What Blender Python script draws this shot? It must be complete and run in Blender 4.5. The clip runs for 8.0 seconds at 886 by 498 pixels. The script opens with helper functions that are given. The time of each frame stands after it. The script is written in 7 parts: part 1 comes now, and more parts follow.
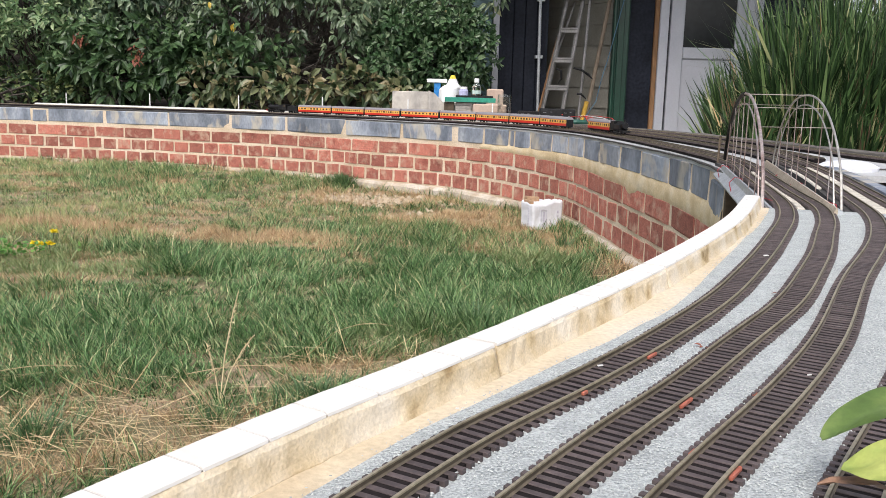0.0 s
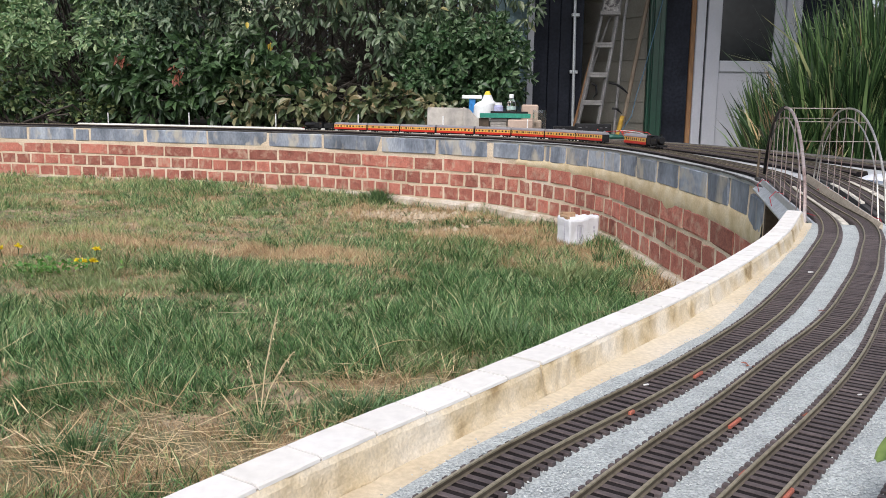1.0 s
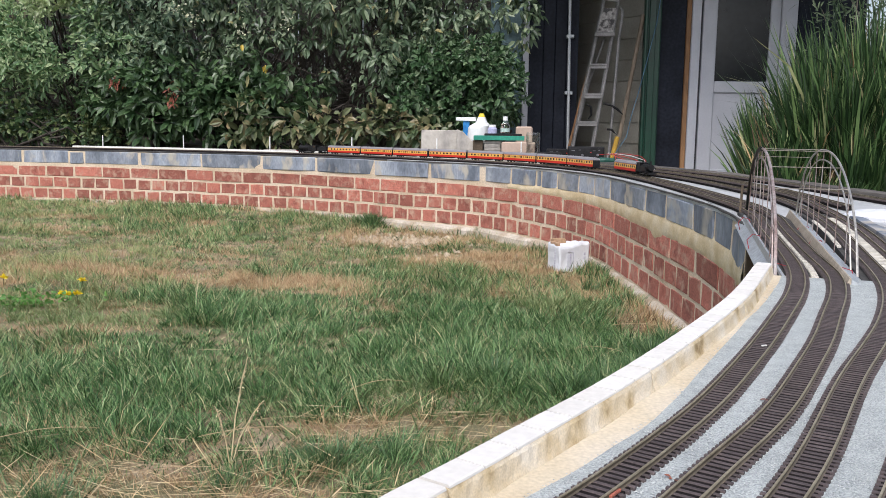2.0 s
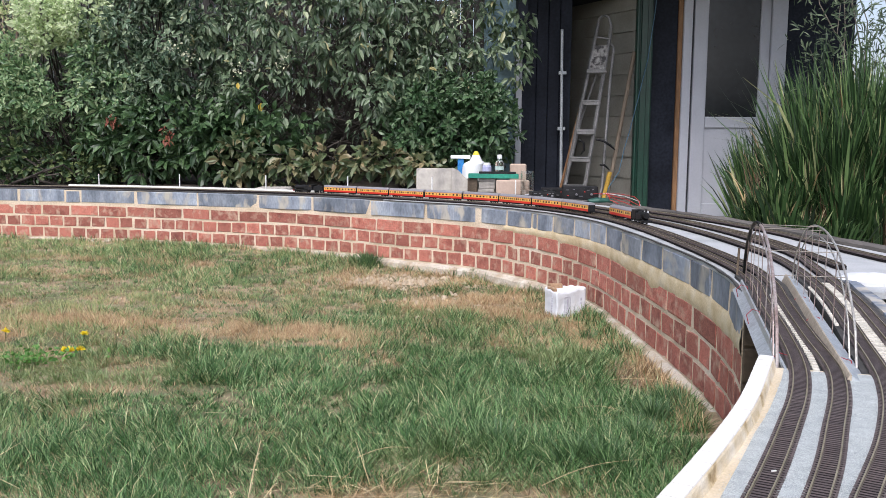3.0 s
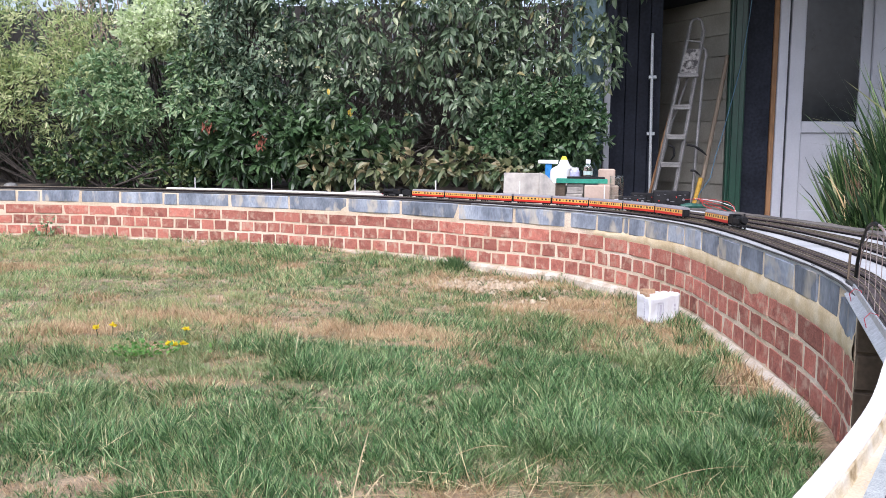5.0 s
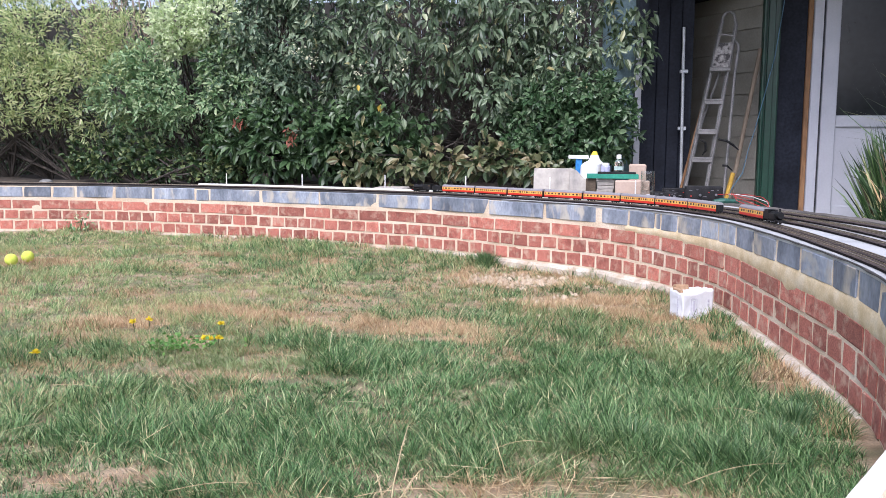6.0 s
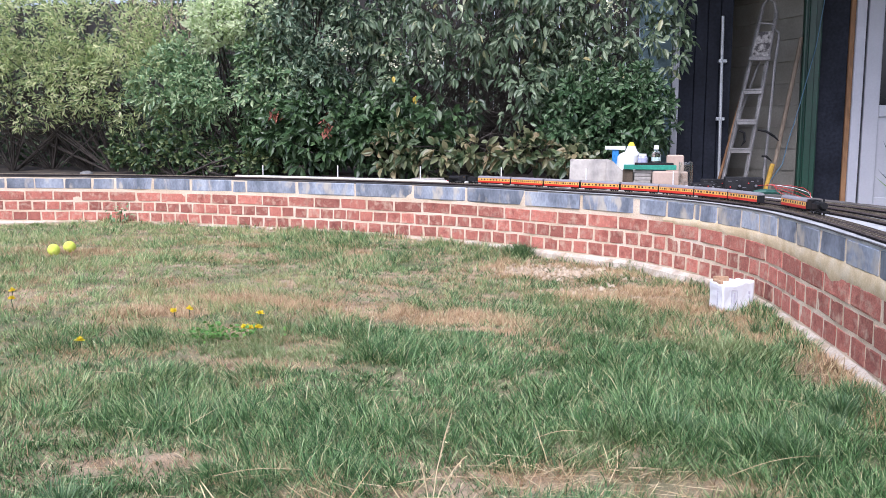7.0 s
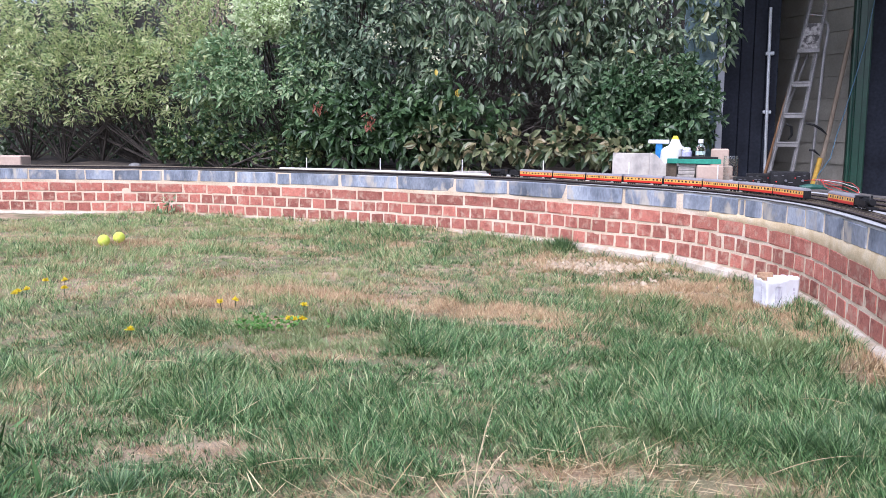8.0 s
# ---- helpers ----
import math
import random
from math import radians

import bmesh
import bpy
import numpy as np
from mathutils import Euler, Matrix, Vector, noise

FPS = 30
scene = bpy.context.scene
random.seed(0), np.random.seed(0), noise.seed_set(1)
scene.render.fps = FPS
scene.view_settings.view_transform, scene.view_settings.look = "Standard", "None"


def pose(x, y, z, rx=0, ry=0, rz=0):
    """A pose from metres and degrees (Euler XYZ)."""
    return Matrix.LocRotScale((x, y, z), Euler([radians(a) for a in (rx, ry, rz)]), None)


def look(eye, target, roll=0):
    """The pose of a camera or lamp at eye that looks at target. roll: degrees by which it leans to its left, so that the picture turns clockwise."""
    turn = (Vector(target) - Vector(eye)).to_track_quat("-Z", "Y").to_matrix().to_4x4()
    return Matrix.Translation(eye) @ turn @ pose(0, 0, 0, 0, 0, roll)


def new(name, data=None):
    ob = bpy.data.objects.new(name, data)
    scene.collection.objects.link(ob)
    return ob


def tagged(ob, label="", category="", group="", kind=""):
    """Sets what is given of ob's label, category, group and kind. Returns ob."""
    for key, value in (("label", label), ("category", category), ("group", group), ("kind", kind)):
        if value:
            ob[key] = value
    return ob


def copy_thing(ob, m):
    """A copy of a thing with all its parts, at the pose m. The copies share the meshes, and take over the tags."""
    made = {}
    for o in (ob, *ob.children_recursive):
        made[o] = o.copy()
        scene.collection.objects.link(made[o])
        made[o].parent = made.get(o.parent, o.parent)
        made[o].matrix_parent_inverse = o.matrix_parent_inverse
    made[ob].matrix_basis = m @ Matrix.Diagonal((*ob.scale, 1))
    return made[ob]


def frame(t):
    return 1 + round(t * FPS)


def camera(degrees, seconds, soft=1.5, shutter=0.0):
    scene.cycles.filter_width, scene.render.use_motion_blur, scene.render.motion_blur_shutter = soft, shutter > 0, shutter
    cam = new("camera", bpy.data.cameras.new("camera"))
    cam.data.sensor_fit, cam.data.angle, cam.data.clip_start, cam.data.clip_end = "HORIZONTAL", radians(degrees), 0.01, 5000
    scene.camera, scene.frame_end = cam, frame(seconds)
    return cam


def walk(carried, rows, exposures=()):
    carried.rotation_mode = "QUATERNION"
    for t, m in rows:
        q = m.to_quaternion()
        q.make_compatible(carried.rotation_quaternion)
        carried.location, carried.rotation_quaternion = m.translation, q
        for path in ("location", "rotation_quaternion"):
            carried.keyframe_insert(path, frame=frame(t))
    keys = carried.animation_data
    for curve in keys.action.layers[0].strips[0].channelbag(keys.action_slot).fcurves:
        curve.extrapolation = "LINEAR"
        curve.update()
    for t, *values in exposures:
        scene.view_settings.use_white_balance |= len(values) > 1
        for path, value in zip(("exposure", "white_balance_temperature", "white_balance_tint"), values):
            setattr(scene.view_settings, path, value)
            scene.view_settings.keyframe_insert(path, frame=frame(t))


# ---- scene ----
cam = camera(53.6, 8.0, 0.75)

PATH = [
    (0, (0.035, -0.105, 0.584), (0.013, 1.865, 0.238), 1.5),
    (0.5, (0.024, -0.109, 0.585), (-0.046, 1.863, 0.255), 1.5),
    (1, (0.029, -0.109, 0.587), (-0.073, 1.864, 0.274), 0.9),
    (1.5, (0.052, -0.103, 0.603), (-0.046, 1.87, 0.293), 0.5),
    (1.7, (0.088, -0.075, 0.61), (-0.025, 1.899, 0.312), 0.8),
    (2.8, (0.053, -0.109, 0.761), (-0.023, 1.875, 0.516), 0.4),
    (3, (0.05, -0.108, 0.764), (-0.037, 1.877, 0.534), 0.5),
    (3.5, (0.044, -0.112, 0.762), (-0.079, 1.873, 0.551), 0.5),
    (4, (0.026, -0.113, 0.757), (-0.151, 1.868, 0.549), 0.6),
    (4.5, (0.023, -0.12, 0.751), (-0.202, 1.856, 0.542), 0.4),
    (5, (-0.002, -0.118, 0.742), (-0.27, 1.852, 0.527), 0.6),
    (6.5, (-0.035, -0.127, 0.738), (-0.396, 1.826, 0.506), 0.3),
    (7, (-0.048, -0.124, 0.729), (-0.448, 1.821, 0.487), 0.3),
    (7.5, (-0.044, -0.121, 0.722), (-0.472, 1.816, 0.473), 0.2),
    (8, (-0.046, -0.148, 0.741), (-0.536, 1.773, 0.48), 0.4),
]
TRUE = 0.88  # the plan below is drawn larger than life by 1 / TRUE
walk(cam, [(t, look(Vector(eye) * TRUE, Vector(target) * TRUE, roll)) for t, eye, target, roll in PATH],
     [(0, 0.58, 6500, 12), (0.5, 0.54, 6450, 12), (1.0, 0.40, 6350, 12), (1.7, 0.41, 6250, 12), (3.0, 0.58, 6100, 14), (4.5, 0.86, 5950, 17), (6.5, 0.88, 5790, 20), (8, 0.91, 5610, 22)])

# ---- daylight: bright overcast ----
world = bpy.data.worlds.new("sky")
scene.world = world
world.use_nodes = True
wn, wl = world.node_tree.nodes, world.node_tree.links
sky = wn.new("ShaderNodeTexSky")
sky.sky_type = "NISHITA"
sky.sun_disc = False
sky.sun_elevation = radians(52)
sky.sun_rotation = radians(193)
sky.air_density, sky.dust_density, sky.ozone_density = 1.0, 4.0, 1.0
grey = wn.new("ShaderNodeHueSaturation")
grey.inputs["Saturation"].default_value = 0.62
wl.new(sky.outputs[0], grey.inputs["Color"])
wl.new(grey.outputs[0], wn["Background"].inputs["Color"])
wn["Background"].inputs["Strength"].default_value = 0.15
sun_data = bpy.data.lights.new("sun", "SUN")
sun_data.energy, sun_data.angle, sun_data.color = 1.4, radians(30), (1.0, 0.97, 0.93)
sun = new("sun", sun_data)
SUN_EL, SUN_AZ = radians(52), radians(193)
sun.matrix_world = look((0, 0, 0), (-math.sin(SUN_AZ) * math.cos(SUN_EL), -math.cos(SUN_AZ) * math.cos(SUN_EL), -math.sin(SUN_EL)))

# ---- materials ----
def tree_of(name):
    m = bpy.data.materials.new(name)
    m.use_nodes = True
    return m, m.node_tree.nodes, m.node_tree.links


def ramp(nodes, cols, spots=None):
    r = nodes.new("ShaderNodeValToRGB")
    e = r.color_ramp.elements
    while len(e) < len(cols):
        e.new(0.5)
    for i, c in enumerate(cols):
        e[i].position = spots[i] if spots else i / max(1, len(cols) - 1)
        e[i].color = (*c, 1)
    return r


def surf(name, cols, scale=6.0, fine=60.0, rough=0.8, metal=0.0, bump=0.25, depth=0.004, rnd=0.0, spread=0.2, stretch=(1, 1, 1), spots=None):
    """A plain weathered surface: colours by a coarse noise, speckle and relief by a fine one, rnd: change from piece to piece."""
    m, n, l = tree_of(name)
    p = n["Principled BSDF"]
    tc, info, add, mp = n.new("ShaderNodeTexCoord"), n.new("ShaderNodeObjectInfo"), n.new("ShaderNodeVectorMath"), n.new("ShaderNodeMapping")
    add.operation = "MULTIPLY_ADD"
    l.new(info.outputs["Random"], add.inputs[0])
    add.inputs[1].default_value = (31, 17, 43) if rnd else (0, 0, 0)
    l.new(tc.outputs["Object"], add.inputs[2])
    mp.inputs["Scale"].default_value = stretch
    l.new(add.outputs[0], mp.inputs[0])
    a, b = n.new("ShaderNodeTexNoise"), n.new("ShaderNodeTexNoise")
    a.inputs["Scale"].default_value, a.inputs["Detail"].default_value = scale, 6
    b.inputs["Scale"].default_value, b.inputs["Detail"].default_value = fine, 4
    l.new(mp.outputs[0], a.inputs["Vector"])
    l.new(mp.outputs[0], b.inputs["Vector"])
    spots = spots or [0.3 + 0.4 * i / max(1, len(cols) - 1) for i in range(len(cols))]
    r = ramp(n, cols, spots)
    l.new(a.outputs["Fac"], r.inputs[0])
    hsv = n.new("ShaderNodeHueSaturation")
    val = n.new("ShaderNodeMapRange")
    val.inputs["From Min"].default_value, val.inputs["From Max"].default_value = 0.3, 0.7
    val.inputs["To Min"].default_value, val.inputs["To Max"].default_value = 1 - spread, 1 + spread
    l.new(b.outputs["Fac"], val.inputs["Value"])
    out = val.outputs[0]
    if rnd:
        rv = n.new("ShaderNodeMapRange")
        rv.inputs["To Min"].default_value, rv.inputs["To Max"].default_value = 1 - rnd, 1 + rnd
        l.new(info.outputs["Random"], rv.inputs["Value"])
        mul = n.new("ShaderNodeMath")
        mul.operation = "MULTIPLY"
        l.new(out, mul.inputs[0])
        l.new(rv.outputs[0], mul.inputs[1])
        out = mul.outputs[0]
    l.new(out, hsv.inputs["Value"])
    l.new(r.outputs[0], hsv.inputs["Color"])
    l.new(hsv.outputs[0], p.inputs["Base Color"])
    p.inputs["Roughness"].default_value, p.inputs["Metallic"].default_value = rough, metal
    if bump:
        bp = n.new("ShaderNodeBump")
        bp.inputs["Strength"].default_value, bp.inputs["Distance"].default_value = bump, depth
        l.new(b.outputs["Fac"], bp.inputs["Height"])
        l.new(bp.outputs[0], p.inputs["Normal"])
    return m


def leafy(name, cols, rough=0.45, glow=0.25, dry=None, dryscale=0.8, drycut=(0.5, 0.62), spots=None, spec=0.5):
    """Foliage: a colour for each leaf or blade, some light let through; dry: other colours in patches."""
    m, n, l = tree_of(name)
    p = n["Principled BSDF"]
    g = n.new("ShaderNodeNewGeometry")
    r = ramp(n, cols, spots)
    l.new(g.outputs["Random Per Island"], r.inputs[0])
    col = r.outputs[0]
    if dry:
        tc, no, mr, mx, rd = n.new("ShaderNodeTexCoord"), n.new("ShaderNodeTexNoise"), n.new("ShaderNodeMapRange"), n.new("ShaderNodeMix"), ramp(n, dry)
        no.inputs["Scale"].default_value, no.inputs["Detail"].default_value = dryscale, 5
        l.new(tc.outputs["Object"], no.inputs["Vector"])
        mr.inputs["From Min"].default_value, mr.inputs["From Max"].default_value = drycut
        l.new(no.outputs["Fac"], mr.inputs["Value"])
        l.new(g.outputs["Random Per Island"], rd.inputs[0])
        mx.data_type = "RGBA"
        l.new(mr.outputs[0], mx.inputs["Factor"])
        l.new(col, mx.inputs[6])
        l.new(rd.outputs[0], mx.inputs[7])
        col = mx.outputs[2]
    l.new(col, p.inputs["Base Color"])
    p.inputs["Roughness"].default_value = rough
    p.inputs["Specular IOR Level"].default_value = spec
    t, ms = n.new("ShaderNodeBsdfTranslucent"), n.new("ShaderNodeMixShader")
    l.new(col, t.inputs["Color"])
    ms.inputs[0].default_value = glow
    l.new(p.outputs[0], ms.inputs[1])
    l.new(t.outputs[0], ms.inputs[2])
    l.new(ms.outputs[0], n["Material Output"].inputs["Surface"])
    return m


def smeared(m, colour, scale, lo, hi, most):
    """Lays irregular smears of another colour over a material."""
    n, l = m.node_tree.nodes, m.node_tree.links
    p = n["Principled BSDF"]
    hs = [x for x in n if x.bl_idname == "ShaderNodeHueSaturation"][0]
    mp = [x for x in n if x.bl_idname == "ShaderNodeMapping"][0]
    no, mr, mx = n.new("ShaderNodeTexNoise"), n.new("ShaderNodeMapRange"), n.new("ShaderNodeMix")
    no.inputs["Scale"].default_value, no.inputs["Detail"].default_value, no.inputs["Distortion"].default_value = scale, 8, 0.35
    l.new(mp.outputs[0], no.inputs["Vector"])
    mr.inputs["From Min"].default_value, mr.inputs["From Max"].default_value, mr.inputs["To Max"].default_value = lo, hi, most
    l.new(no.outputs["Fac"], mr.inputs["Value"])
    mx.data_type = "RGBA"
    l.new(mr.outputs[0], mx.inputs["Factor"])
    l.new(hs.outputs[0], mx.inputs[6])
    mx.inputs[7].default_value = (*colour, 1)
    l.new(mx.outputs[2], p.inputs["Base Color"])
    return m


def glassy(name, tint=(1, 1, 1), rough=0.02):
    m, n, l = tree_of(name)
    p = n["Principled BSDF"]
    p.inputs["Base Color"].default_value = (*tint, 1)
    p.inputs["Transmission Weight"].default_value = 1.0
    p.inputs["Roughness"].default_value, p.inputs["IOR"].default_value = rough, 1.45
    return m


M_BRICK = smeared(surf("red_brick", [(0.235, 0.074, 0.054), (0.37, 0.135, 0.098), (0.30, 0.098, 0.071)], 14, 140, 0.92, 0, 0.6, 0.003, rnd=0.32, spread=0.25), (0.50, 0.37, 0.27), 21, 0.51, 0.72, 0.70)
M_BLOCK = smeared(surf("blue_grey_block", [(0.10, 0.118, 0.148), (0.21, 0.24, 0.29), (0.33, 0.36, 0.405)], 9, 90, 0.75, 0, 0.35, 0.003, rnd=0.26, spread=0.2, stretch=(1, 1, 0.45)), (0.48, 0.43, 0.34), 13, 0.53, 0.66, 0.75)
M_MORTAR = surf("mortar", [(0.48, 0.385, 0.27), (0.595, 0.49, 0.365), (0.65, 0.565, 0.455)], 5, 120, 0.95, 0, 0.6, 0.004, spread=0.15)
M_BEDMORTAR = surf("sandy_mortar", [(0.48, 0.37, 0.215), (0.59, 0.48, 0.305), (0.65, 0.56, 0.405)], 12, 150, 0.95, 0, 0.3, 0.002, spread=0.12)
M_CONC = surf("footing_concrete", [(0.34, 0.29, 0.22), (0.48, 0.435, 0.36), (0.56, 0.52, 0.455)], 9, 90, 0.95, 0, 0.5, 0.004)
M_CONC = smeared(M_CONC, (0.33, 0.245, 0.145), 7, 0.47, 0.66, 0.75)
M_WHITE = surf("white_deck_felt", [(0.32, 0.335, 0.34), (0.42, 0.43, 0.435), (0.37, 0.38, 0.385)], 5, 160, 0.8, 0, 0.3, 0.002, spread=0.1)
M_SPACER = surf("cream_spacer", [(0.52, 0.49, 0.42), (0.66, 0.63, 0.55)], 20, 160, 0.8, 0, 0.2, 0.001, rnd=0.1, spread=0.1)
M_CAPFELT = surf("weathered_felt", [(0.055, 0.055, 0.055), (0.13, 0.125, 0.12)], 12, 160, 0.9, 0, 0.4, 0.002)
M_FELT = surf("dark_felt", [(0.03, 0.03, 0.03), (0.07, 0.065, 0.06)], 20, 200, 0.9, 0, 0.4, 0.002)
M_KERB = surf("cast_kerb", [(0.30, 0.21, 0.10), (0.56, 0.45, 0.28), (0.66, 0.565, 0.41), (0.72, 0.655, 0.54)], 26, 620, 0.95, 0, 0.5, 0.0008, spread=0.13, spots=[0.30, 0.38, 0.50, 0.66])
M_KERBTOP = surf("white_kerb_tile", [(0.62, 0.595, 0.55), (0.70, 0.68, 0.65)], 12, 160, 0.85, 0, 0.3, 0.0006, spread=0.06, rnd=0.03)
M_GROOVE = surf("grey_groove", [(0.42, 0.40, 0.37), (0.50, 0.48, 0.45)], 30, 200, 0.9)
M_CRUMB = surf("dark_joint_crumb", [(0.05, 0.045, 0.04), (0.22, 0.19, 0.15)], 90, 400, 0.95, 0, 0.8, 0.001, spread=0.3)
M_SCREED = surf("sand_screed", [(0.50, 0.41, 0.28), (0.58, 0.50, 0.37), (0.62, 0.55, 0.44)], 11, 300, 0.92, 0, 0.5, 0.001, spread=0.13)
M_BALLAST = surf("ballast_bed", [(0.31, 0.335, 0.335), (0.41, 0.44, 0.435)], 60, 700, 0.9, 0, 0.9, 0.001, spread=0.35)
M_STONES = leafy("ballast_stone", [(0.30, 0.325, 0.32), (0.40, 0.43, 0.425), (0.455, 0.485, 0.475), (0.52, 0.545, 0.53)], 0.95, 0.0, spec=0.15)
M_SLEEPER = surf("dark_brown_sleeper", [(0.060, 0.046, 0.046), (0.102, 0.080, 0.078)], 40, 300, 0.6, 0, 0.3, 0.0006, rnd=0.2)
# near-black colour that stands for the shade between the sleepers
M_GAPSHADE = surf("dark_plastic_web", [(0.010, 0.008, 0.008), (0.022, 0.018, 0.018)], 40, 300, 0.9, 0, 0.3, 0.0006)
M_RAIL = surf("nickel_rail", [(0.34, 0.29, 0.19), (0.48, 0.42, 0.30)], 30, 300, 0.4, 0.6, 0.1, 0.0004)
M_RAILSIDE = surf("rail_side", [(0.095, 0.076, 0.052), (0.16, 0.13, 0.09)], 30, 300, 0.6, 0.2, 0.1, 0.0004)
# weathered timber; its dark brown also paints the shade in the bridge gap
M_TIMBERSHADE = surf("weathered_timber", [(0.07, 0.063, 0.056), (0.14, 0.125, 0.11)], 8, 70, 0.9, 0, 0.5, 0.003, stretch=(1, 0.15, 1))
M_SOIL = surf("dry_soil", [(0.19, 0.135, 0.080), (0.33, 0.245, 0.155), (0.45, 0.35, 0.24)], 9, 160, 0.97, 0, 0.8, 0.01, spread=0.25)
M_SOIL = smeared(M_SOIL, (0.105, 0.130, 0.055), 2.6, 0.45, 0.60, 0.78)
M_BED = surf("bed_soil", [(0.022, 0.018, 0.014), (0.055, 0.043, 0.032), (0.10, 0.078, 0.056)], 4, 50, 0.97, 0, 0.8, 0.01, spread=0.3)
M_TANSTRIP = surf("tan_plastic_strip", [(0.30, 0.25, 0.19), (0.42, 0.36, 0.28)], 9, 90, 0.75, 0, 0.2, 0.001)
M_GREYMETAL = surf("galvanised_strip", [(0.38, 0.41, 0.43), (0.52, 0.55, 0.57)], 12, 120, 0.5, 0.5, 0.1, 0.001)
M_RUSTWIRE = surf("rusty_wire", [(0.20, 0.13, 0.11), (0.38, 0.30, 0.28), (0.5, 0.47, 0.45)], 25, 200, 0.5, 0.5, 0.2, 0.001)
M_STEELWIRE = surf("bright_wire", [(0.45, 0.42, 0.38), (0.65, 0.62, 0.56)], 25, 200, 0.4, 0.7, 0.1, 0.001)
M_THINWIRE = surf("dull_thin_wire", [(0.16, 0.14, 0.12), (0.34, 0.31, 0.27)], 25, 200, 0.6, 0.2, 0.1, 0.001)
M_REDWIRE = surf("red_wire", [(0.45, 0.02, 0.02), (0.55, 0.04, 0.03)], 20, 100, 0.5, 0, 0.0)
M_CREAM = surf("coach_cream", [(0.66, 0.35, 0.075), (0.70, 0.39, 0.095)], 20, 200, 0.35, 0, 0.0, spread=0.04)
M_CRIMSON = surf("coach_red", [(0.50, 0.02, 0.012), (0.56, 0.03, 0.018)], 20, 200, 0.35, 0, 0.0, spread=0.04)
M_ROOF = surf("coach_grey_roof", [(0.20, 0.19, 0.20), (0.26, 0.25, 0.265)], 12, 200, 0.5, 0, 0.1, 0.0003, spread=0.06)
M_BLACK = surf("satin_black", [(0.012, 0.012, 0.013), (0.024, 0.024, 0.025)], 20, 200, 0.45, 0, 0.1, 0.0005)
M_PANE = surf("dark_pane", [(0.03, 0.022, 0.016), (0.07, 0.05, 0.035)], 40, 200, 0.12, 0, 0.0)
M_BLACKBOARD = surf("black_boarding", [(0.010, 0.012, 0.018), (0.022, 0.026, 0.038)], 3, 40, 0.55, 0, 0.2, 0.002, spread=0.3)
for m_ in (M_BLACKBOARD, M_BLACK, M_GAPSHADE):
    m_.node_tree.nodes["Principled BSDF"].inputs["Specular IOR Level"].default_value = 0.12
M_SIDING = surf("grey_cream_siding", [(0.245, 0.235, 0.20), (0.33, 0.32, 0.275)], 4, 60, 0.8, 0, 0.2, 0.002, rnd=0.08, spread=0.08)
M_GREENPAINT = surf("dark_green_paint", [(0.005, 0.028, 0.018), (0.010, 0.050, 0.030)], 5, 60, 0.4, 0, 0.15, 0.001)
M_UPVC = surf("white_upvc", [(0.40, 0.415, 0.455), (0.46, 0.475, 0.515)], 3, 60, 0.35, 0, 0.0, spread=0.04)
M_DARKGLASS = surf("dark_door_glass", [(0.012, 0.014, 0.016), (0.02, 0.022, 0.024)], 2, 20, 0.22, 0, 0.0)
M_POLE = surf("grey_brown_pole", [(0.13, 0.10, 0.07), (0.22, 0.18, 0.13)], 8, 60, 0.7, 0, 0.3, 0.002, stretch=(1, 1, 0.2))
M_BROWNWOOD = surf("brown_wood", [(0.15, 0.075, 0.03), (0.27, 0.145, 0.065)], 8, 60, 0.7, 0, 0.3, 0.002, stretch=(1, 1, 0.2))
M_TEAL = surf("teal_board", [(0.10, 0.17, 0.20), (0.16, 0.25, 0.28)], 4, 40, 0.6, 0, 0.2, 0.002)
M_ALU = surf("aluminium", [(0.15, 0.147, 0.142), (0.26, 0.255, 0.25)], 10, 100, 0.5, 0.3, 0.1, 0.001)
M_BARK = surf("bark", [(0.030, 0.025, 0.021), (0.085, 0.072, 0.058)], 18, 90, 0.9, 0, 0.6, 0.004)
M_TWIG = surf("reddish_twig", [(0.20, 0.14, 0.10), (0.38, 0.30, 0.24)], 18, 90, 0.9, 0, 0.4, 0.002)
M_BARKPALE = surf("pale_stems", [(0.14, 0.12, 0.10), (0.27, 0.24, 0.20)], 18, 90, 0.9, 0, 0.6, 0.003)
M_FENCE = surf("dark_fence_board", [(0.022, 0.02, 0.018), (0.05, 0.045, 0.04)], 5, 50, 0.85, 0, 0.4, 0.004, rnd=0.3, stretch=(1, 1, 0.2))
M_DARKEND = surf("dark_brown_end", [(0.05, 0.036, 0.024), (0.12, 0.09, 0.06)], 9, 80, 0.9, 0, 0.5, 0.003)
M_PAVE = surf("patio_paving", [(0.22, 0.21, 0.2), (0.36, 0.35, 0.33)], 4, 60, 0.9, 0, 0.4, 0.004)

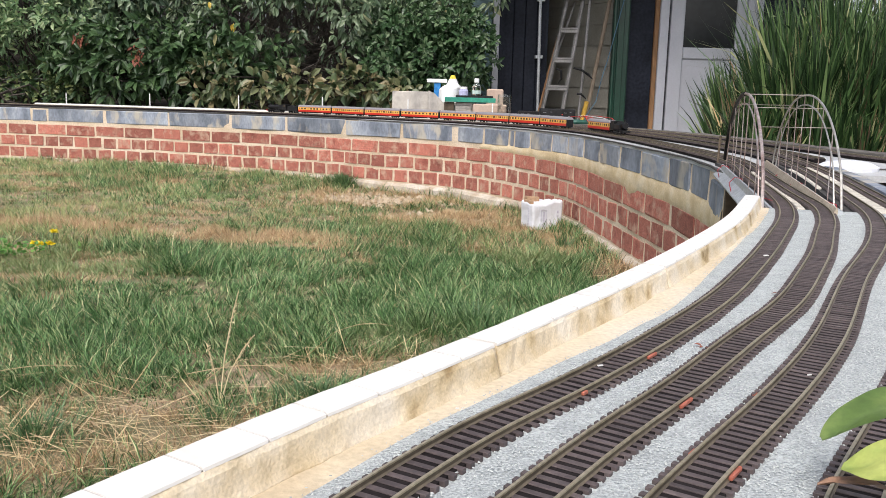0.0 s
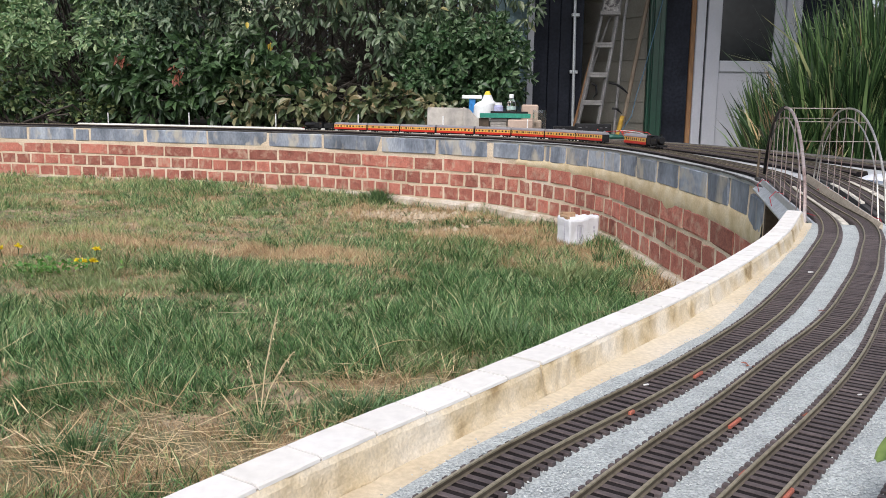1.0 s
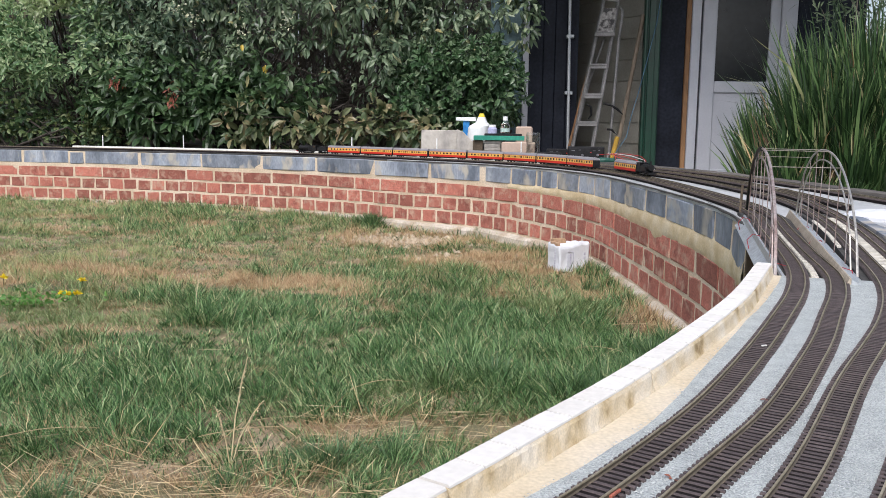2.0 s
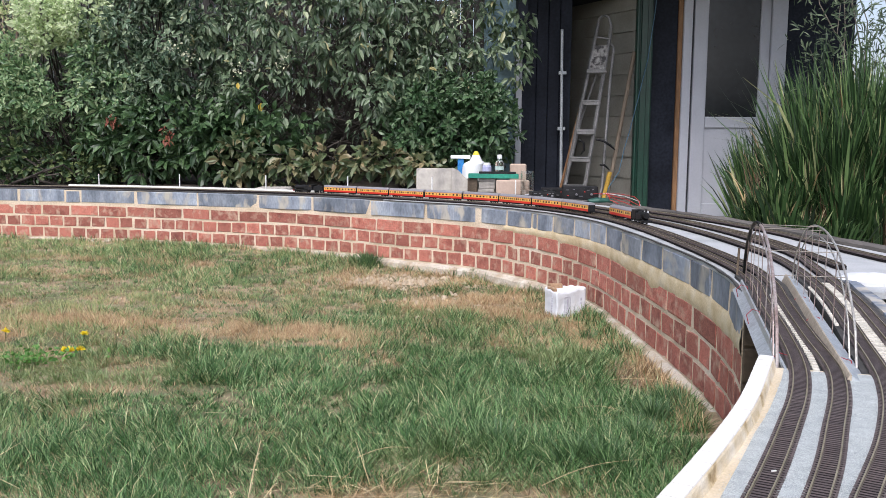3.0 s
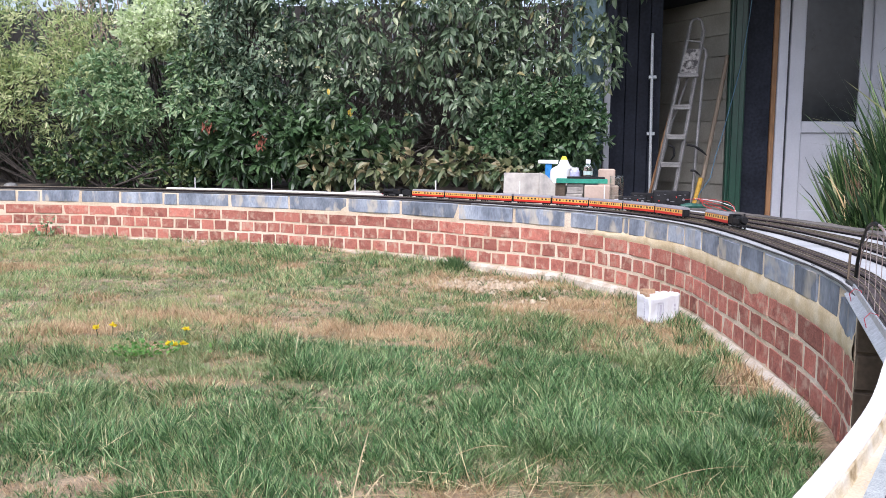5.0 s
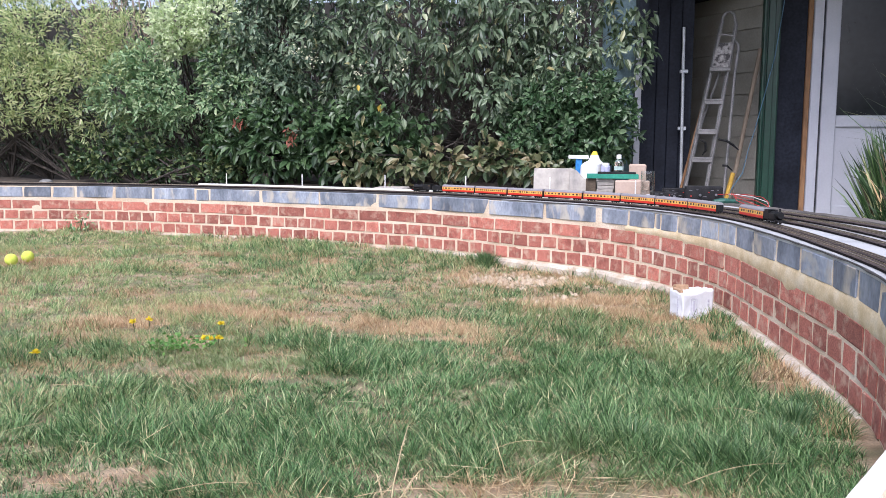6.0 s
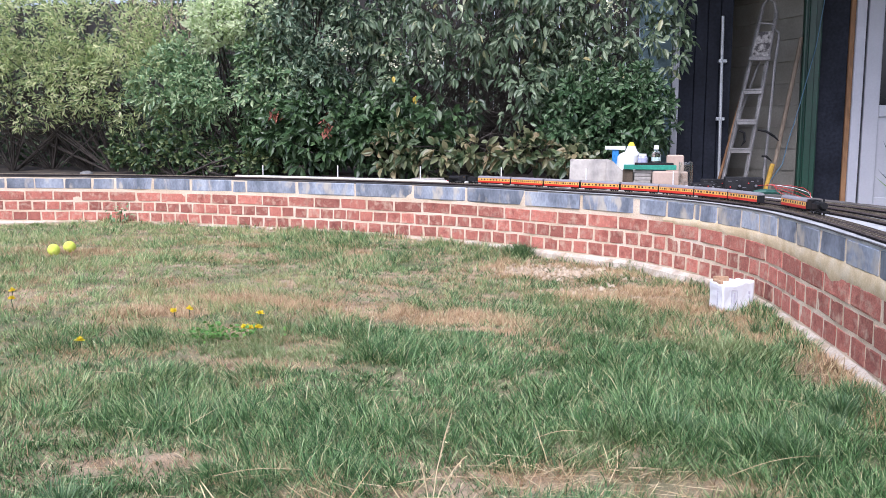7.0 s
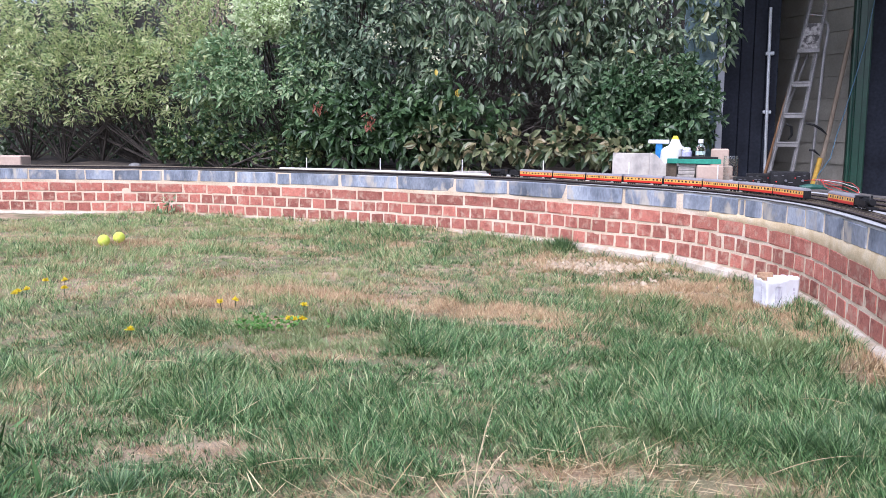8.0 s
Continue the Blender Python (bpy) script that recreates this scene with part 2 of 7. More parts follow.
M_GRASS = leafy("grass_blade", [(0.016, 0.043, 0.012), (0.047, 0.116, 0.034), (0.120, 0.244, 0.083), (0.275, 0.435, 0.185), (0.50, 0.56, 0.30), (0.78, 0.64, 0.39)],
                0.40, 0.25, [(0.28, 0.34, 0.14), (0.40, 0.45, 0.20), (0.18, 0.26, 0.09), (0.52, 0.45, 0.25), (0.12, 0.20, 0.07)], 0.9, (0.54, 0.72), [0, 0.33, 0.63, 0.86, 0.955, 1.0], 0.30)
M_GRASSPALE = leafy("pale_grass_blade", [(0.060, 0.120, 0.040), (0.150, 0.255, 0.088), (0.29, 0.42, 0.165), (0.46, 0.57, 0.27), (0.64, 0.62, 0.34), (0.78, 0.65, 0.40)],
                    0.45, 0.34, [(0.40, 0.43, 0.17), (0.53, 0.51, 0.25), (0.30, 0.37, 0.14), (0.60, 0.48, 0.28)], 0.9, (0.48, 0.64), [0, 0.25, 0.55, 0.82, 0.93, 1.0], 0.25)
M_THATCH = leafy("dead_thatch", [(0.16, 0.095, 0.050), (0.36, 0.225, 0.120), (0.52, 0.345, 0.195), (0.64, 0.46, 0.27), (0.38, 0.33, 0.16), (0.78, 0.62, 0.39)], 0.7, 0.2)
M_PALESTRAWS = leafy("pale_loose_straw", [(0.46, 0.32, 0.16), (0.66, 0.50, 0.28), (0.78, 0.64, 0.39), (0.36, 0.24, 0.13)], 0.6, 0.15)
# greens taken down to put the shade between tufts into the turf colour
M_TURF = leafy("short_turf", [(0.022, 0.045, 0.016), (0.055, 0.095, 0.034), (0.12, 0.16, 0.065), (0.22, 0.18, 0.10), (0.40, 0.31, 0.19)], 0.7, 0.15, spots=[0, 0.35, 0.68, 0.88, 1.0], spec=0.15)
M_CLUMP = leafy("clump_blade", [(0.035, 0.085, 0.030), (0.070, 0.150, 0.058), (0.135, 0.235, 0.098), (0.25, 0.35, 0.16)], 0.42, 0.3)
M_DEAD = leafy("dead_matted_grass", [(0.09, 0.062, 0.036), (0.20, 0.145, 0.085), (0.13, 0.12, 0.055), (0.34, 0.26, 0.16), (0.50, 0.40, 0.26)], 0.7, 0.15)
M_STRAW = leafy("dry_straw", [(0.42, 0.285, 0.14), (0.68, 0.52, 0.29), (0.16, 0.10, 0.05), (0.32, 0.20, 0.10), (0.82, 0.70, 0.45)], 0.6, 0.2)
M_LAUREL = leafy("laurel_leaf", [(0.034, 0.060, 0.030), (0.075, 0.121, 0.062), (0.152, 0.208, 0.120), (0.29, 0.355, 0.225), (0.36, 0.32, 0.14)], 0.36, 0.2, None, spots=[0, 0.35, 0.75, 0.96, 1.0])
M_FRESH = leafy("fresh_leaf", [(0.026, 0.056, 0.022), (0.052, 0.104, 0.040), (0.110, 0.184, 0.076)], 0.36, 0.25)
M_SCRUBLEAF = leafy("mid_green_small_leaf", [(0.08, 0.15, 0.07), (0.16, 0.28, 0.125), (0.28, 0.40, 0.20), (0.42, 0.50, 0.28)], 0.4, 0.35)
M_GREYLEAF = leafy("grey_green_small_leaf", [(0.04, 0.075, 0.045), (0.082, 0.14, 0.082), (0.165, 0.235, 0.145), (0.28, 0.35, 0.22)], 0.4, 0.25)
M_WILLOW = leafy("yellow_green_leaf", [(0.15, 0.23, 0.09), (0.37, 0.47, 0.20), (0.57, 0.63, 0.31), (0.74, 0.73, 0.44)], 0.45, 0.46)
M_VIB = leafy("viburnum_leaf", [(0.022, 0.052, 0.020), (0.042, 0.094, 0.036), (0.085, 0.155, 0.068), (0.17, 0.24, 0.13)], 0.36, 0.2)
M_PALELEAF = leafy("variegated_leaf", [(0.34, 0.44, 0.22), (0.62, 0.72, 0.44), (0.80, 0.85, 0.62)], 0.5, 0.45)
M_BRONZE = leafy("bronze_leaf", [(0.040, 0.074, 0.032), (0.090, 0.128, 0.055), (0.17, 0.185, 0.090), (0.28, 0.22, 0.12)], 0.42, 0.2)
M_REED = leafy("reed_blade", [(0.008, 0.020, 0.007), (0.020, 0.048, 0.015), (0.056, 0.112, 0.036), (0.15, 0.23, 0.085), (0.42, 0.40, 0.21)], 0.45, 0.12, None, spots=[0, 0.36, 0.74, 0.93, 1.0], spec=0.3)
M_DEADREED = leafy("dead_reed_stem", [(0.05, 0.032, 0.018), (0.12, 0.075, 0.04), (0.22, 0.15, 0.08)], 0.7, 0.1)
M_OLIVE = leafy("grey_green_leaf", [(0.035, 0.062, 0.034), (0.075, 0.112, 0.062), (0.15, 0.195, 0.115)], 0.5, 0.25)

# ---- building tools ----
def mesh_of(name, verts, faces, mat, smooth=False):
    me = bpy.data.meshes.new(name)
    me.from_pydata([tuple(v) for v in verts], [], faces)
    if mat:
        me.materials.append(mat)
    if smooth:
        me.polygons.foreach_set("use_smooth", [True] * len(me.polygons))
    me.update()
    return me


def big_mesh(name, verts, tris, mat, smooth=False):
    """A large triangle mesh from arrays."""
    me = bpy.data.meshes.new(name)
    verts, tris = np.asarray(verts, np.float32), np.asarray(tris, np.int32)
    me.vertices.add(len(verts))
    me.vertices.foreach_set("co", verts.ravel())
    me.loops.add(tris.size)
    me.loops.foreach_set("vertex_index", tris.ravel())
    me.polygons.add(len(tris))
    me.polygons.foreach_set("loop_start", np.arange(0, tris.size, 3, dtype=np.int32))
    me.polygons.foreach_set("use_smooth", np.full(len(tris), smooth))
    me.materials.append(mat)
    me.update(calc_edges=True)
    return me


def bm_mesh(name, bm, mat, smooth=False):
    bmesh.ops.recalc_face_normals(bm, faces=bm.faces[:])
    me = bpy.data.meshes.new(name)
    bm.to_mesh(me)
    bm.free()
    if mat:
        me.materials.append(mat)
    if smooth:
        me.polygons.foreach_set("use_smooth", [True] * len(me.polygons))
    return me


def part(name, data, material, parent, label="", m=None):
    """Links a bmesh or mesh as one object under a thing or a part."""
    me = data if isinstance(data, bpy.types.Mesh) else bm_mesh(name, data, material)
    if not me.materials and material:
        me.materials.append(material)
    ob = new(name, me)
    ob.parent = parent
    if m is not None:
        ob.matrix_basis = m
    if label:
        ob["label"] = label
    return ob


def thing(name, label, category, group="", m=None, kind=""):
    ob = new(name)
    ob.empty_display_size = 0.05
    if m is not None:
        ob.matrix_basis = m
    return tagged(ob, label, category, group, kind)


def solid(name, data, mat, label, category, group="", kind="", m=None):
    me = data if isinstance(data, bpy.types.Mesh) else bm_mesh(name, data, mat)
    ob = new(name, me)
    if m is not None:
        ob.matrix_basis = m
    return tagged(ob, label, category, group, kind)


def box(bm, x0, x1, y0, y1, z0, z1, bevel=0.0, m=None):
    r = bmesh.ops.create_cube(bm, size=1)
    vs = r["verts"]
    mat4 = Matrix.LocRotScale(((x0 + x1) / 2, (y0 + y1) / 2, (z0 + z1) / 2), None, (abs(x1 - x0), abs(y1 - y0), abs(z1 - z0)))
    bmesh.ops.transform(bm, matrix=(m @ mat4) if m is not None else mat4, verts=vs)
    if bevel:
        es = list({e for v in vs for e in v.link_edges})
        bmesh.ops.bevel(bm, geom=es, offset=bevel, segments=1, affect="EDGES")
    return bm


def boxed(x0, x1, y0, y1, z0, z1, bevel=0.0):
    return box(bmesh.new(), x0, x1, y0, y1, z0, z1, bevel)


def tube(bm, pts, rad, sides=6, caps=True):
    """A round bar along points; rad is one radius or one for each point."""
    pts = [Vector(p) for p in pts]
    rads = rad if hasattr(rad, "__len__") else [rad] * len(pts)
    rings = []
    ref = Vector((0, 0, 1))
    for i, p in enumerate(pts):
        t = (pts[min(i + 1, len(pts) - 1)] - pts[max(i - 1, 0)]).normalized()
        if abs(t.dot(ref)) > 0.95:
            ref = Vector((1, 0, 0))
        u = t.cross(ref).normalized()
        v = t.cross(u)
        rings.append([bm.verts.new(p + rads[i] * (math.cos(a) * u + math.sin(a) * v)) for a in [2 * math.pi * k / sides for k in range(sides)]])
    for a, b in zip(rings, rings[1:]):
        for k in range(sides):
            bm.faces.new((a[k], a[(k + 1) % sides], b[(k + 1) % sides], b[k]))
    if caps:
        bm.faces.new(rings[0])
        bm.faces.new(rings[-1][::-1])
    return bm


def lathe(bm, prof, sides=20, m=None):
    """Turned shape from (radius, height) rows."""
    rings = []
    for r, z in prof:
        rings.append([bm.verts.new((m or Matrix()) @ Vector((r * math.cos(2 * math.pi * k / sides), r * math.sin(2 * math.pi * k / sides), z))) for k in range(sides)])
    for a, b in zip(rings, rings[1:]):
        for k in range(sides):
            bm.faces.new((a[k], a[(k + 1) % sides], b[(k + 1) % sides], b[k]))
    bm.faces.new(rings[0][::-1])
    bm.faces.new(rings[-1])
    return bm


def spline(pts, step):
    """A smooth line through points, resampled to even steps."""
    p = np.array(pts, float)
    p = np.vstack([2 * p[0] - p[1], p, 2 * p[-1] - p[-2]])
    out = []
    for i in range(1, len(p) - 2):
        a, b, c, d = p[i - 1], p[i], p[i + 1], p[i + 2]
        for u in np.linspace(0, 1, 24, endpoint=False):
            out.append(0.5 * (2 * b + (c - a) * u + (2 * a - 5 * b + 4 * c - d) * u * u + (3 * b - a - 3 * c + d) * u**3))
    out.append(p[-2])
    out = np.array(out)
    s = np.r_[0, np.cumsum(np.linalg.norm(np.diff(out, axis=0), axis=1))]
    n = max(2, int(round(s[-1] / step)) + 1)
    w = np.linspace(0, s[-1], n)
    return np.stack([np.interp(w, s, out[:, k]) for k in range(out.shape[1])], 1)


def smooth_line(p, times):
    p = p.copy()
    for _ in range(times):
        p[1:-1] = 0.25 * p[:-2] + 0.5 * p[1:-1] + 0.25 * p[2:]
    return p


def sides_of(p):
    t = np.gradient(p, axis=0)
    t /= np.linalg.norm(t, axis=1)[:, None]
    return t, np.stack([-t[:, 1], t[:, 0]], 1)


def offset(p, u):
    return p + sides_of(p)[1] * u


def along(p):
    return np.r_[0, np.cumsum(np.linalg.norm(np.diff(p, axis=0), axis=1))]


def spot(p, s):
    """Place and heading at a length along a line."""
    w = along(p)
    x, y = np.interp(s, w, p[:, 0]), np.interp(s, w, p[:, 1])
    e = 0.02
    a = np.array([np.interp(s - e, w, p[:, k]) for k in (0, 1)])
    b = np.array([np.interp(s + e, w, p[:, k]) for k in (0, 1)])
    return x, y, math.atan2(b[1] - a[1], b[0] - a[0])


def sweep(name, p, prof, mat, wobble=0.0, smooth=False):
    """A bar of the given section (offset to the left, height) along a line on the plan."""
    left = sides_of(p)[1]
    k = len(prof)
    verts, faces = [], []
    for i in range(len(p)):
        for u, z in prof:
            j = wobble * (noise.noise((p[i][0] * 9, p[i][1] * 9, z * 31 + u * 17)))
            verts.append((p[i][0] + left[i][0] * (u + j), p[i][1] + left[i][1] * (u + j), z + 0.4 * j))
    for i in range(len(p) - 1):
        for a in range(k):
            b = (a + 1) % k
            faces.append((i * k + a, i * k + b, (i + 1) * k + b, (i + 1) * k + a))
    faces.append(tuple(range(k))[::-1])
    faces.append(tuple((len(p) - 1) * k + a for a in range(k)))
    return mesh_of(name, verts, faces, mat, smooth)


def loft(name, a, b, z0, z1, mat, rows=6, bump=0.0):
    """A slab between two lines with equal counts."""
    verts, faces, n = [], [], len(a)
    for r in range(rows + 1):
        f = r / rows
        for i in range(n):
            x, y = a[i] * (1 - f) + b[i] * f
            verts.append((x, y, z1 + bump * noise.noise((x * 14, y * 14, 3))))
    for r in range(rows):
        for i in range(n - 1):
            faces.append((r * n + i, r * n + i + 1, (r + 1) * n + i + 1, (r + 1) * n + i))
    k = len(verts)
    ring = [i for i in range(n)] + [(r + 1) * n - 1 for r in range(1, rows + 1)] + [rows * n + i for i in range(n - 2, -1, -1)] + [r * n for r in range(rows - 1, 0, -1)]
    verts += [(verts[i][0], verts[i][1], z0) for i in ring]
    for j in range(len(ring)):
        q = (j + 1) % len(ring)
        faces.append((ring[j], ring[q], k + q, k + j))
    return mesh_of(name, verts, faces, mat)


def even(p, n):
    s = along(p)
    w = np.linspace(0, s[-1], n)
    return np.stack([np.interp(w, s, p[:, k]) for k in (0, 1)], 1)


def cut(p, test):
    return p[np.array([bool(test(*q)) for q in p])]


# smooth random field for scattering
_grid = np.random.RandomState(5).rand(64, 64)


def field(x, y, size):
    x, y = np.asarray(x) / size + 100, np.asarray(y) / size + 100
    i, j = np.floor(x).astype(int), np.floor(y).astype(int)
    u, v = x - i, y - j
    u, v = u * u * (3 - 2 * u), v * v * (3 - 2 * v)
    g = lambda a, b: _grid[a % 64, b % 64]
    return (g(i, j) * (1 - u) + g(i + 1, j) * u) * (1 - v) + (g(i, j + 1) * (1 - u) + g(i + 1, j + 1) * u) * v

# ---- plan ----
FACE = smooth_line(spline([(-8.2, 6.15), (-7.0, 6.42), (-6.0, 6.62), (-5.2, 6.78), (-4.4, 6.90), (-3.9, 6.87), (-3.35, 6.80), (-2.67, 6.67), (-2.14, 6.52), (-1.42, 6.28),
                           (-0.93, 6.02), (-0.50, 5.70), (-0.08, 5.40), (0.17, 5.15), (0.43, 4.75), (0.612, 4.25), (0.695, 3.65), (0.740, 3.15), (0.762, 2.80), (0.760, 2.50), (0.739, 2.27), (0.712, 2.11)], 0.02), 16)
TRACK_LINE = smooth_line(spline([(-8.2, 6.15), (-7.0, 6.42), (-6.0, 6.62), (-5.2, 6.78), (-4.4, 6.90), (-3.9, 6.87), (-3.35, 6.80), (-2.67, 6.67), (-2.14, 6.52), (-1.42, 6.28),
                                 (-0.93, 6.02), (-0.50, 5.70), (-0.08, 5.40), (0.17, 5.15), (0.43, 4.75), (0.612, 4.25), (0.70, 3.65), (0.732, 3.10), (0.744, 2.70), (0.738, 2.40), (0.727, 2.17)], 0.02), 25)
FACE_S = along(FACE)


def course_drop(s):
    """The brick courses run a little downhill towards the bridge while the wall top stays level."""
    return 0.032 * min(1.0, max(0.0, (s - 8.8) / 1.6))


def sunk(me, points_per_row):
    """Lowers a bar swept along the wall line with the brick courses."""
    for i, v in enumerate(me.vertices):
        v.co.z -= course_drop(float(FACE_S[i // points_per_row]))
    return me


TOP, DECK, RAIL = 0.40, 0.412, 0.430
KERB_IN = spline([(-0.26, -0.10), (-0.13, 0.09), (-0.063, 0.201), (-0.020, 0.270), (0.018, 0.325), (0.066, 0.398), (0.099, 0.450), (0.227, 0.660), (0.392, 0.977), (0.516, 1.273)], 0.01)
KERB_W = 0.023
T1_FAR = offset(TRACK_LINE, 0.048)
T1 = smooth_line(spline([*T1_FAR[:-8:12], (0.752, 2.14), (0.69, 1.88), (0.609, 1.50), (0.553, 1.27), (0.494, 1.10), (0.428, 0.95), (0.374, 0.832), (0.326, 0.733), (0.259, 0.602),
                         (0.184, 0.478), (0.118, 0.380), (0.077, 0.326), (0.039, 0.274), (-0.027, 0.154), (-0.087, 0.004)], 0.01), 16)
T2_FAR = cut(offset(TRACK_LINE, 0.100), lambda x, y: y < 5.05 and x > 0.1)
T2 = smooth_line(spline([*T2_FAR[:-8:12], (0.792, 2.12), (0.736, 1.88), (0.653, 1.50), (0.604, 1.26), (0.550, 1.10), (0.491, 0.965), (0.436, 0.84), (0.385, 0.736), (0.308, 0.587),
                         (0.225, 0.458), (0.162, 0.359), (0.126, 0.309), (0.077, 0.234), (0.014, 0.124), (-0.038, 0.004)], 0.01), 16)
T3 = smooth_line(spline([(0.50, 5.25), (0.66, 4.85), (0.83, 4.30), (0.93, 3.86), (0.985, 3.35), (1.0, 2.85), (0.975, 2.53), (0.91, 2.16), (0.845, 1.88), (0.775, 1.62), (0.73, 1.46),
                         (0.665, 1.23), (0.61, 1.08), (0.54, 0.93), (0.48, 0.82), (0.40, 0.68), (0.298, 0.485), (0.221, 0.36), (0.162, 0.275), (0.106, 0.19), (0.030, 0.06)], 0.01), 18)
T4 = smooth_line(spline([(0.60, 5.35), (0.80, 4.85), (0.97, 4.30), (1.06, 3.80), (1.10, 3.30), (1.085, 2.80), (1.04, 2.54), (0.965, 2.16), (0.90, 1.88), (0.83, 1.62), (0.78, 1.44),
                         (0.72, 1.22), (0.66, 1.06), (0.59, 0.90), (0.53, 0.79), (0.45, 0.65), (0.345, 0.455), (0.27, 0.335), (0.21, 0.245), (0.16, 0.16), (0.10, 0.05)], 0.01), 18)
T5 = spline([(0.98, 4.35), (1.09, 3.80), (1.14, 3.30), (1.14, 2.90), (1.12, 2.52)], 0.01)
T6 = spline([(0.98, 4.75), (1.16, 4.20), (1.28, 3.60), (1.31, 3.10), (1.36, 2.62), (1.50, 2.10)], 0.01)
BACK = spline([(-0.6, 6.75), (0.10, 6.25), (0.62, 5.85), (0.90, 5.40), (1.12, 4.85), (1.29, 4.35), (1.42, 3.70), (1.50, 3.15), (1.62, 2.65), (1.9, 2.12)], 0.02)


def ground_height(x, y):
    dip = -0.055 * np.exp(-((np.asarray(x) + 0.30) ** 2 + (np.asarray(y) - 4.85) ** 2) / 0.9) - 0.03 * np.exp(-((np.asarray(x) - 0.55) ** 2 + (np.asarray(y) - 3.4) ** 2) / 0.8)
    rise = 0.015 * np.exp(-((np.asarray(x) + 4.2) ** 2 + (np.asarray(y) - 6.5) ** 2) / 3.0)
    return dip + rise + 0.022 * (field(x, y, 0.9) - 0.5) + 0.010 * (field(x, y, 0.22) - 0.5)


# one sheet of lawn soil to the horizon, fine near the camera
gx = np.r_[-300, -80, -30, -14, np.arange(-9, 3.01, 0.09), 6, 14, 40, 100, 300]
gy = np.r_[-300, -80, -20, -6, np.arange(-1.5, 8.01, 0.09), 12, 20, 40, 100, 300]
GX, GY = np.meshgrid(gx, gy)
GZ = ground_height(GX, GY) - 0.012
cols = len(gx)
solid("ground", mesh_of("ground", np.stack([GX, GY, GZ], -1).reshape(-1, 3),
                        [(j * cols + i, j * cols + i + 1, (j + 1) * cols + i + 1, (j + 1) * cols + i) for j in range(len(gy) - 1) for i in range(cols - 1)], M_SOIL, True),
      None, "bare dry brown soil under a thin lawn", "ground", kind="structure")

# raised bed behind the wall
bx, by = np.arange(-12, 1.2, 0.15), np.arange(5.0, 12.1, 0.15)
verts, faces, idx = [], [], {}
face_tree = FACE[::4]
for j, y in enumerate(by):
    for i, x in enumerate(bx):
        d = face_tree - (x, y)
        q = int(np.argmin((d**2).sum(1)))
        t, lft = sides_of(face_tree)
        if (-d[q]) @ lft[q] > 0.13 and x < 0.95 - 0.25 * (y - 6):
            idx[(i, j)] = len(verts)
            verts.append((x, y, 0.375 + 0.05 * (field(x, y, 0.5) - 0.5) + 0.03 * (y - 7)))
for (i, j) in idx:
    if all(k in idx for k in ((i + 1, j), (i, j + 1), (i + 1, j + 1))):
        faces.append((idx[(i, j)], idx[(i + 1, j)], idx[(i + 1, j + 1)], idx[(i, j + 1)]))
solid("planting_bed", mesh_of("planting_bed", verts, faces, M_BED, True), None, "raised planting bed of dark crumbly soil behind the wall", "ground", kind="structure")
solid("patio", boxed(0.75, 9, 3.2, 14, -0.2, 0.14, 0.01), M_PAVE, "grey patio paving in front of the house", "patio", kind="structure")

# ---- curved garden wall: mortar core, footing, deck ----
wall = solid("wall_garden", sweep("wall_garden", FACE, [(0.0040, -0.14), (0.215, -0.14), (0.215, TOP - 0.001), (0.0040, TOP - 0.001), (0.0032, 0.30), (0.0032, 0.19), (0.0034, 0.10)], M_MORTAR, 0.0032), None,
             "low curved garden wall of red brick with blue-grey capping blocks", "wall", kind="structure")
solid("footing", sunk(sweep("footing", FACE, [(-0.060, -0.16), (0.10, -0.16), (0.10, 0.014), (-0.010, 0.012), (-0.040, -0.004)], M_CONC, 0.013), 5), None,
      "rough pale concrete footing under the brick wall", "footing", kind="structure")
left_part = cut(FACE, lambda x, y: not (y < 5.75 and x > -0.65))
solid("wall_capping", sweep("wall_capping", left_part, [(0.012, TOP), (0.225, TOP), (0.225, DECK), (0.006, DECK)], M_CAPFELT, 0.006), None,
      "dark roofing felt laid on top of the wall", "capping", kind="structure")
right_part = cut(FACE, lambda x, y: y < 5.80 and x > -0.65)
N_D = 150
solid("deck", loft("deck", even(offset(right_part, 0.0005), N_D), even(BACK, N_D), 0.395, DECK, M_WHITE, 10, 0.0015), None,
      "white felted track deck that widens behind the wall", "deck", kind="structure")
solid("deck_edging", sweep("deck_edging", right_part, [(-0.004, DECK - 0.007), (0.007, DECK - 0.007), (0.0072, DECK - 0.001), (-0.003, DECK - 0.002)], M_FELT, 0.004), None,
      "torn dark felt edge along the white deck", "edging", kind="structure")
solid("deck_back_timber", sweep("deck_back_timber", cut(BACK, lambda x, y: y > 2.9 and x > 0.3), [(-0.075, DECK - 0.05), (0.0, DECK - 0.05), (0.0, DECK + 0.014), (-0.07, DECK + 0.012)], M_TIMBERSHADE, 0.006), None,
      "weathered dark timber edging board at the back of the deck", "edging", kind="structure")
solid("wall_under_deck", loft("wall_under_deck", even(offset(right_part, 0.20), 80), even(offset(cut(BACK, lambda x, y: x > 0.2), 0.04), 80), -0.1, 0.34, M_MORTAR, 2), None,
      "rendered base under the white deck", "wall", kind="structure")

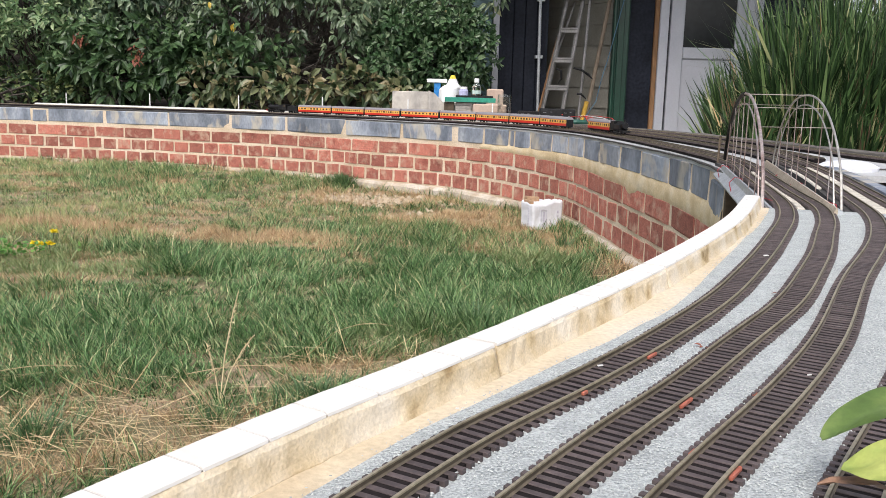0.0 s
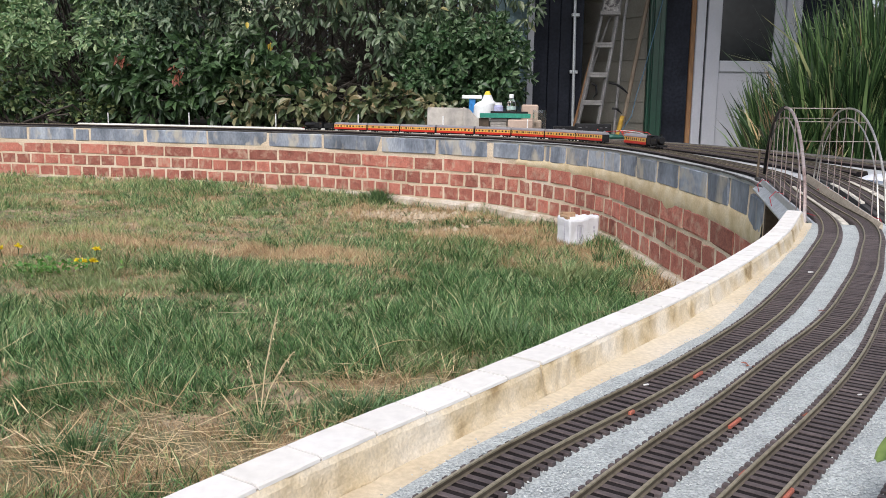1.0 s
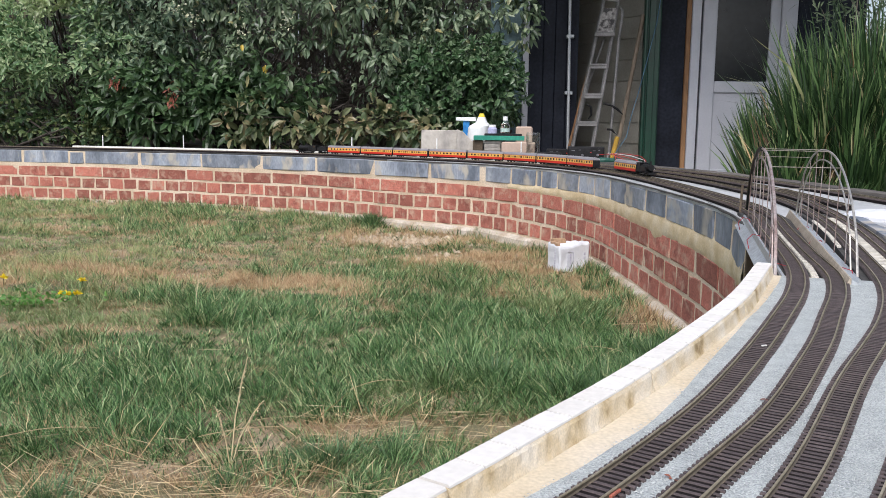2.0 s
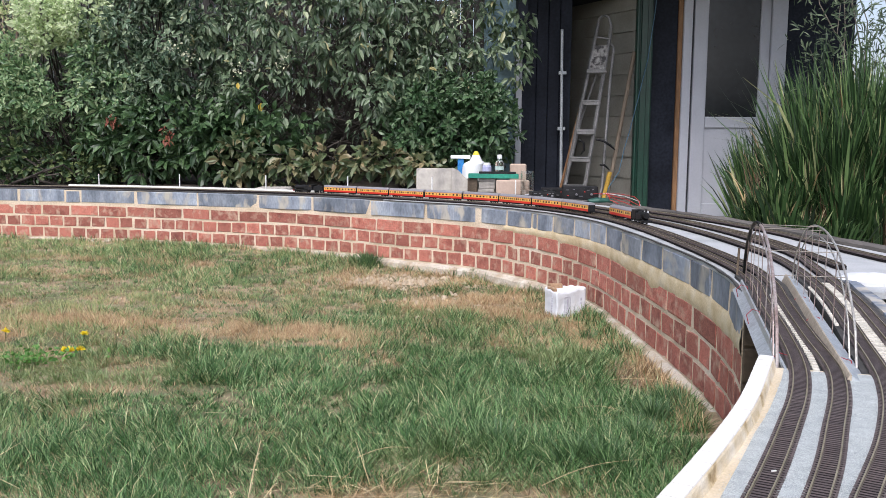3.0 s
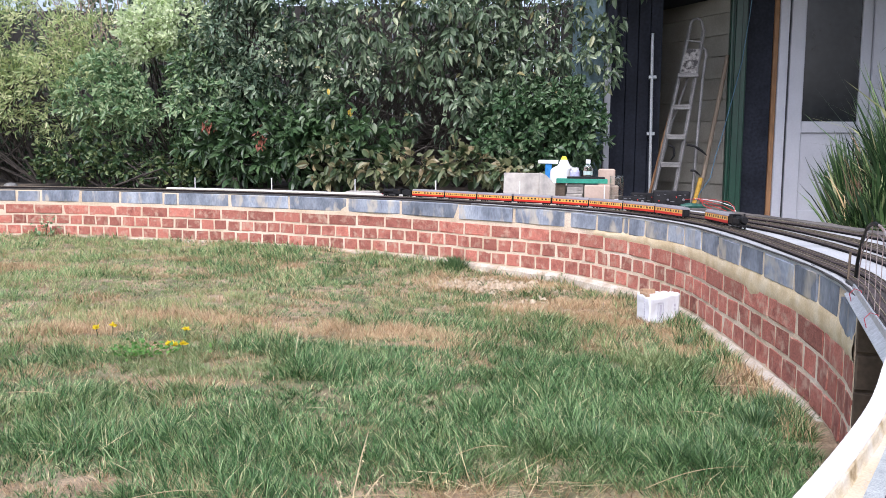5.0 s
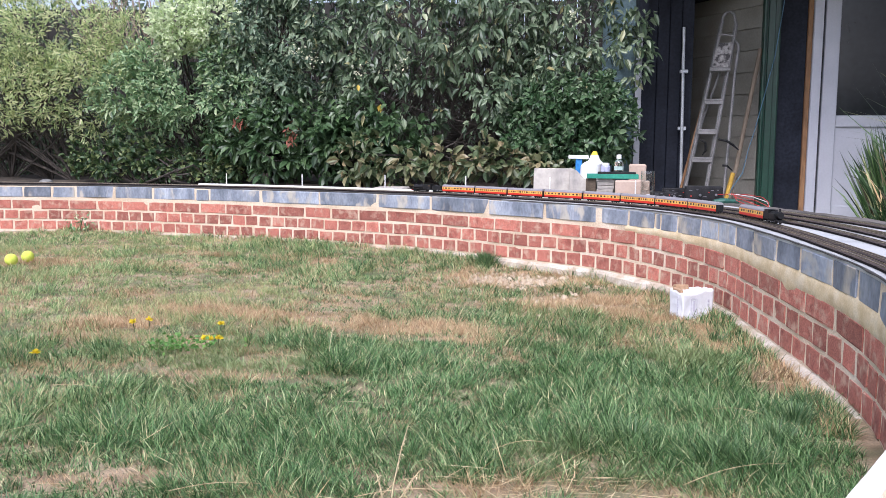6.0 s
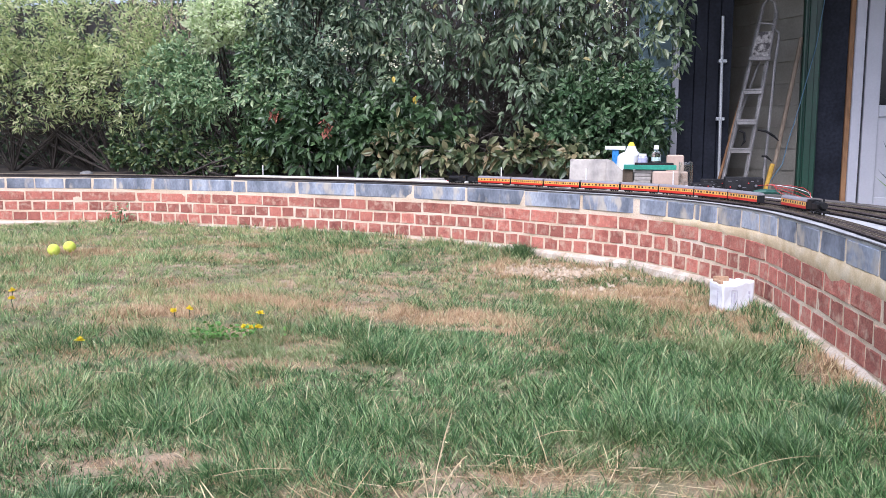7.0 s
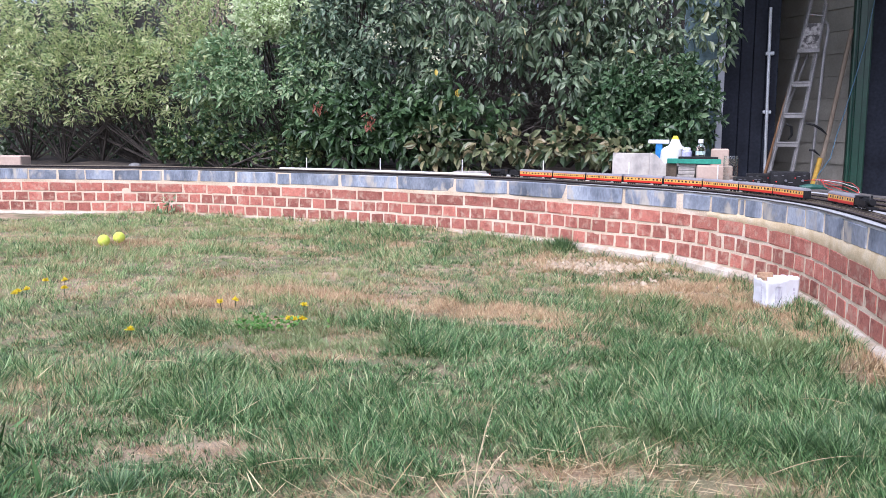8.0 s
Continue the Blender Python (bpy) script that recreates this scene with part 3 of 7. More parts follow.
# ---- near deck with kerb ----
KB = even(offset(KERB_IN, KERB_W), 140)
NEAR_R = spline([(0.30, -0.10), (0.40, 0.05), (0.52, 0.25), (0.70, 0.55), (0.85, 0.85), (0.97, 1.16)], 0.01)
ends = even(offset(KERB_IN, -0.004), 140)
solid("near_deck", loft("near_deck", ends, even(NEAR_R, 140), 0.32, 0.4225, M_SCREED, 8, 0.0012), None, "sandy screed deck under the ballast", "deck", kind="structure")
ballast_in = even(smooth_line(spline([(-0.137, -0.045), (-0.110, 0.016), (-0.050, 0.166), (0.015, 0.286), (0.053, 0.338), (0.091, 0.397), (0.134, 0.452), (0.164, 0.498), (0.216, 0.579), (0.277, 0.708), (0.315, 0.788),
                                      (0.339, 0.839), (0.386, 0.940), (0.433, 1.036), (0.497, 1.183), (0.523, 1.250)], 0.01), 6), 140)
solid("ballast_bed", loft("ballast_bed", ballast_in, even(NEAR_R, 140) - np.array([0.02, 0]), 0.40, 0.4249, M_BALLAST, 40, 0.0012), None,
      "fine grey ballast bed between the model tracks", "ballast", kind="structure")
solid("near_wall", loft("near_wall", even(offset(KERB_IN, KERB_W - 0.004), 100), even(NEAR_R, 100) + np.array([-0.02, 0]), -0.15, 0.33, M_MORTAR, 2), None,
      "rendered wall under the near track deck", "wall", kind="structure")


def kerb_strip(s0, s1, prof, name, mat, step, rough):
    """A length of kerb: a profile (inward offset, height) carried along the inner line."""
    w = along(KERB_IN)
    n = max(2, int((s1 - s0) / step) + 1)
    left = sides_of(KERB_IN)[1]
    verts, faces = [], []
    k = len(prof)
    for s in np.linspace(s0, s1, n):
        x, y = np.interp(s, w, KERB_IN[:, 0]), np.interp(s, w, KERB_IN[:, 1])
        lx, ly = np.interp(s, w, left[:, 0]), np.interp(s, w, left[:, 1])
        end = max(0.0, 1 - min(s - s0, s1 - s) / 0.004)
        for u, z in prof:
            j = rough * (noise.noise((s * 150, u * 150, z * 150)) + 0.6 * noise.noise((s * 45, u * 45, z * 45 + 9)))
            inward = 1 if u < KERB_W * 0.5 else -1
            verts.append((x + lx * (u + j + inward * end * rough * 1.5), y + ly * (u + j + inward * end * rough * 1.5), z))
    for i in range(n - 1):
        for a in range(k):
            b = (a + 1) % k
            faces.append((i * k + a, i * k + b, (i + 1) * k + b, (i + 1) * k + a))
    faces += [tuple(range(k))[::-1], tuple((n - 1) * k + a for a in range(k))]
    return mesh_of(name, verts, faces, mat)


FACE_PROF = [(-0.0050, 0.405), (-0.0044, 0.4225), (-0.0030, 0.4262), (-0.0022, 0.4300), (-0.0016, 0.4335), (-0.0009, 0.4365), (0.0007, 0.4390), (KERB_W - 0.001, 0.4390), (KERB_W - 0.0005, 0.36), (KERB_W, 0.30)]
TILE_PROF = [(0.0004, 0.4391), (0.0009, 0.4404), (0.0022, 0.4411), (KERB_W - 0.0010, 0.4411), (KERB_W + 0.0003, 0.4402), (KERB_W + 0.0003, 0.4391)]
kerb_s = along(KERB_IN)
marks = [0.0, 0.26] + [float(np.interp(y, KERB_IN[:, 1], kerb_s)) for y in (0.393, 0.653, 0.974)] + [float(kerb_s[-1])]
kerb = thing("kerb", "pale cast kerb with white tiled top and stained tan face", "kerb", kind="structure")
for a, b in zip(marks, marks[1:]):
    block = part("kerb_block", kerb_strip(a + 0.0012, b - 0.0012, FACE_PROF, "kerb_block", M_KERB, 0.0022, 0.0007), M_KERB, kerb, "rough tan kerb face with pits and brown stains")
    n = max(1, round((b - a) / 0.037))
    for i in range(n):
        e0, e1 = a + (b - a) * i / n + (0.0016 if i == 0 else 0.0007), a + (b - a) * (i + 1) / n - (0.0016 if i == n - 1 else 0.0007)
        part("tile", kerb_strip(e0, e1, TILE_PROF, "tile", M_KERBTOP, 0.012, 0.00012), M_KERBTOP, block)
        if i:
            part("groove_fill", kerb_strip(e0 - 0.0013, e0 - 0.0001, [(u, z - 0.0006) for u, z in TILE_PROF[1:5]] + [(KERB_W - 0.001, 0.4391), (0.0012, 0.4391)], "groove_fill", M_GROOVE, 0.002, 0.0001), M_GROOVE, block)
for a in marks[1:-1]:
    part("joint", kerb_strip(a - 0.0013, a + 0.0013, [(u + 0.0016, z - 0.0022) for u, z in FACE_PROF[:6]] + [(KERB_W - 0.003, 0.435), (KERB_W - 0.002, 0.32)], "joint", M_CRUMB, 0.0012, 0.0009), M_CRUMB, kerb, "dark crumbling joint")


# ---- tracks ----
def rail_mesh(p, u):
    return sweep("rail", np.vstack([p[:-1:2], p[-1:]]), [(u - 0.0014, RAIL - 0.0034), (u - 0.0005, RAIL - 0.0026), (u - 0.0007, RAIL - 0.0003), (u + 0.0007, RAIL - 0.0003), (u + 0.0005, RAIL - 0.0026), (u + 0.0014, RAIL - 0.0034)], M_RAILSIDE)


def head_mesh(p, u):
    return sweep("rail_head", np.vstack([p[:-1:2], p[-1:]]), [(u - 0.0008, RAIL - 0.0007), (u - 0.0007, RAIL), (u + 0.0007, RAIL), (u + 0.0008, RAIL - 0.0007)], M_RAIL)


TRACKS = []
for line, words in ((T1, "model railway track beside the kerb"), (T2, "second model railway track"), (T3, "third model railway track"),
                    (T4, "outer model railway track"), (T5, "short siding track"), (T6, "siding track along the timber edge")):
    tr = thing("model_track", words + " with brass-coloured rails and dark sleepers", "railway track", "tracks")
    for u_ in (0.0096, -0.0096):
        part("rail_head", head_mesh(line, u_), M_RAIL, part("rail", rail_mesh(line, u_), M_RAILSIDE, tr, "brown-painted rail side"), "worn brass-coloured rail top")
    TRACKS.append((line, tr))

# ---- bridge over the gap ----
bridge = thing("model_bridge", "small wire-arched model bridge with grey strips and red wire ties", "bridge")
bl = cut(T1, lambda x, y: 1.22 < y < 2.34)
side_line = even(np.array([(0.733, 2.22), (0.517, 1.23)]), 14)
mid_line = even(np.array([(0.870, 2.27), (0.600, 1.19)]), 16)
part("deck_plate", sweep("deck_plate", bl, [(-0.026, 0.400), (0.078, 0.400), (0.078, 0.4195), (-0.026, 0.4195)], M_FELT), None, bridge, "dark bridge floor")
part("side_strip", sweep("side_strip", side_line, [(-0.014, 0.392), (0.008, 0.408), (0.008, 0.424), (0.004, 0.424), (0.002, 0.411), (-0.016, 0.397)], M_GREYMETAL), None, bridge, "grey plastic side strip")
part("middle_strip", sweep("middle_strip", mid_line, [(-0.010, 0.406), (-0.008, 0.416), (0.0, 0.434), (0.0022, 0.434), (0.0022, 0.406)], M_TANSTRIP), None, bridge, "tan angle strip between the tracks")
part("grey_strip", sweep("grey_strip", mid_line, [(0.0026, 0.406), (0.0026, 0.432), (0.030, 0.417), (0.030, 0.406)], M_GREYMETAL), None, bridge, "grey sloping strip")
t34 = cut(T3, lambda x, y: 1.15 < y < 2.34)
part("outer_plate", sweep("outer_plate", t34, [(-0.026, 0.398), (0.085, 0.398), (0.085, 0.4195), (-0.026, 0.4195)], M_FELT), None, bridge, "dark floor of the outer spans")
part("blue_side", sweep("blue_side", cut(T4, lambda x, y: 1.3 < y < 2.30), [(0.022, 0.36), (0.060, 0.36), (0.060, 0.424), (0.034, 0.424)], M_BLOCK, 0.002), None, bridge, "blue-grey side block")
for line, off, y0, y1 in ((T1, 0.0262, 1.235, 2.0), (T3, 0.030, 1.24, 2.20), (T3, -0.022, 1.62, 2.12)):
    ln = cut(line, lambda x, y: y0 < y < y1)
    L = along(ln)[-1]
    w = 0.0050 if line is T1 else 0.0125 if off > 0 else 0.0035
    s = 0.0
    spacer = bm_mesh("spacer", boxed(-0.0052, 0.0052, off - w, off + w, 0.4195, 0.4232), M_SPACER)
    while s < L:
        x, y, a = spot(ln, s)
        part("spacer", spacer, M_SPACER, bridge, "white spacer between the tracks", pose(x, y, 0, 0, 0, math.degrees(a)))
        s += 0.019


def arch_points(p0, p1, apex, n=24, flat=0.62):
    out = []
    for i in range(n + 1):
        f = i / n
        z = p0[2] + (apex - p0[2]) * (1 - abs(2 * f - 1) ** 2.2) ** flat
        out.append((p0[0] + (p1[0] - p0[0]) * f, p0[1] + (p1[1] - p0[1]) * f, z))
    return out


A_L = ((0.534, 1.312, 0.412), (0.777, 2.33, 0.412))
A_R = ((0.654, 1.295, 0.418), (0.877, 2.24, 0.415))
for (p0, p1), mat, words in ((A_L, M_RUSTWIRE, "rusty purple-grey arch bar"), (A_R, M_STEELWIRE, "pale steel arch wire")):
    bow = arch_points(p0, p1, 0.603, 30)
    part("arch", tube(bmesh.new(), bow[:17] if mat is M_RUSTWIRE else bow, 0.0029 if mat is M_RUSTWIRE else 0.0021, 8), mat, bridge, words)
    if mat is M_RUSTWIRE:
        part("arch", tube(bmesh.new(), bow[15:], 0.0046, 8), M_BLACK, bridge, "black wrapped half of the arch")
    q0 = [p0[0] * 0.93 + p1[0] * 0.07, p0[1] * 0.93 + p1[1] * 0.07, p0[2]]
    q1 = [p0[0] * 0.07 + p1[0] * 0.93, p0[1] * 0.07 + p1[1] * 0.93, p0[2]]
    part("inner_arch", tube(bmesh.new(), arch_points(q0, q1, 0.583), 0.0015, 6), M_STEELWIRE if mat is M_STEELWIRE else M_RUSTWIRE, bridge)
    pts = arch_points(p0, p1, 0.603, 60)
    for f in (0.16, 0.28, 0.40, 0.52, 0.64, 0.76, 0.87):
        a = pts[int(f * 60)]
        part("hanger", tube(bmesh.new(), [(a[0], a[1], a[2]), (a[0] + 0.004 * random.uniform(-1, 1), a[1] + 0.01 * random.uniform(-1, 1), 0.405)], 0.0010, 5), M_RUSTWIRE, bridge)
la, ra = arch_points(*A_L, 0.603, 60), arch_points(*A_R, 0.603, 60)
for f in (9, 15, 26, 31, 44):
    part("cross_wire", tube(bmesh.new(), [la[f], ra[f]], 0.0007, 5), M_THINWIRE, bridge, "thin cross wire")
M_REDTIE = surf("dark_red_tie", [(0.22, 0.02, 0.03), (0.36, 0.04, 0.05)], 30, 100, 0.6)
for (x, y) in ((0.703, 2.08), (0.628, 1.74), (0.792, 1.93), (0.730, 1.68), (0.642, 1.31), (0.551, 1.34)):
    loop = [(x - 0.012, y, 0.40), (x - 0.016, y + 0.004, 0.418), (x - 0.004, y + 0.006, 0.430), (x + 0.010, y + 0.003, 0.426), (x + 0.014, y, 0.41), (x + 0.006, y - 0.006, 0.40)]
    part("wire_tie", tube(bmesh.new(), loop, 0.0010, 5), M_REDTIE, bridge, "red wire tie")
part("hook", tube(bmesh.new(), [(0.770, 2.36, 0.492), (0.767, 2.355, 0.45), (0.762, 2.34, 0.42), (0.765, 2.31, 0.4135), (0.772, 2.33, 0.42)], 0.0035, 6), M_DARKEND, bridge, "bent rusty hook")
END_POSE = pose(float(FACE[-1][0]), float(FACE[-1][1]), 0, 0, 0, -9.5)
# one dark brown carries both the dirt and the shade on this end
end_wall = solid("wall_end", boxed(0.006, 0.225, -0.008, 0.030, -0.14, 0.392), M_DARKEND, "dirty block end of the garden wall under the bridge, shade painted in", "wall", kind="structure", m=END_POSE)
for k in range(5):
    part("block", boxed(0.004 + 0.002 * (k % 2), 0.226, -0.017, -0.006, -0.10 + 0.093 * k, -0.014 + 0.093 * k, 0.003), M_DARKEND, end_wall)
# channel floor in the gap
# dark brown here puts the shade of the recess into the colour
solid("gap_wall", boxed(0.95, 1.55, 1.15, 2.30, -0.1, 0.36, 0.01), M_TIMBERSHADE, "wall beside the bridge gap, shade painted in as dark brown", "wall", kind="structure")

# ---- house front and lean-to ----
house = thing("house", "house front with dark boarding, cream siding and a half-glazed white door", "house")
part("wall", boxed(0.42, 1.02, 9.0, 9.1, 0.1, 3.2), M_BLACKBOARD, house, "black boarded back of the lean-to")
part("wall", boxed(0.36, 0.44, 8.02, 9.1, 0.1, 3.2), M_BLACKBOARD, house, "black boarded side")
for i in range(4):
    part("panel", boxed(0.43 + i * 0.105, 0.53 + i * 0.105, 8.08, 8.10, 0.1, 2.6, 0.003), M_BLACKBOARD, house, "upright black board")
# slab out of view, added only to keep skylight off the front
part("porch_roof", boxed(0.3, 3.34, 6.45, 9.4, 2.50, 2.60, 0.01), M_BLACKBOARD, house, "unseen dark slab added to shade the house front")
part("soffit", boxed(0.3, 1.66, 8.10, 9.4, 2.16, 2.24, 0.005), M_BLACKBOARD, house, "dark soffit board")
part("wall", boxed(1.548, 1.785, 8.02, 8.2, 0.1, 3.4, 0.004), M_BLACKBOARD, house, "black panel beside the door")
part("wall", boxed(2.74, 3.34, 8.0, 8.25, 0.1, 4.5, 0.01), M_BLACKBOARD, house, "dark boarded wall")
part("wall", boxed(0.3, 2.74, 8.0, 8.3, 2.42, 4.5, 0.01), M_BLACKBOARD, house, "dark boarding above the door")
# siding wall runs back into the lean-to
ang = math.atan2(8.0 - 8.95, 1.47 - 0.86)
ln = math.hypot(0.61, 0.95)
sid = part("siding", boxed(0, ln, 0.006, 0.08, 0.1, 2.9), M_SIDING, house, "cream-grey weatherboard wall", m=pose(0.86, 8.95, 0, 0, 0, math.degrees(ang)))
bm = bmesh.new()
vs = [bm.verts.new(v) for v in ((0, 0.006, 0), (ln, 0.006, 0), (ln, -0.012, 0), (0, -0.012, 0), (0, 0.006, 0.185), (ln, 0.006, 0.185), (ln, -0.001, 0.185), (0, -0.001, 0.185))]
for f in ((0, 1, 2, 3), (4, 7, 6, 5), (0, 4, 5, 1), (1, 5, 6, 2), (2, 6, 7, 3), (3, 7, 4, 0)):
    bm.faces.new([vs[i] for i in f])
board = bm_mesh("weatherboard", bm, M_SIDING)
for i in range(14):
    part("weatherboard", board, M_SIDING, sid, m=pose(0, 0, 0.12 + i * 0.19))
# green post, door frame, door
bm = boxed(1.405, 1.548, 7.90, 8.0, 0.1, 3.0, 0.012)
box(bm, 1.44, 1.50, 7.888, 7.91, 0.1, 3.0, 0.006)
part("post", bm, M_GREENPAINT, house, "dark green painted post")
part("post_pipe", tube(bmesh.new(), [(1.412, 7.88, 0.1), (1.414, 7.88, 1.6), (1.41, 7.885, 3.0)], 0.016, 10), M_GREENPAINT, house, "green pipe on the post")
part("jamb", boxed(1.785, 1.825, 7.99, 8.2, 0.1, 2.5, 0.004), M_BROWNWOOD, house, "bare brown wood jamb")
part("door_frame", boxed(1.826, 1.905, 7.96, 8.12, 0.1, 2.42, 0.006), M_UPVC, house)
part("door_frame", boxed(2.60, 2.735, 7.96, 8.12, 0.1, 2.42, 0.006), M_UPVC, house)
part("door_frame", boxed(1.906, 2.599, 7.965, 8.12, 2.33, 2.42, 0.006), M_UPVC, house)
part("door_gap", boxed(1.906, 1.925, 8.03, 8.06, 0.1, 2.33), M_BLACK, house, "dark gasket gap")
door = part("door", boxed(1.926, 2.05, 7.985, 8.05, 0.16, 2.32, 0.006), M_UPVC, house, "white half-glazed door")
part("stile", boxed(2.51, 2.598, 7.985, 8.05, 0.16, 2.32, 0.006), M_UPVC, door)
part("rail", boxed(2.051, 2.509, 7.985, 8.05, 0.96, 1.06, 0.006), M_UPVC, door)
part("rail", boxed(2.051, 2.509, 7.985, 8.05, 0.16, 0.28, 0.006), M_UPVC, door)
part("rail", boxed(2.051, 2.509, 7.985, 8.05, 2.22, 2.32, 0.006), M_UPVC, door)
part("panel", boxed(2.045, 2.515, 8.005, 8.035, 0.27, 0.97, 0.002), M_UPVC, door)
part("glass", boxed(2.045, 2.515, 8.012, 8.03, 1.05, 2.23), M_DARKGLASS, door, "dark window glass")
part("teal_board", boxed(0.05, 0.34, 8.15, 8.20, 0.2, 2.4, 0.003), M_TEAL, house, "teal board wall")
part("trim", boxed(0.345, 0.40, 8.0, 8.06, 0.2, 1.75, 0.004), M_UPVC, house, "white corner trim")
# steel tube with brackets in front of the boarding
rod = thing("scaffold_tube", "grey steel tube standing against the black boarding", "pole")
part("tube", tube(bmesh.new(), [(0.775, 7.98, 0.14), (0.752, 8.02, 1.83)], 0.014, 10), M_GREYMETAL, rod)
for z in (0.93, 1.43):
    part("clip", boxed(0.73, 0.80, 8.0, 8.075, z, z + 0.03, 0.004), M_GREYMETAL, rod)

# ---- stepladder, pole, hoses ----
ladder = thing("stepladder", "folded aluminium stepladder leaning against the siding", "ladder")


def bar(a, b, w, d):
    v = Vector(b) - Vector(a)
    q = v.to_track_quat("Z", "Y").to_matrix().to_4x4()
    return box(bmesh.new(), -w / 2, w / 2, -d / 2, d / 2, 0, v.length, min(w, d) * 0.15, Matrix.Translation(a) @ q)


FOOT_L, HEAD_L, FOOT_R, HEAD_R = Vector((0.735, 7.77, 0.14)), Vector((1.068, 7.97, 1.88)), Vector((0.919, 7.72, 0.14)), Vector((1.182, 7.95, 1.84))
part("stile", bar(FOOT_L, HEAD_L, 0.032, 0.022), M_ALU, ladder)
part("stile", bar(FOOT_R, HEAD_R, 0.032, 0.022), M_ALU, ladder)
for z in (0.19, 0.437, 0.685, 0.927, 1.187):
    a, b = FOOT_L.lerp(HEAD_L, (z - 0.14) / 1.74), FOOT_R.lerp(HEAD_R, (z - 0.14) / 1.70)
    part("step", bar(a, b, 0.085, 0.016), M_ALU, ladder)
    part("step_lip", bar(a + Vector((0, -0.034, -0.016)), b + Vector((0, -0.034, -0.016)), 0.006, 0.038), M_ALU, ladder)
a, b = FOOT_L.lerp(HEAD_L, 1.31 / 1.74), FOOT_R.lerp(HEAD_R, 1.31 / 1.70)
c, d = FOOT_L.lerp(HEAD_L, 1.54 / 1.74), FOOT_R.lerp(HEAD_R, 1.54 / 1.70)
bm = bmesh.new()
quad = [Vector(q) for q in (a, b, d, c)]
fr = [bm.verts.new(q + Vector((0, -0.014, 0))) for q in quad]
bk = [bm.verts.new(q + Vector((0, 0.010, 0))) for q in quad]
bm.faces.new(fr)
bm.faces.new(bk[::-1])
for k in range(4):
    bm.faces.new((fr[k], fr[(k + 1) % 4], bk[(k + 1) % 4], bk[k]))
part("platform", bm, surf("worn_grey_plate", [(0.05, 0.047, 0.047), (0.20, 0.19, 0.18), (0.34, 0.33, 0.31)], 22, 90, 0.6, 0.3, spots=[0.42, 0.5, 0.62]), ladder, "scuffed dark platform tipped up flat")
part("platform_edge", bar(a + Vector((-0.02, -0.025, 0)), b + Vector((0.02, -0.025, 0)), 0.035, 0.035), M_ALU, ladder)
part("top_hoop", tube(bmesh.new(), [HEAD_L, (1.076, 7.97, 1.915), (1.10, 7.965, 1.942), (1.13, 7.96, 1.945), (1.16, 7.955, 1.925), HEAD_R], 0.013, 8), M_ALU, ladder, "bent aluminium top hoop")
part("crossbar", bar(HEAD_L.lerp(FOOT_L, 0.07), HEAD_R.lerp(FOOT_R, 0.06), 0.03, 0.012), M_ALU, ladder)
part("rear_leg", tube(bmesh.new(), [(1.06, 7.80, 0.14), (1.126, 7.84, 0.42), (1.184, 7.92, 1.426), (1.209, 7.94, 1.63), (1.203, 7.945, 1.672), (1.18, 7.95, 1.695), (1.155, 7.955, 1.69)], 0.013, 8), M_ALU, ladder)
part("rear_leg", tube(bmesh.new(), [(0.69, 7.84, 0.14), (0.775, 7.88, 0.471), (0.904, 7.95, 1.036), (0.955, 7.97, 1.25)], 0.012, 8), M_BROWNWOOD, ladder, "brown wooden rear leg")
part("rear_leg", tube(bmesh.new(), [(0.845, 7.90, 0.62), (0.936, 7.95, 1.022), (1.066, 7.98, 1.434)], 0.010, 8), M_ALU, ladder)
for pts in ([(1.054, 7.79, 0.848), (1.12, 7.77, 0.832), (1.18, 7.78, 0.795), (1.226, 7.79, 0.755)], [(1.095, 7.79, 0.624), (1.13, 7.78, 0.622), (1.18, 7.79, 0.580)], [(0.905, 7.80, 0.84), (0.945, 7.79, 0.82), (0.95, 7.79, 0.75), (0.925, 7.80, 0.71)]):
    part("strap", tube(bmesh.new(), pts, [0.011] * (len(pts) - 1) + [0.005], 6), M_BLACK, ladder, "black strap")
broom = thing("broom_pole", "grey wooden pole leaning beside the green post", "pole")
part("pole", tube(bmesh.new(), [(1.13, 7.80, 0.14), (1.218, 7.85, 0.594), (1.392, 7.94, 1.627)], 0.019, 10), M_POLE, broom)
part("ferrule", tube(bmesh.new(), [(1.10, 7.79, 0.14), (1.19, 7.82, 0.56)], 0.020, 10), surf("yellow_plastic", [(0.40, 0.24, 0.03), (0.50, 0.31, 0.05)], 9), broom, "yellow lower sleeve")
hose = solid("hose", tube(bmesh.new(), [(1.56, 7.86, 2.1), (1.548, 7.865, 1.95), (1.50, 7.87, 1.55), (1.43, 7.86, 1.233), (1.36, 7.85, 0.93), (1.312, 7.845, 0.755), (1.27, 7.82, 0.56), (1.179, 7.80, 0.42), (1.10, 7.78, 0.145)], 0.0042, 8),
             surf("pale_blue_hose", [(0.05, 0.11, 0.16), (0.08, 0.16, 0.22)], 9), "thin pale blue hose hanging beside the pole", "hose")
# dark fence far behind the planting
fence = thing("fence", "tall dark board fence behind the shrubs", "fence")
fb = bm_mesh("board", boxed(-0.072, 0.072, -0.01, 0.01, 0.3, 2.45, 0.004), M_FENCE)
x = -12.0
while x < 0.3:
    part("board", fb, M_FENCE, fence, m=pose(x, 10.2 + 0.006 * math.sin(x * 40), random.uniform(-0.03, 0.03)))
    x += 0.15
part("rail", boxed(-12, 0.3, 10.22, 10.27, 1.0, 1.08), M_FENCE, fence)

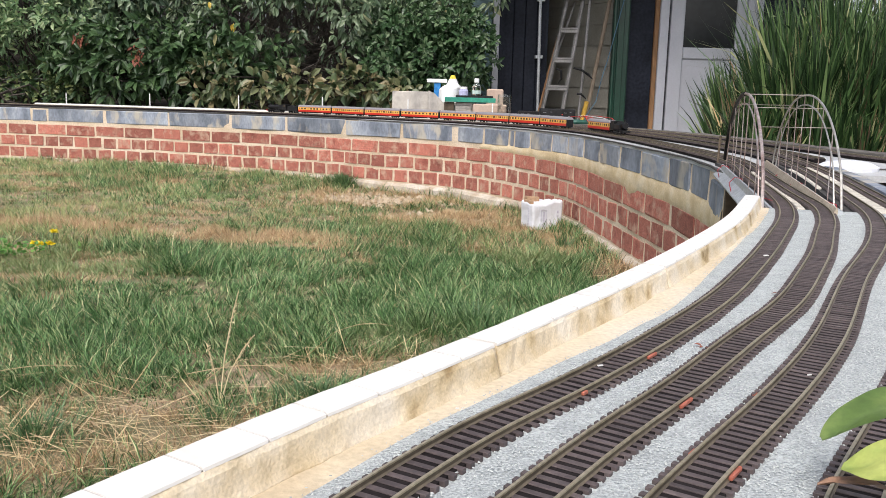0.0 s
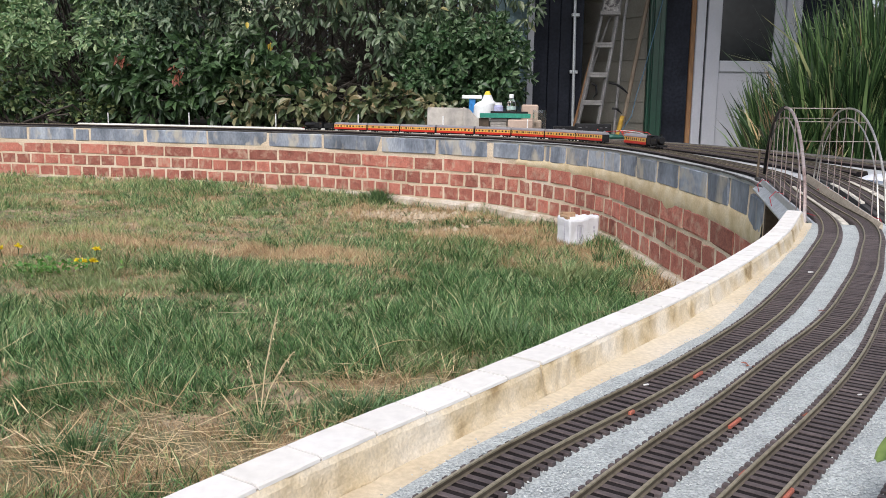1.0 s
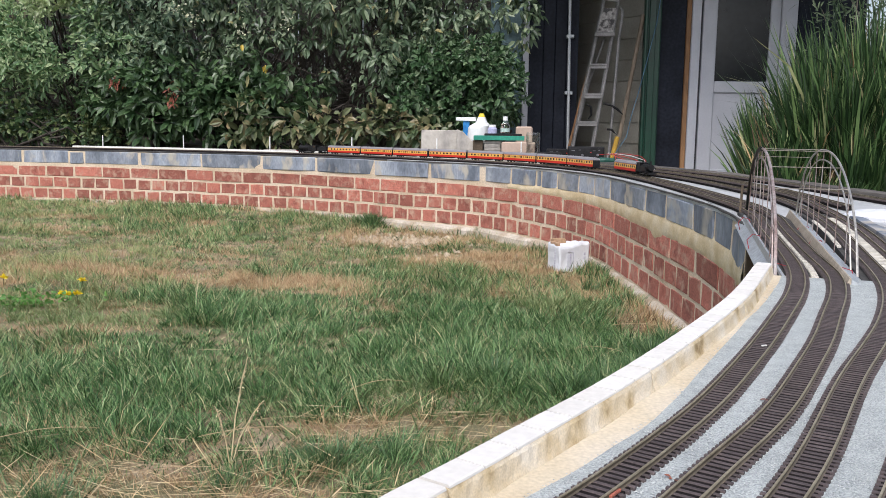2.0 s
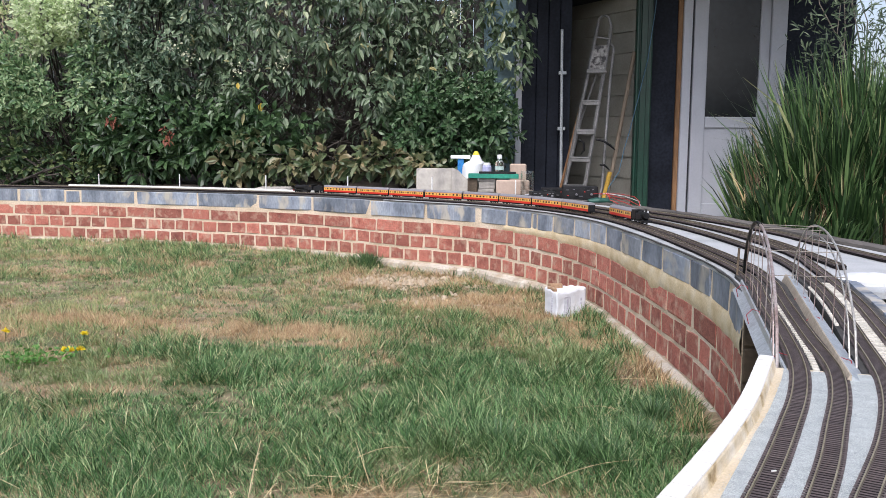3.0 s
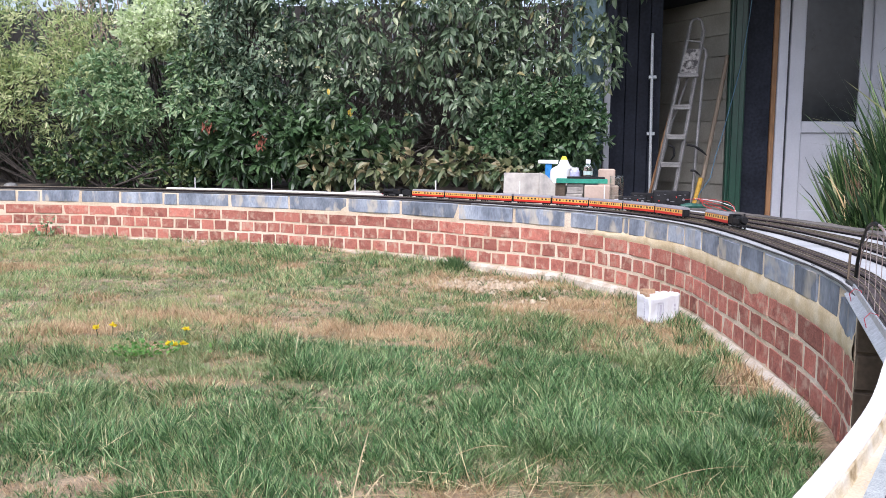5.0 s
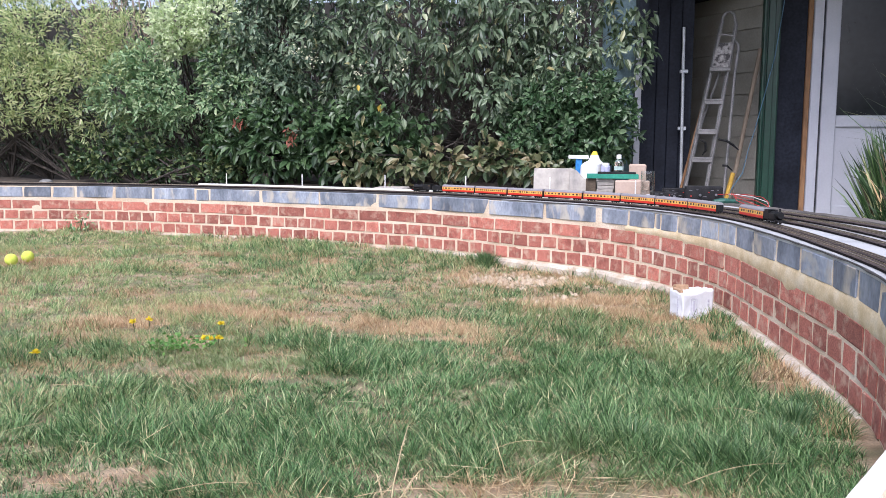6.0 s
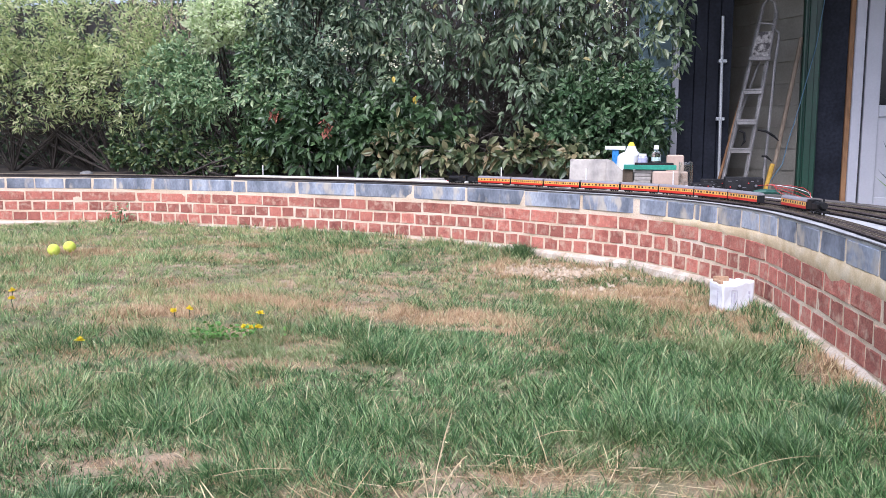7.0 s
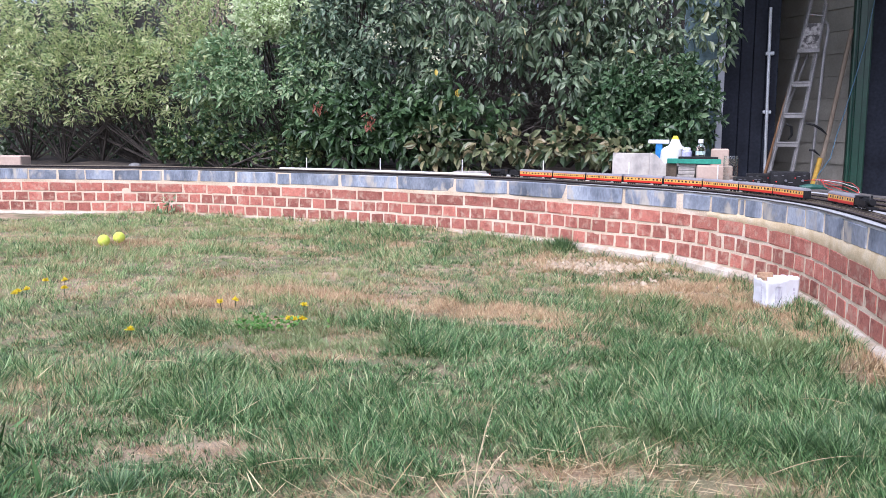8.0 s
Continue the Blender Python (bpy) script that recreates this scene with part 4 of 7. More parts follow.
# ---- shrubs ----
def leaf_cloud(name, centres, heads, size, width, mat, rng, fold=0.18, droop=0.35, face=None):
    """Many small oval leaves: places, the way each one points, length and width; face: the way the blades turn."""
    n = len(centres)
    heads = heads / np.linalg.norm(heads, axis=1)[:, None]
    turn = rng.normal(size=(n, 3)) * 0.6 + ((0, 0, 1.0) if face is None else face * 1.2 + np.array([0, 0, 0.4]))
    side = np.cross(heads, turn)
    side /= np.linalg.norm(side, axis=1)[:, None] + 1e-9
    up = np.cross(side, heads)
    L = (size * rng.uniform(0.55, 1.25, n))[:, None]
    W = L * width * rng.uniform(0.8, 1.2, n)[:, None]
    sag = np.array([0, 0, 1]) * L * droop * rng.uniform(0, 1, n)[:, None]
    at = lambda f, lift: centres + heads * L * f + up * L * lift - sag * f * f
    tip = at(1.0, -0.03)
    m1, m2 = at(0.32, 0.04), at(0.68, 0.03)
    l1, r1 = m1 + side * W * 0.46 + up * W * fold, m1 - side * W * 0.46 + up * W * fold
    l2, r2 = m2 + side * W * 0.42 + up * W * fold, m2 - side * W * 0.42 + up * W * fold
    v = np.stack([centres, l1, m1, r1, l2, m2, r2, tip], 1).reshape(-1, 3)
    k = np.arange(n)[:, None] * 8
    tris = np.concatenate([k + q for q in ((0, 2, 1), (0, 3, 2), (1, 2, 5), (1, 5, 4), (2, 3, 6), (2, 6, 5), (4, 5, 7), (5, 6, 7))])
    return big_mesh(name, v, tris, mat)


def twig_cloud(name, centres, roots, rng, rad, mat, count):
    bm = bmesh.new()
    pick = rng.choice(len(centres), min(count, len(centres)), replace=False)
    for i in pick:
        c = centres[i]
        r = roots[rng.randint(len(roots))]
        m1 = r + (c - r) * 0.4 + rng.normal(size=3) * 0.10 + (0, 0, 0.10)
        m2 = r + (c - r) * 0.75 + rng.normal(size=3) * 0.07
        tube(bm, [r, m1, m2, c], [rad, rad * 0.7, rad * 0.45, rad * 0.2], 5, False)
    return bm


def lumps_surface(lumps, n, rng, shell=0.30, front=0.25):
    """Random places in the outer shell of egg-shaped lumps, thinner towards the back."""
    pts, outs = [], []
    w = np.array([a * c + b * c for _, (a, b, c) in lumps])
    w = w / w.sum()
    for (c, (a, b, h)), f in zip(lumps, w):
        k = int(n * f)
        d = rng.normal(size=(k, 3))
        d /= np.linalg.norm(d, axis=1)[:, None]
        back = d[:, 1] > front
        d[back, 1] *= -1
        r = 1 - shell * rng.uniform(0, 1, k) ** 1.6
        ripple = 1 + 0.10 * np.sin(d[:, 0] * 9 + c[0] * 5) + 0.10 * np.sin(d[:, 2] * 11 + c[1] * 3)
        p = np.array(c) + d * np.array([a, b, h]) * (r * ripple)[:, None]
        pts.append(p)
        outs.append(d / np.array([a, b, h]))
    p, o = np.concatenate(pts), np.concatenate(outs)
    o /= np.linalg.norm(o, axis=1)[:, None]
    return p, o


def shrub(label, lumps, n, size, width, mat, seed, roots, twigs=60, twigmat=None, droop=0.35, up=0.2, low=0.40, shell=0.30, clump=4, rad=0.012, sprig=0.06, gap=0.0):
    rng = np.random.RandomState(seed)
    p, o = lumps_surface(lumps, n // clump, rng, shell)
    keep = (p[:, 2] > low) & (field(p[:, 0] + p[:, 1] * 0.6, p[:, 2], 0.30) + 0.5 * field(p[:, 0], p[:, 2] - p[:, 1], 0.12) > gap)
    p, o = p[keep], o[keep]
    tips = p.copy()
    # leaves stand in rosettes round each twig tip
    k = len(p)
    spoke = rng.normal(size=(k, clump, 3))
    spoke /= np.linalg.norm(spoke, axis=2)[..., None]
    o2 = np.repeat(o, clump, 0)
    spoke = spoke.reshape(-1, 3)
    p = np.repeat(p, clump, 0) + spoke * sprig * rng.uniform(0.1, 1.0, (k * clump, 1))
    h = o2 * 0.45 + spoke * 0.9 + (0, -0.15, up)
    t = thing("shrub", label, "shrub")
    part("crown", leaf_cloud("crown", p, h, size, width, mat, rng, droop=droop, face=o2 + np.array([0, -0.5, 0.3])), None, t)
    roots = np.array(roots, float)
    bm = twig_cloud("branches", tips - o * 0.05, roots, rng, rad, None, twigs)
    tagged(part("branchwork", bm, twigmat or M_BARK, t), kind="stuff")
    return t


def row(x0, x1, k, y, z, a, b, h, jitter, seed):
    rng = np.random.RandomState(seed)
    return [((x + rng.uniform(-1, 1) * jitter, y + rng.uniform(-1, 1) * jitter, z + rng.uniform(-1, 1) * jitter), (a * rng.uniform(0.85, 1.2), b, h * rng.uniform(0.85, 1.15)))
            for x in np.linspace(x0, x1, k)]


# large laurel in the middle
laurel = row(-2.7, -0.30, 5, 8.0, 1.25, 0.52, 0.50, 0.50, 0.14, 3) + row(-2.7, -0.05, 6, 8.0, 1.85, 0.50, 0.55, 0.50, 0.16, 4) + row(-2.7, 0.0, 6, 8.1, 2.5, 0.52, 0.6, 0.50, 0.16, 5) + row(-2.6, -0.2, 4, 8.4, 3.0, 0.7, 0.7, 0.5, 0.15, 55)
laurel += [((0.30, 7.78, 2.02), (0.24, 0.26, 0.24)), ((0.50, 7.70, 2.20), (0.26, 0.26, 0.20)), ((0.22, 7.75, 1.62), (0.22, 0.22, 0.18)), ((0.34, 7.72, 1.42), (0.14, 0.14, 0.10))]
roots_mid = [(x, 8.4, 0.38) for x in (-2.6, -2.2, -1.6, -1.0, -0.5, -0.1)]
shrub("tall dark glossy laurel with drooping leathery leaves", laurel, 19500, 0.078, 0.46, M_LAUREL, 11, roots_mid, 260, M_BARK, 0.55, -0.5, 0.60, 0.6, 7, rad=0.008, sprig=0.05, gap=0.58)
# low fresh-leaved growth at its left foot
shrub("bushy shrub with fresh mid-green leaves above the wall", row(-3.2, -1.75, 5, 7.66, 0.84, 0.38, 0.30, 0.34, 0.08, 6), 3000, 0.105, 0.42, M_FRESH, 12, [(-3.0, 8.0, 0.38), (-2.2, 8.0, 0.38)], 40, M_BARK, 0.40, -0.05, 0.50, 0.5, 7, sprig=0.045, gap=0.5)
# low bronze-leaved sprays
shrub("low straggling shrub with bronzed grey-green leaves", row(-1.95, -0.95, 4, 7.45, 0.66, 0.26, 0.20, 0.17, 0.05, 7), 520, 0.105, 0.52, M_BRONZE, 13, [(-1.7, 7.7, 0.38), (-1.2, 7.7, 0.38)], 26, M_BARK, 0.4, 0.0, 0.45, 0.6, 7, sprig=0.04)
shrub("small bronzed shrub beside the concrete slabs", row(-0.85, -0.45, 2, 7.42, 0.62, 0.20, 0.18, 0.13, 0.03, 8), 320, 0.09, 0.50, M_BRONZE, 14, [(-0.65, 7.6, 0.38)], 14, M_BARK, 0.3, 0.1, 0.46, 0.6, 6, sprig=0.04)
# rounded viburnum
shrub("dense rounded evergreen shrub near the house", row(-0.50, 0.14, 3, 7.66, 0.88, 0.30, 0.30, 0.30, 0.05, 9) + row(-0.4, 0.06, 2, 7.70, 1.10, 0.30, 0.30, 0.26, 0.04, 10), 5200, 0.066, 0.50, M_VIB, 15, [(-0.2, 7.9, 0.38), (0.1, 7.9, 0.38)], 40, M_BARK, 0.25, 0.05, 0.50, 0.35, 7, sprig=0.035)
# small-leaved grey-green growth left of the laurel
shrub("tall grey-green small-leaved shrub against the laurel", row(-3.25, -2.7, 2, 7.9, 1.75, 0.34, 0.42, 0.42, 0.06, 60) + row(-3.2, -2.6, 2, 7.95, 2.3, 0.36, 0.45, 0.5, 0.08, 61) + row(-3.4, -2.9, 2, 7.85, 1.25, 0.34, 0.36, 0.34, 0.06, 62), 8000, 0.066, 0.46, M_GREYLEAF, 63, [(-3.4, 8.1, 0.38), (-3.0, 8.1, 0.38)], 70, M_BARK, 0.4, -0.1, 0.85, 0.4, 7, sprig=0.045, gap=0.45)
# yellow-green willow-leaved bush
willow = row(-7.6, -4.75, 6, 8.0, 1.30, 0.55, 0.62, 0.46, 0.10, 16) + row(-7.6, -5.05, 5, 8.0, 1.85, 0.58, 0.62, 0.46, 0.10, 17) + row(-7.4, -5.5, 3, 8.2, 2.45, 0.62, 0.6, 0.40, 0.1, 18) + row(-4.75, -4.45, 2, 8.1, 1.75, 0.30, 0.35, 0.30, 0.04, 65)
stems = [(x, 8.2 + dy, 0.38) for x, dy in ((-7.0, 0.1), (-6.4, -0.1), (-6.0, 0.0), (-5.6, 0.1), (-5.2, -0.1), (-4.7, 0.1))]
shrub("large yellow-green bush with narrow leaves", willow, 29500, 0.060, 0.26, M_WILLOW, 19, stems, 110, M_BARK, 0.25, 0.25, 0.80, 0.30, 8, rad=0.011, sprig=0.05, gap=0.42)
# mixed growth between
shrub("mid-green bush between the larger shrubs", row(-4.4, -3.4, 3, 7.88, 1.18, 0.42, 0.50, 0.36, 0.06, 20) + row(-4.2, -3.4, 2, 7.95, 1.50, 0.36, 0.4, 0.24, 0.04, 21), 8000, 0.062, 0.40, M_SCRUBLEAF, 22, [(-3.9, 8.2, 0.38), (-3.5, 8.2, 0.38)], 40, M_BARK, 0.3, 0.2, 0.75, 0.4, 7, sprig=0.045, gap=0.4)
shrub("low leafy scrub with yellowish leaf tips", row(-4.8, -3.2, 6, 7.74, 0.60, 0.30, 0.20, 0.22, 0.04, 23), 2400, 0.060, 0.60, leafy("scrub_leaf", [(0.025, 0.055, 0.022), (0.045, 0.09, 0.032), (0.08, 0.13, 0.045), (0.22, 0.26, 0.10)], 0.5, 0.25), 24, [(-4.3, 7.7, 0.38), (-3.7, 7.7, 0.38)], 30, M_BARK, 0.2, 0.2, 0.42, 0.6, 7, sprig=0.04)
# pale variegated shrub behind
shrub("pale variegated shrub behind the hedge", row(-3.90, -3.50, 2, 7.78, 1.88, 0.27, 0.30, 0.32, 0.05, 25) + row(-4.0, -3.5, 2, 8.4, 2.5, 0.36, 0.3, 0.35, 0.05, 64), 7000, 0.055, 0.48, M_PALELEAF, 26, [(-4.2, 9.0, 0.4)], 30, M_BARK, 0.2, 0.3, 1.2, 0.35, 7, sprig=0.045)
shrub("tall hedge growth far behind", row(-11.0, 0.2, 11, 9.7, 1.9, 0.9, 0.30, 1.0, 0.15, 27), 12000, 0.085, 0.45, M_LAUREL, 28, [(-6, 9.8, 0.4), (-3, 9.8, 0.4)], 20, M_BARK, 0.3, 0.2, 0.4, 0.4, 4)
# added row of dark leaves that stands for deep shadow behind the stems
shrub("dark foliage added for the shadow behind the bare stems", row(-8.2, -4.4, 8, 9.1, 0.85, 0.40, 0.3, 0.55, 0.08, 66), 4500, 0.09, 0.45, M_LAUREL, 67, [(-7, 9.2, 0.38), (-5, 9.2, 0.38)], 20, M_BARK, 0.3, 0.1, 0.36, 0.6, 5)
rng = np.random.RandomState(69)
bm = bmesh.new()
for k in range(46):
    root = np.array([rng.uniform(-5.2, -4.3), 8.35 + rng.uniform(-0.1, 0.2), rng.uniform(1.5, 1.8)])
    way_ = np.array([rng.normal() * 0.35 - 0.1, rng.normal() * 0.12, 0.75])
    mid = root + way_ * 0.5 + rng.normal(size=3) * 0.05
    tube(bm, [root, mid, root + way_ * rng.uniform(0.8, 1.2) + rng.normal(size=3) * 0.06], [0.008, 0.005, 0.002], 5, False)
solid("bare_twigs", bm, M_TWIG, "tangle of bare reddish-brown twigs above the willow bush", "twigs", kind="stuff")
# single odd leaves: two dead red sprays, a yellow leaf
M_DEADRED = leafy("dead_red_leaf", [(0.20, 0.055, 0.032), (0.30, 0.10, 0.06), (0.15, 0.06, 0.04)], 0.6, 0.2)
for x, y, z, n, tall in ((-3.13, 7.38, 0.98, 16, 0.05), (-2.66, 7.38, 0.86, 22, 0.11)):
    rng = np.random.RandomState(int(n))
    c = np.array([x, y, z]) + rng.normal(size=(n, 3)) * (0.03, 0.02, tall * 0.6)
    solid("dead_leaf_spray", leaf_cloud("dead_leaf_spray", c, rng.normal(size=(n, 3)) + (0, -0.6, -1.2), 0.055, 0.45, M_DEADRED, rng), None, "dead reddish spray hanging in the laurel", "leaf spray", "dead sprays", kind="stuff")
rng = np.random.RandomState(2)
M_YELLOWLEAF = leafy("yellow_leaf", [(0.55, 0.38, 0.05), (0.62, 0.46, 0.08)], 0.5, 0.3)
c = np.array([(-1.86, 7.40, 1.12), (-1.85, 7.41, 1.13), (-2.05, 7.42, 1.30), (-1.05, 7.40, 0.62)])
solid("yellowed_leaves", leaf_cloud("yellowed_leaves", c, np.tile((0.1, -0.3, -1.0), (4, 1)), 0.085, 0.5, M_YELLOWLEAF, rng), None, "a few yellowed leaves on the laurel", "leaves", kind="stuff")
M_BLOSSOM = leafy("cream_blossom", [(0.60, 0.62, 0.42), (0.72, 0.72, 0.55)], 0.7, 0.3)
cc = np.concatenate([np.array(q) + rng.normal(size=(26, 3)) * 0.035 for q in ((-2.45, 7.40, 1.52), (-2.05, 7.40, 1.42), (-1.65, 7.40, 1.48), (-2.6, 7.4, 1.6), (-0.2, 7.5, 1.85))])
solid("blossom_heads", leaf_cloud("blossom_heads", cc, rng.normal(size=cc.shape) + (0, -0.5, 0.5), 0.025, 0.8, M_BLOSSOM, rng), None, "flat cream blossom heads on the laurel", "blossom", kind="stuff")


# ---- tall reeds and grey-green shrub by the house ----
def blades(name, base, lean, length, width, bend, mat, rng, seg=5, blunt=0.7):
    """Long tapering blades that arch over under their weight."""
    n = len(base)
    az = np.arctan2(lean[:, 1], lean[:, 0])
    amt = np.linalg.norm(lean, axis=1)
    side = np.stack([-np.sin(az), np.cos(az), np.zeros(n)], 1)
    turn = rng.uniform(-1.2, 1.2, n)
    side = side * np.cos(turn)[:, None] + np.stack([np.cos(az), np.sin(az), np.zeros(n)], 1) * np.sin(turn)[:, None]
    fwd = np.stack([np.cos(az), np.sin(az), np.zeros(n)], 1)
    p = base.copy()
    rows_ = []
    for k in range(seg + 1):
        f = k / seg
        wdt = width * (1 - f) ** blunt * (0.7 + 0.6 * min(f * 3, 1))
        rows_.append((p - side * (wdt / 2)[:, None], p + side * (wdt / 2)[:, None]))
        ang = amt + bend * f * f
        p = p + (fwd * np.sin(ang)[:, None] + np.array([0, 0, 1.0]) * np.cos(ang)[:, None]) * (length / seg)[:, None]
    v = np.stack([q for pair in rows_ for q in pair], 1).reshape(-1, 3)
    w = 2 * (seg + 1)
    k0 = np.arange(n)[:, None] * w
    tris = []
    for k in range(seg):
        a = 2 * k
        tris += [k0 + (a, a + 1, a + 3)] + ([k0 + (a, a + 3, a + 2)] if k < seg - 1 or blunt < 0.5 else [])
    return big_mesh(name, v, np.concatenate(tris), mat)


rng = np.random.RandomState(31)
reeds = thing("reed_clump", "tall clump of green strap-leaved reeds beside the deck", "plant")


def reed_bases(n, tufts_=70):
    """Blades spring from separate crowns, outward and over."""
    cx, cy = rng.uniform(0, 1, tufts_) ** 1.15 * 2.1 + 1.87, 5.88 + rng.normal(size=tufts_) * 0.27
    grow = rng.uniform(0.78, 1.12, tufts_)
    k = rng.randint(0, tufts_, n)
    az, d = rng.uniform(0, 2 * np.pi, n), np.abs(rng.normal(size=n))
    x, y = cx[k] + np.cos(az) * d * 0.055, cy[k] + np.sin(az) * d * 0.055
    lean = np.stack([np.cos(az) * d * 0.19 - 0.10 * np.exp(-(cx[k] - 1.87) / 0.25), np.sin(az) * d * 0.19 + (cy[k] - 5.88) * 0.35], 1)
    deep = np.clip((y - 5.35) / 0.9, 0, 1)
    rise = (0.34 + 0.78 * deep) * (0.40 + 0.86 * np.clip((x - 1.86) / 0.62, 0, 1) ** 0.9) * grow[k]
    return np.stack([x, y, np.full(n, 0.13)], 1), lean, rise


base, lean, rise = reed_bases(12000)
n = len(base)
tall = rise * rng.uniform(0.55, 1.12, n) + 0.24 * (rng.rand(n) < 0.012)
part("blade_mass", blades("blade_mass", base, lean, tall, rng.uniform(0.008, 0.020, n), rng.uniform(0.0, 0.6, n) + 1.3 * (rng.rand(n) < 0.14), M_REED, rng, 4, 0.13), None, reeds)
base, lean, rise = reed_bases(1500)
n = len(base)
part("brown_blade_mass", blades("brown_blade_mass", base, lean * 0.8, rise * rng.uniform(0.4, 0.9, n), rng.uniform(0.006, 0.014, n), rng.uniform(0.0, 0.5, n), M_DEADREED, rng, 4, 0.4), None, reeds, "dead brown stems inside the clump")
base, lean, rise = reed_bases(300)
n = len(base)
part("dry_blade_mass", blades("dry_blade_mass", base, lean * 1.4, rise * rng.uniform(0.4, 1.05, n), rng.uniform(0.007, 0.016, n), rng.uniform(0.0, 1.4, n), M_STRAW, rng, 5, 0.4), None, reeds, "straw-coloured dry blades")
shrub("tall grey-green narrow-leaved shrub beside the door", row(2.75, 4.5, 5, 6.7, 1.60, 0.42, 0.40, 0.60, 0.06, 32) + row(2.7, 4.4, 4, 6.8, 2.3, 0.45, 0.4, 0.4, 0.06, 33), 6800, 0.075, 0.18, M_OLIVE, 34, [(2.9, 6.9, 0.14), (3.3, 6.9, 0.14)], 50, M_BARKPALE, 0.2, 0.4, 0.5, 0.7, 5, rad=0.010, sprig=0.06)
shrub("dark evergreen behind the reeds", row(3.0, 5.4, 5, 7.3, 0.62, 0.6, 0.4, 0.50, 0.08, 35), 4200, 0.08, 0.45, M_LAUREL, 36, [(3.5, 7.5, 0.14), (4.4, 7.5, 0.14)], 20, M_BARK, 0.3, 0.2, 0.15, 0.5, 5)

# ---- broad leaves that lean over the near track ----
plant = thing("broad_leaf_plant", "low plant with broad glossy pale-veined leaves beside the track", "plant")


def broad_leaf(base, tip, w, lift, mat, label="", roll=0.0):
    b, t = Vector(base), Vector(tip)
    ax = (t - b)
    sd = (ax.cross(Vector((0, 0, 1))).normalized() + Vector((0, 0, roll))).normalized()
    bm = bmesh.new()
    nu, nv = 26, 10
    grid = []
    for i in range(nu + 1):
        f = i / nu
        half = w * 0.5 * (math.sin(math.pi * min(1, f * 0.97 + 0.02)) ** 0.6)
        r = []
        for j in range(nv + 1):
            g = 2 * j / nv - 1
            z = lift * math.sin(math.pi * f) + abs(g) ** 1.4 * half * 0.30 + 0.0005 * math.sin(f * 13 + g * 3)
            r.append(bm.verts.new(b + ax * f + sd * g * half + Vector((0, 0, z))))
        grid.append(r)
    for i in range(nu):
        for j in range(nv):
            bm.faces.new((grid[i][j], grid[i][j + 1], grid[i + 1][j + 1], grid[i + 1][j]))
    ob = part("leaf", bm_mesh("leaf", bm, mat, True), mat, plant, label)
    return ob


M_BROAD = smeared(surf("broad_leaf", [(0.060, 0.105, 0.022), (0.105, 0.165, 0.038)], 60, 400, 0.38, 0, 0.15, 0.0003, spread=0.12), (0.20, 0.26, 0.07), 70, 0.58, 0.74, 0.5)
M_BROADY = smeared(surf("yellowing_leaf", [(0.30, 0.36, 0.08), (0.40, 0.44, 0.12)], 60, 400, 0.45, 0, 0.15, 0.0003, spread=0.1), (0.20, 0.30, 0.07), 70, 0.5, 0.65, 0.6)
M_BROWNLEAF = surf("brown_leaf", [(0.17, 0.09, 0.055), (0.26, 0.15, 0.09)], 60, 300, 0.6)
broad_leaf((0.240, 0.246, 0.466), (0.186, 0.233, 0.451), 0.022, 0.004, M_BROAD)
broad_leaf((0.212, 0.182, 0.456), (0.189, 0.219, 0.446), 0.026, 0.003, M_BROADY, "yellowing leaf", 0.6)
broad_leaf((0.204, 0.209, 0.441), (0.180, 0.219, 0.438), 0.008, 0.002, M_BROWNLEAF, "withered brown leaf")
part("stem", tube(bmesh.new(), [(0.275, 0.19, 0.4225), (0.272, 0.225, 0.452), (0.240, 0.246, 0.466)], 0.0016, 6), M_FRESH, plant)
part("stem", tube(bmesh.new(), [(0.275, 0.19, 0.4225), (0.25, 0.180, 0.445), (0.212, 0.182, 0.456)], 0.0016, 6), M_FRESH, plant)
part("stem", tube(bmesh.new(), [(0.275, 0.19, 0.4225), (0.24, 0.200, 0.437), (0.204, 0.209, 0.441)], 0.0014, 6), M_BROWNLEAF, plant)

# ---- model trains ----
def coach_mesh(prof_pts, length, name, mat, bevel=0.0):
    """A length of constant cross-section (across, height), closed at both ends."""
    verts, faces, k = [], [], len(prof_pts)
    for x in (-length / 2, length / 2):
        verts += [(x, y, z) for y, z in prof_pts]
    for a in range(k):
        b = (a + 1) % k
        faces.append((a, b, k + b, k + a))
    faces += [tuple(range(k))[::-1], tuple(range(k, 2 * k))]
    return mesh_of(name, verts, faces, mat)


HW, CL = 0.0183, 0.258
ROOF_PROF = [(HW + 0.0004, 0.0395)] + [(HW * math.cos(a), 0.0405 + 0.0115 * math.sin(a)) for a in [math.pi * i / 14 for i in range(1, 14)]] + [(-HW - 0.0004, 0.0395)]
ME_LOWER = coach_mesh([(HW - 0.001, 0.0110), (HW, 0.0135), (HW, 0.0225), (-HW, 0.0225), (-HW, 0.0135), (-HW + 0.001, 0.0110)], CL, "lower_side", M_CRIMSON)
ME_UPPER = coach_mesh([(HW, 0.0225), (HW - 0.0003, 0.0382), (-HW + 0.0003, 0.0382), (-HW, 0.0225)], CL, "upper_side", M_CREAM)
ME_LINE = coach_mesh([(HW + 0.0001, 0.0382), (HW - 0.0002, 0.0398), (-HW + 0.0002, 0.0398), (-HW - 0.0001, 0.0382)], CL, "cantrail", M_CRIMSON)
ME_ROOF = coach_mesh(ROOF_PROF, CL + 0.001, "roof", M_ROOF)
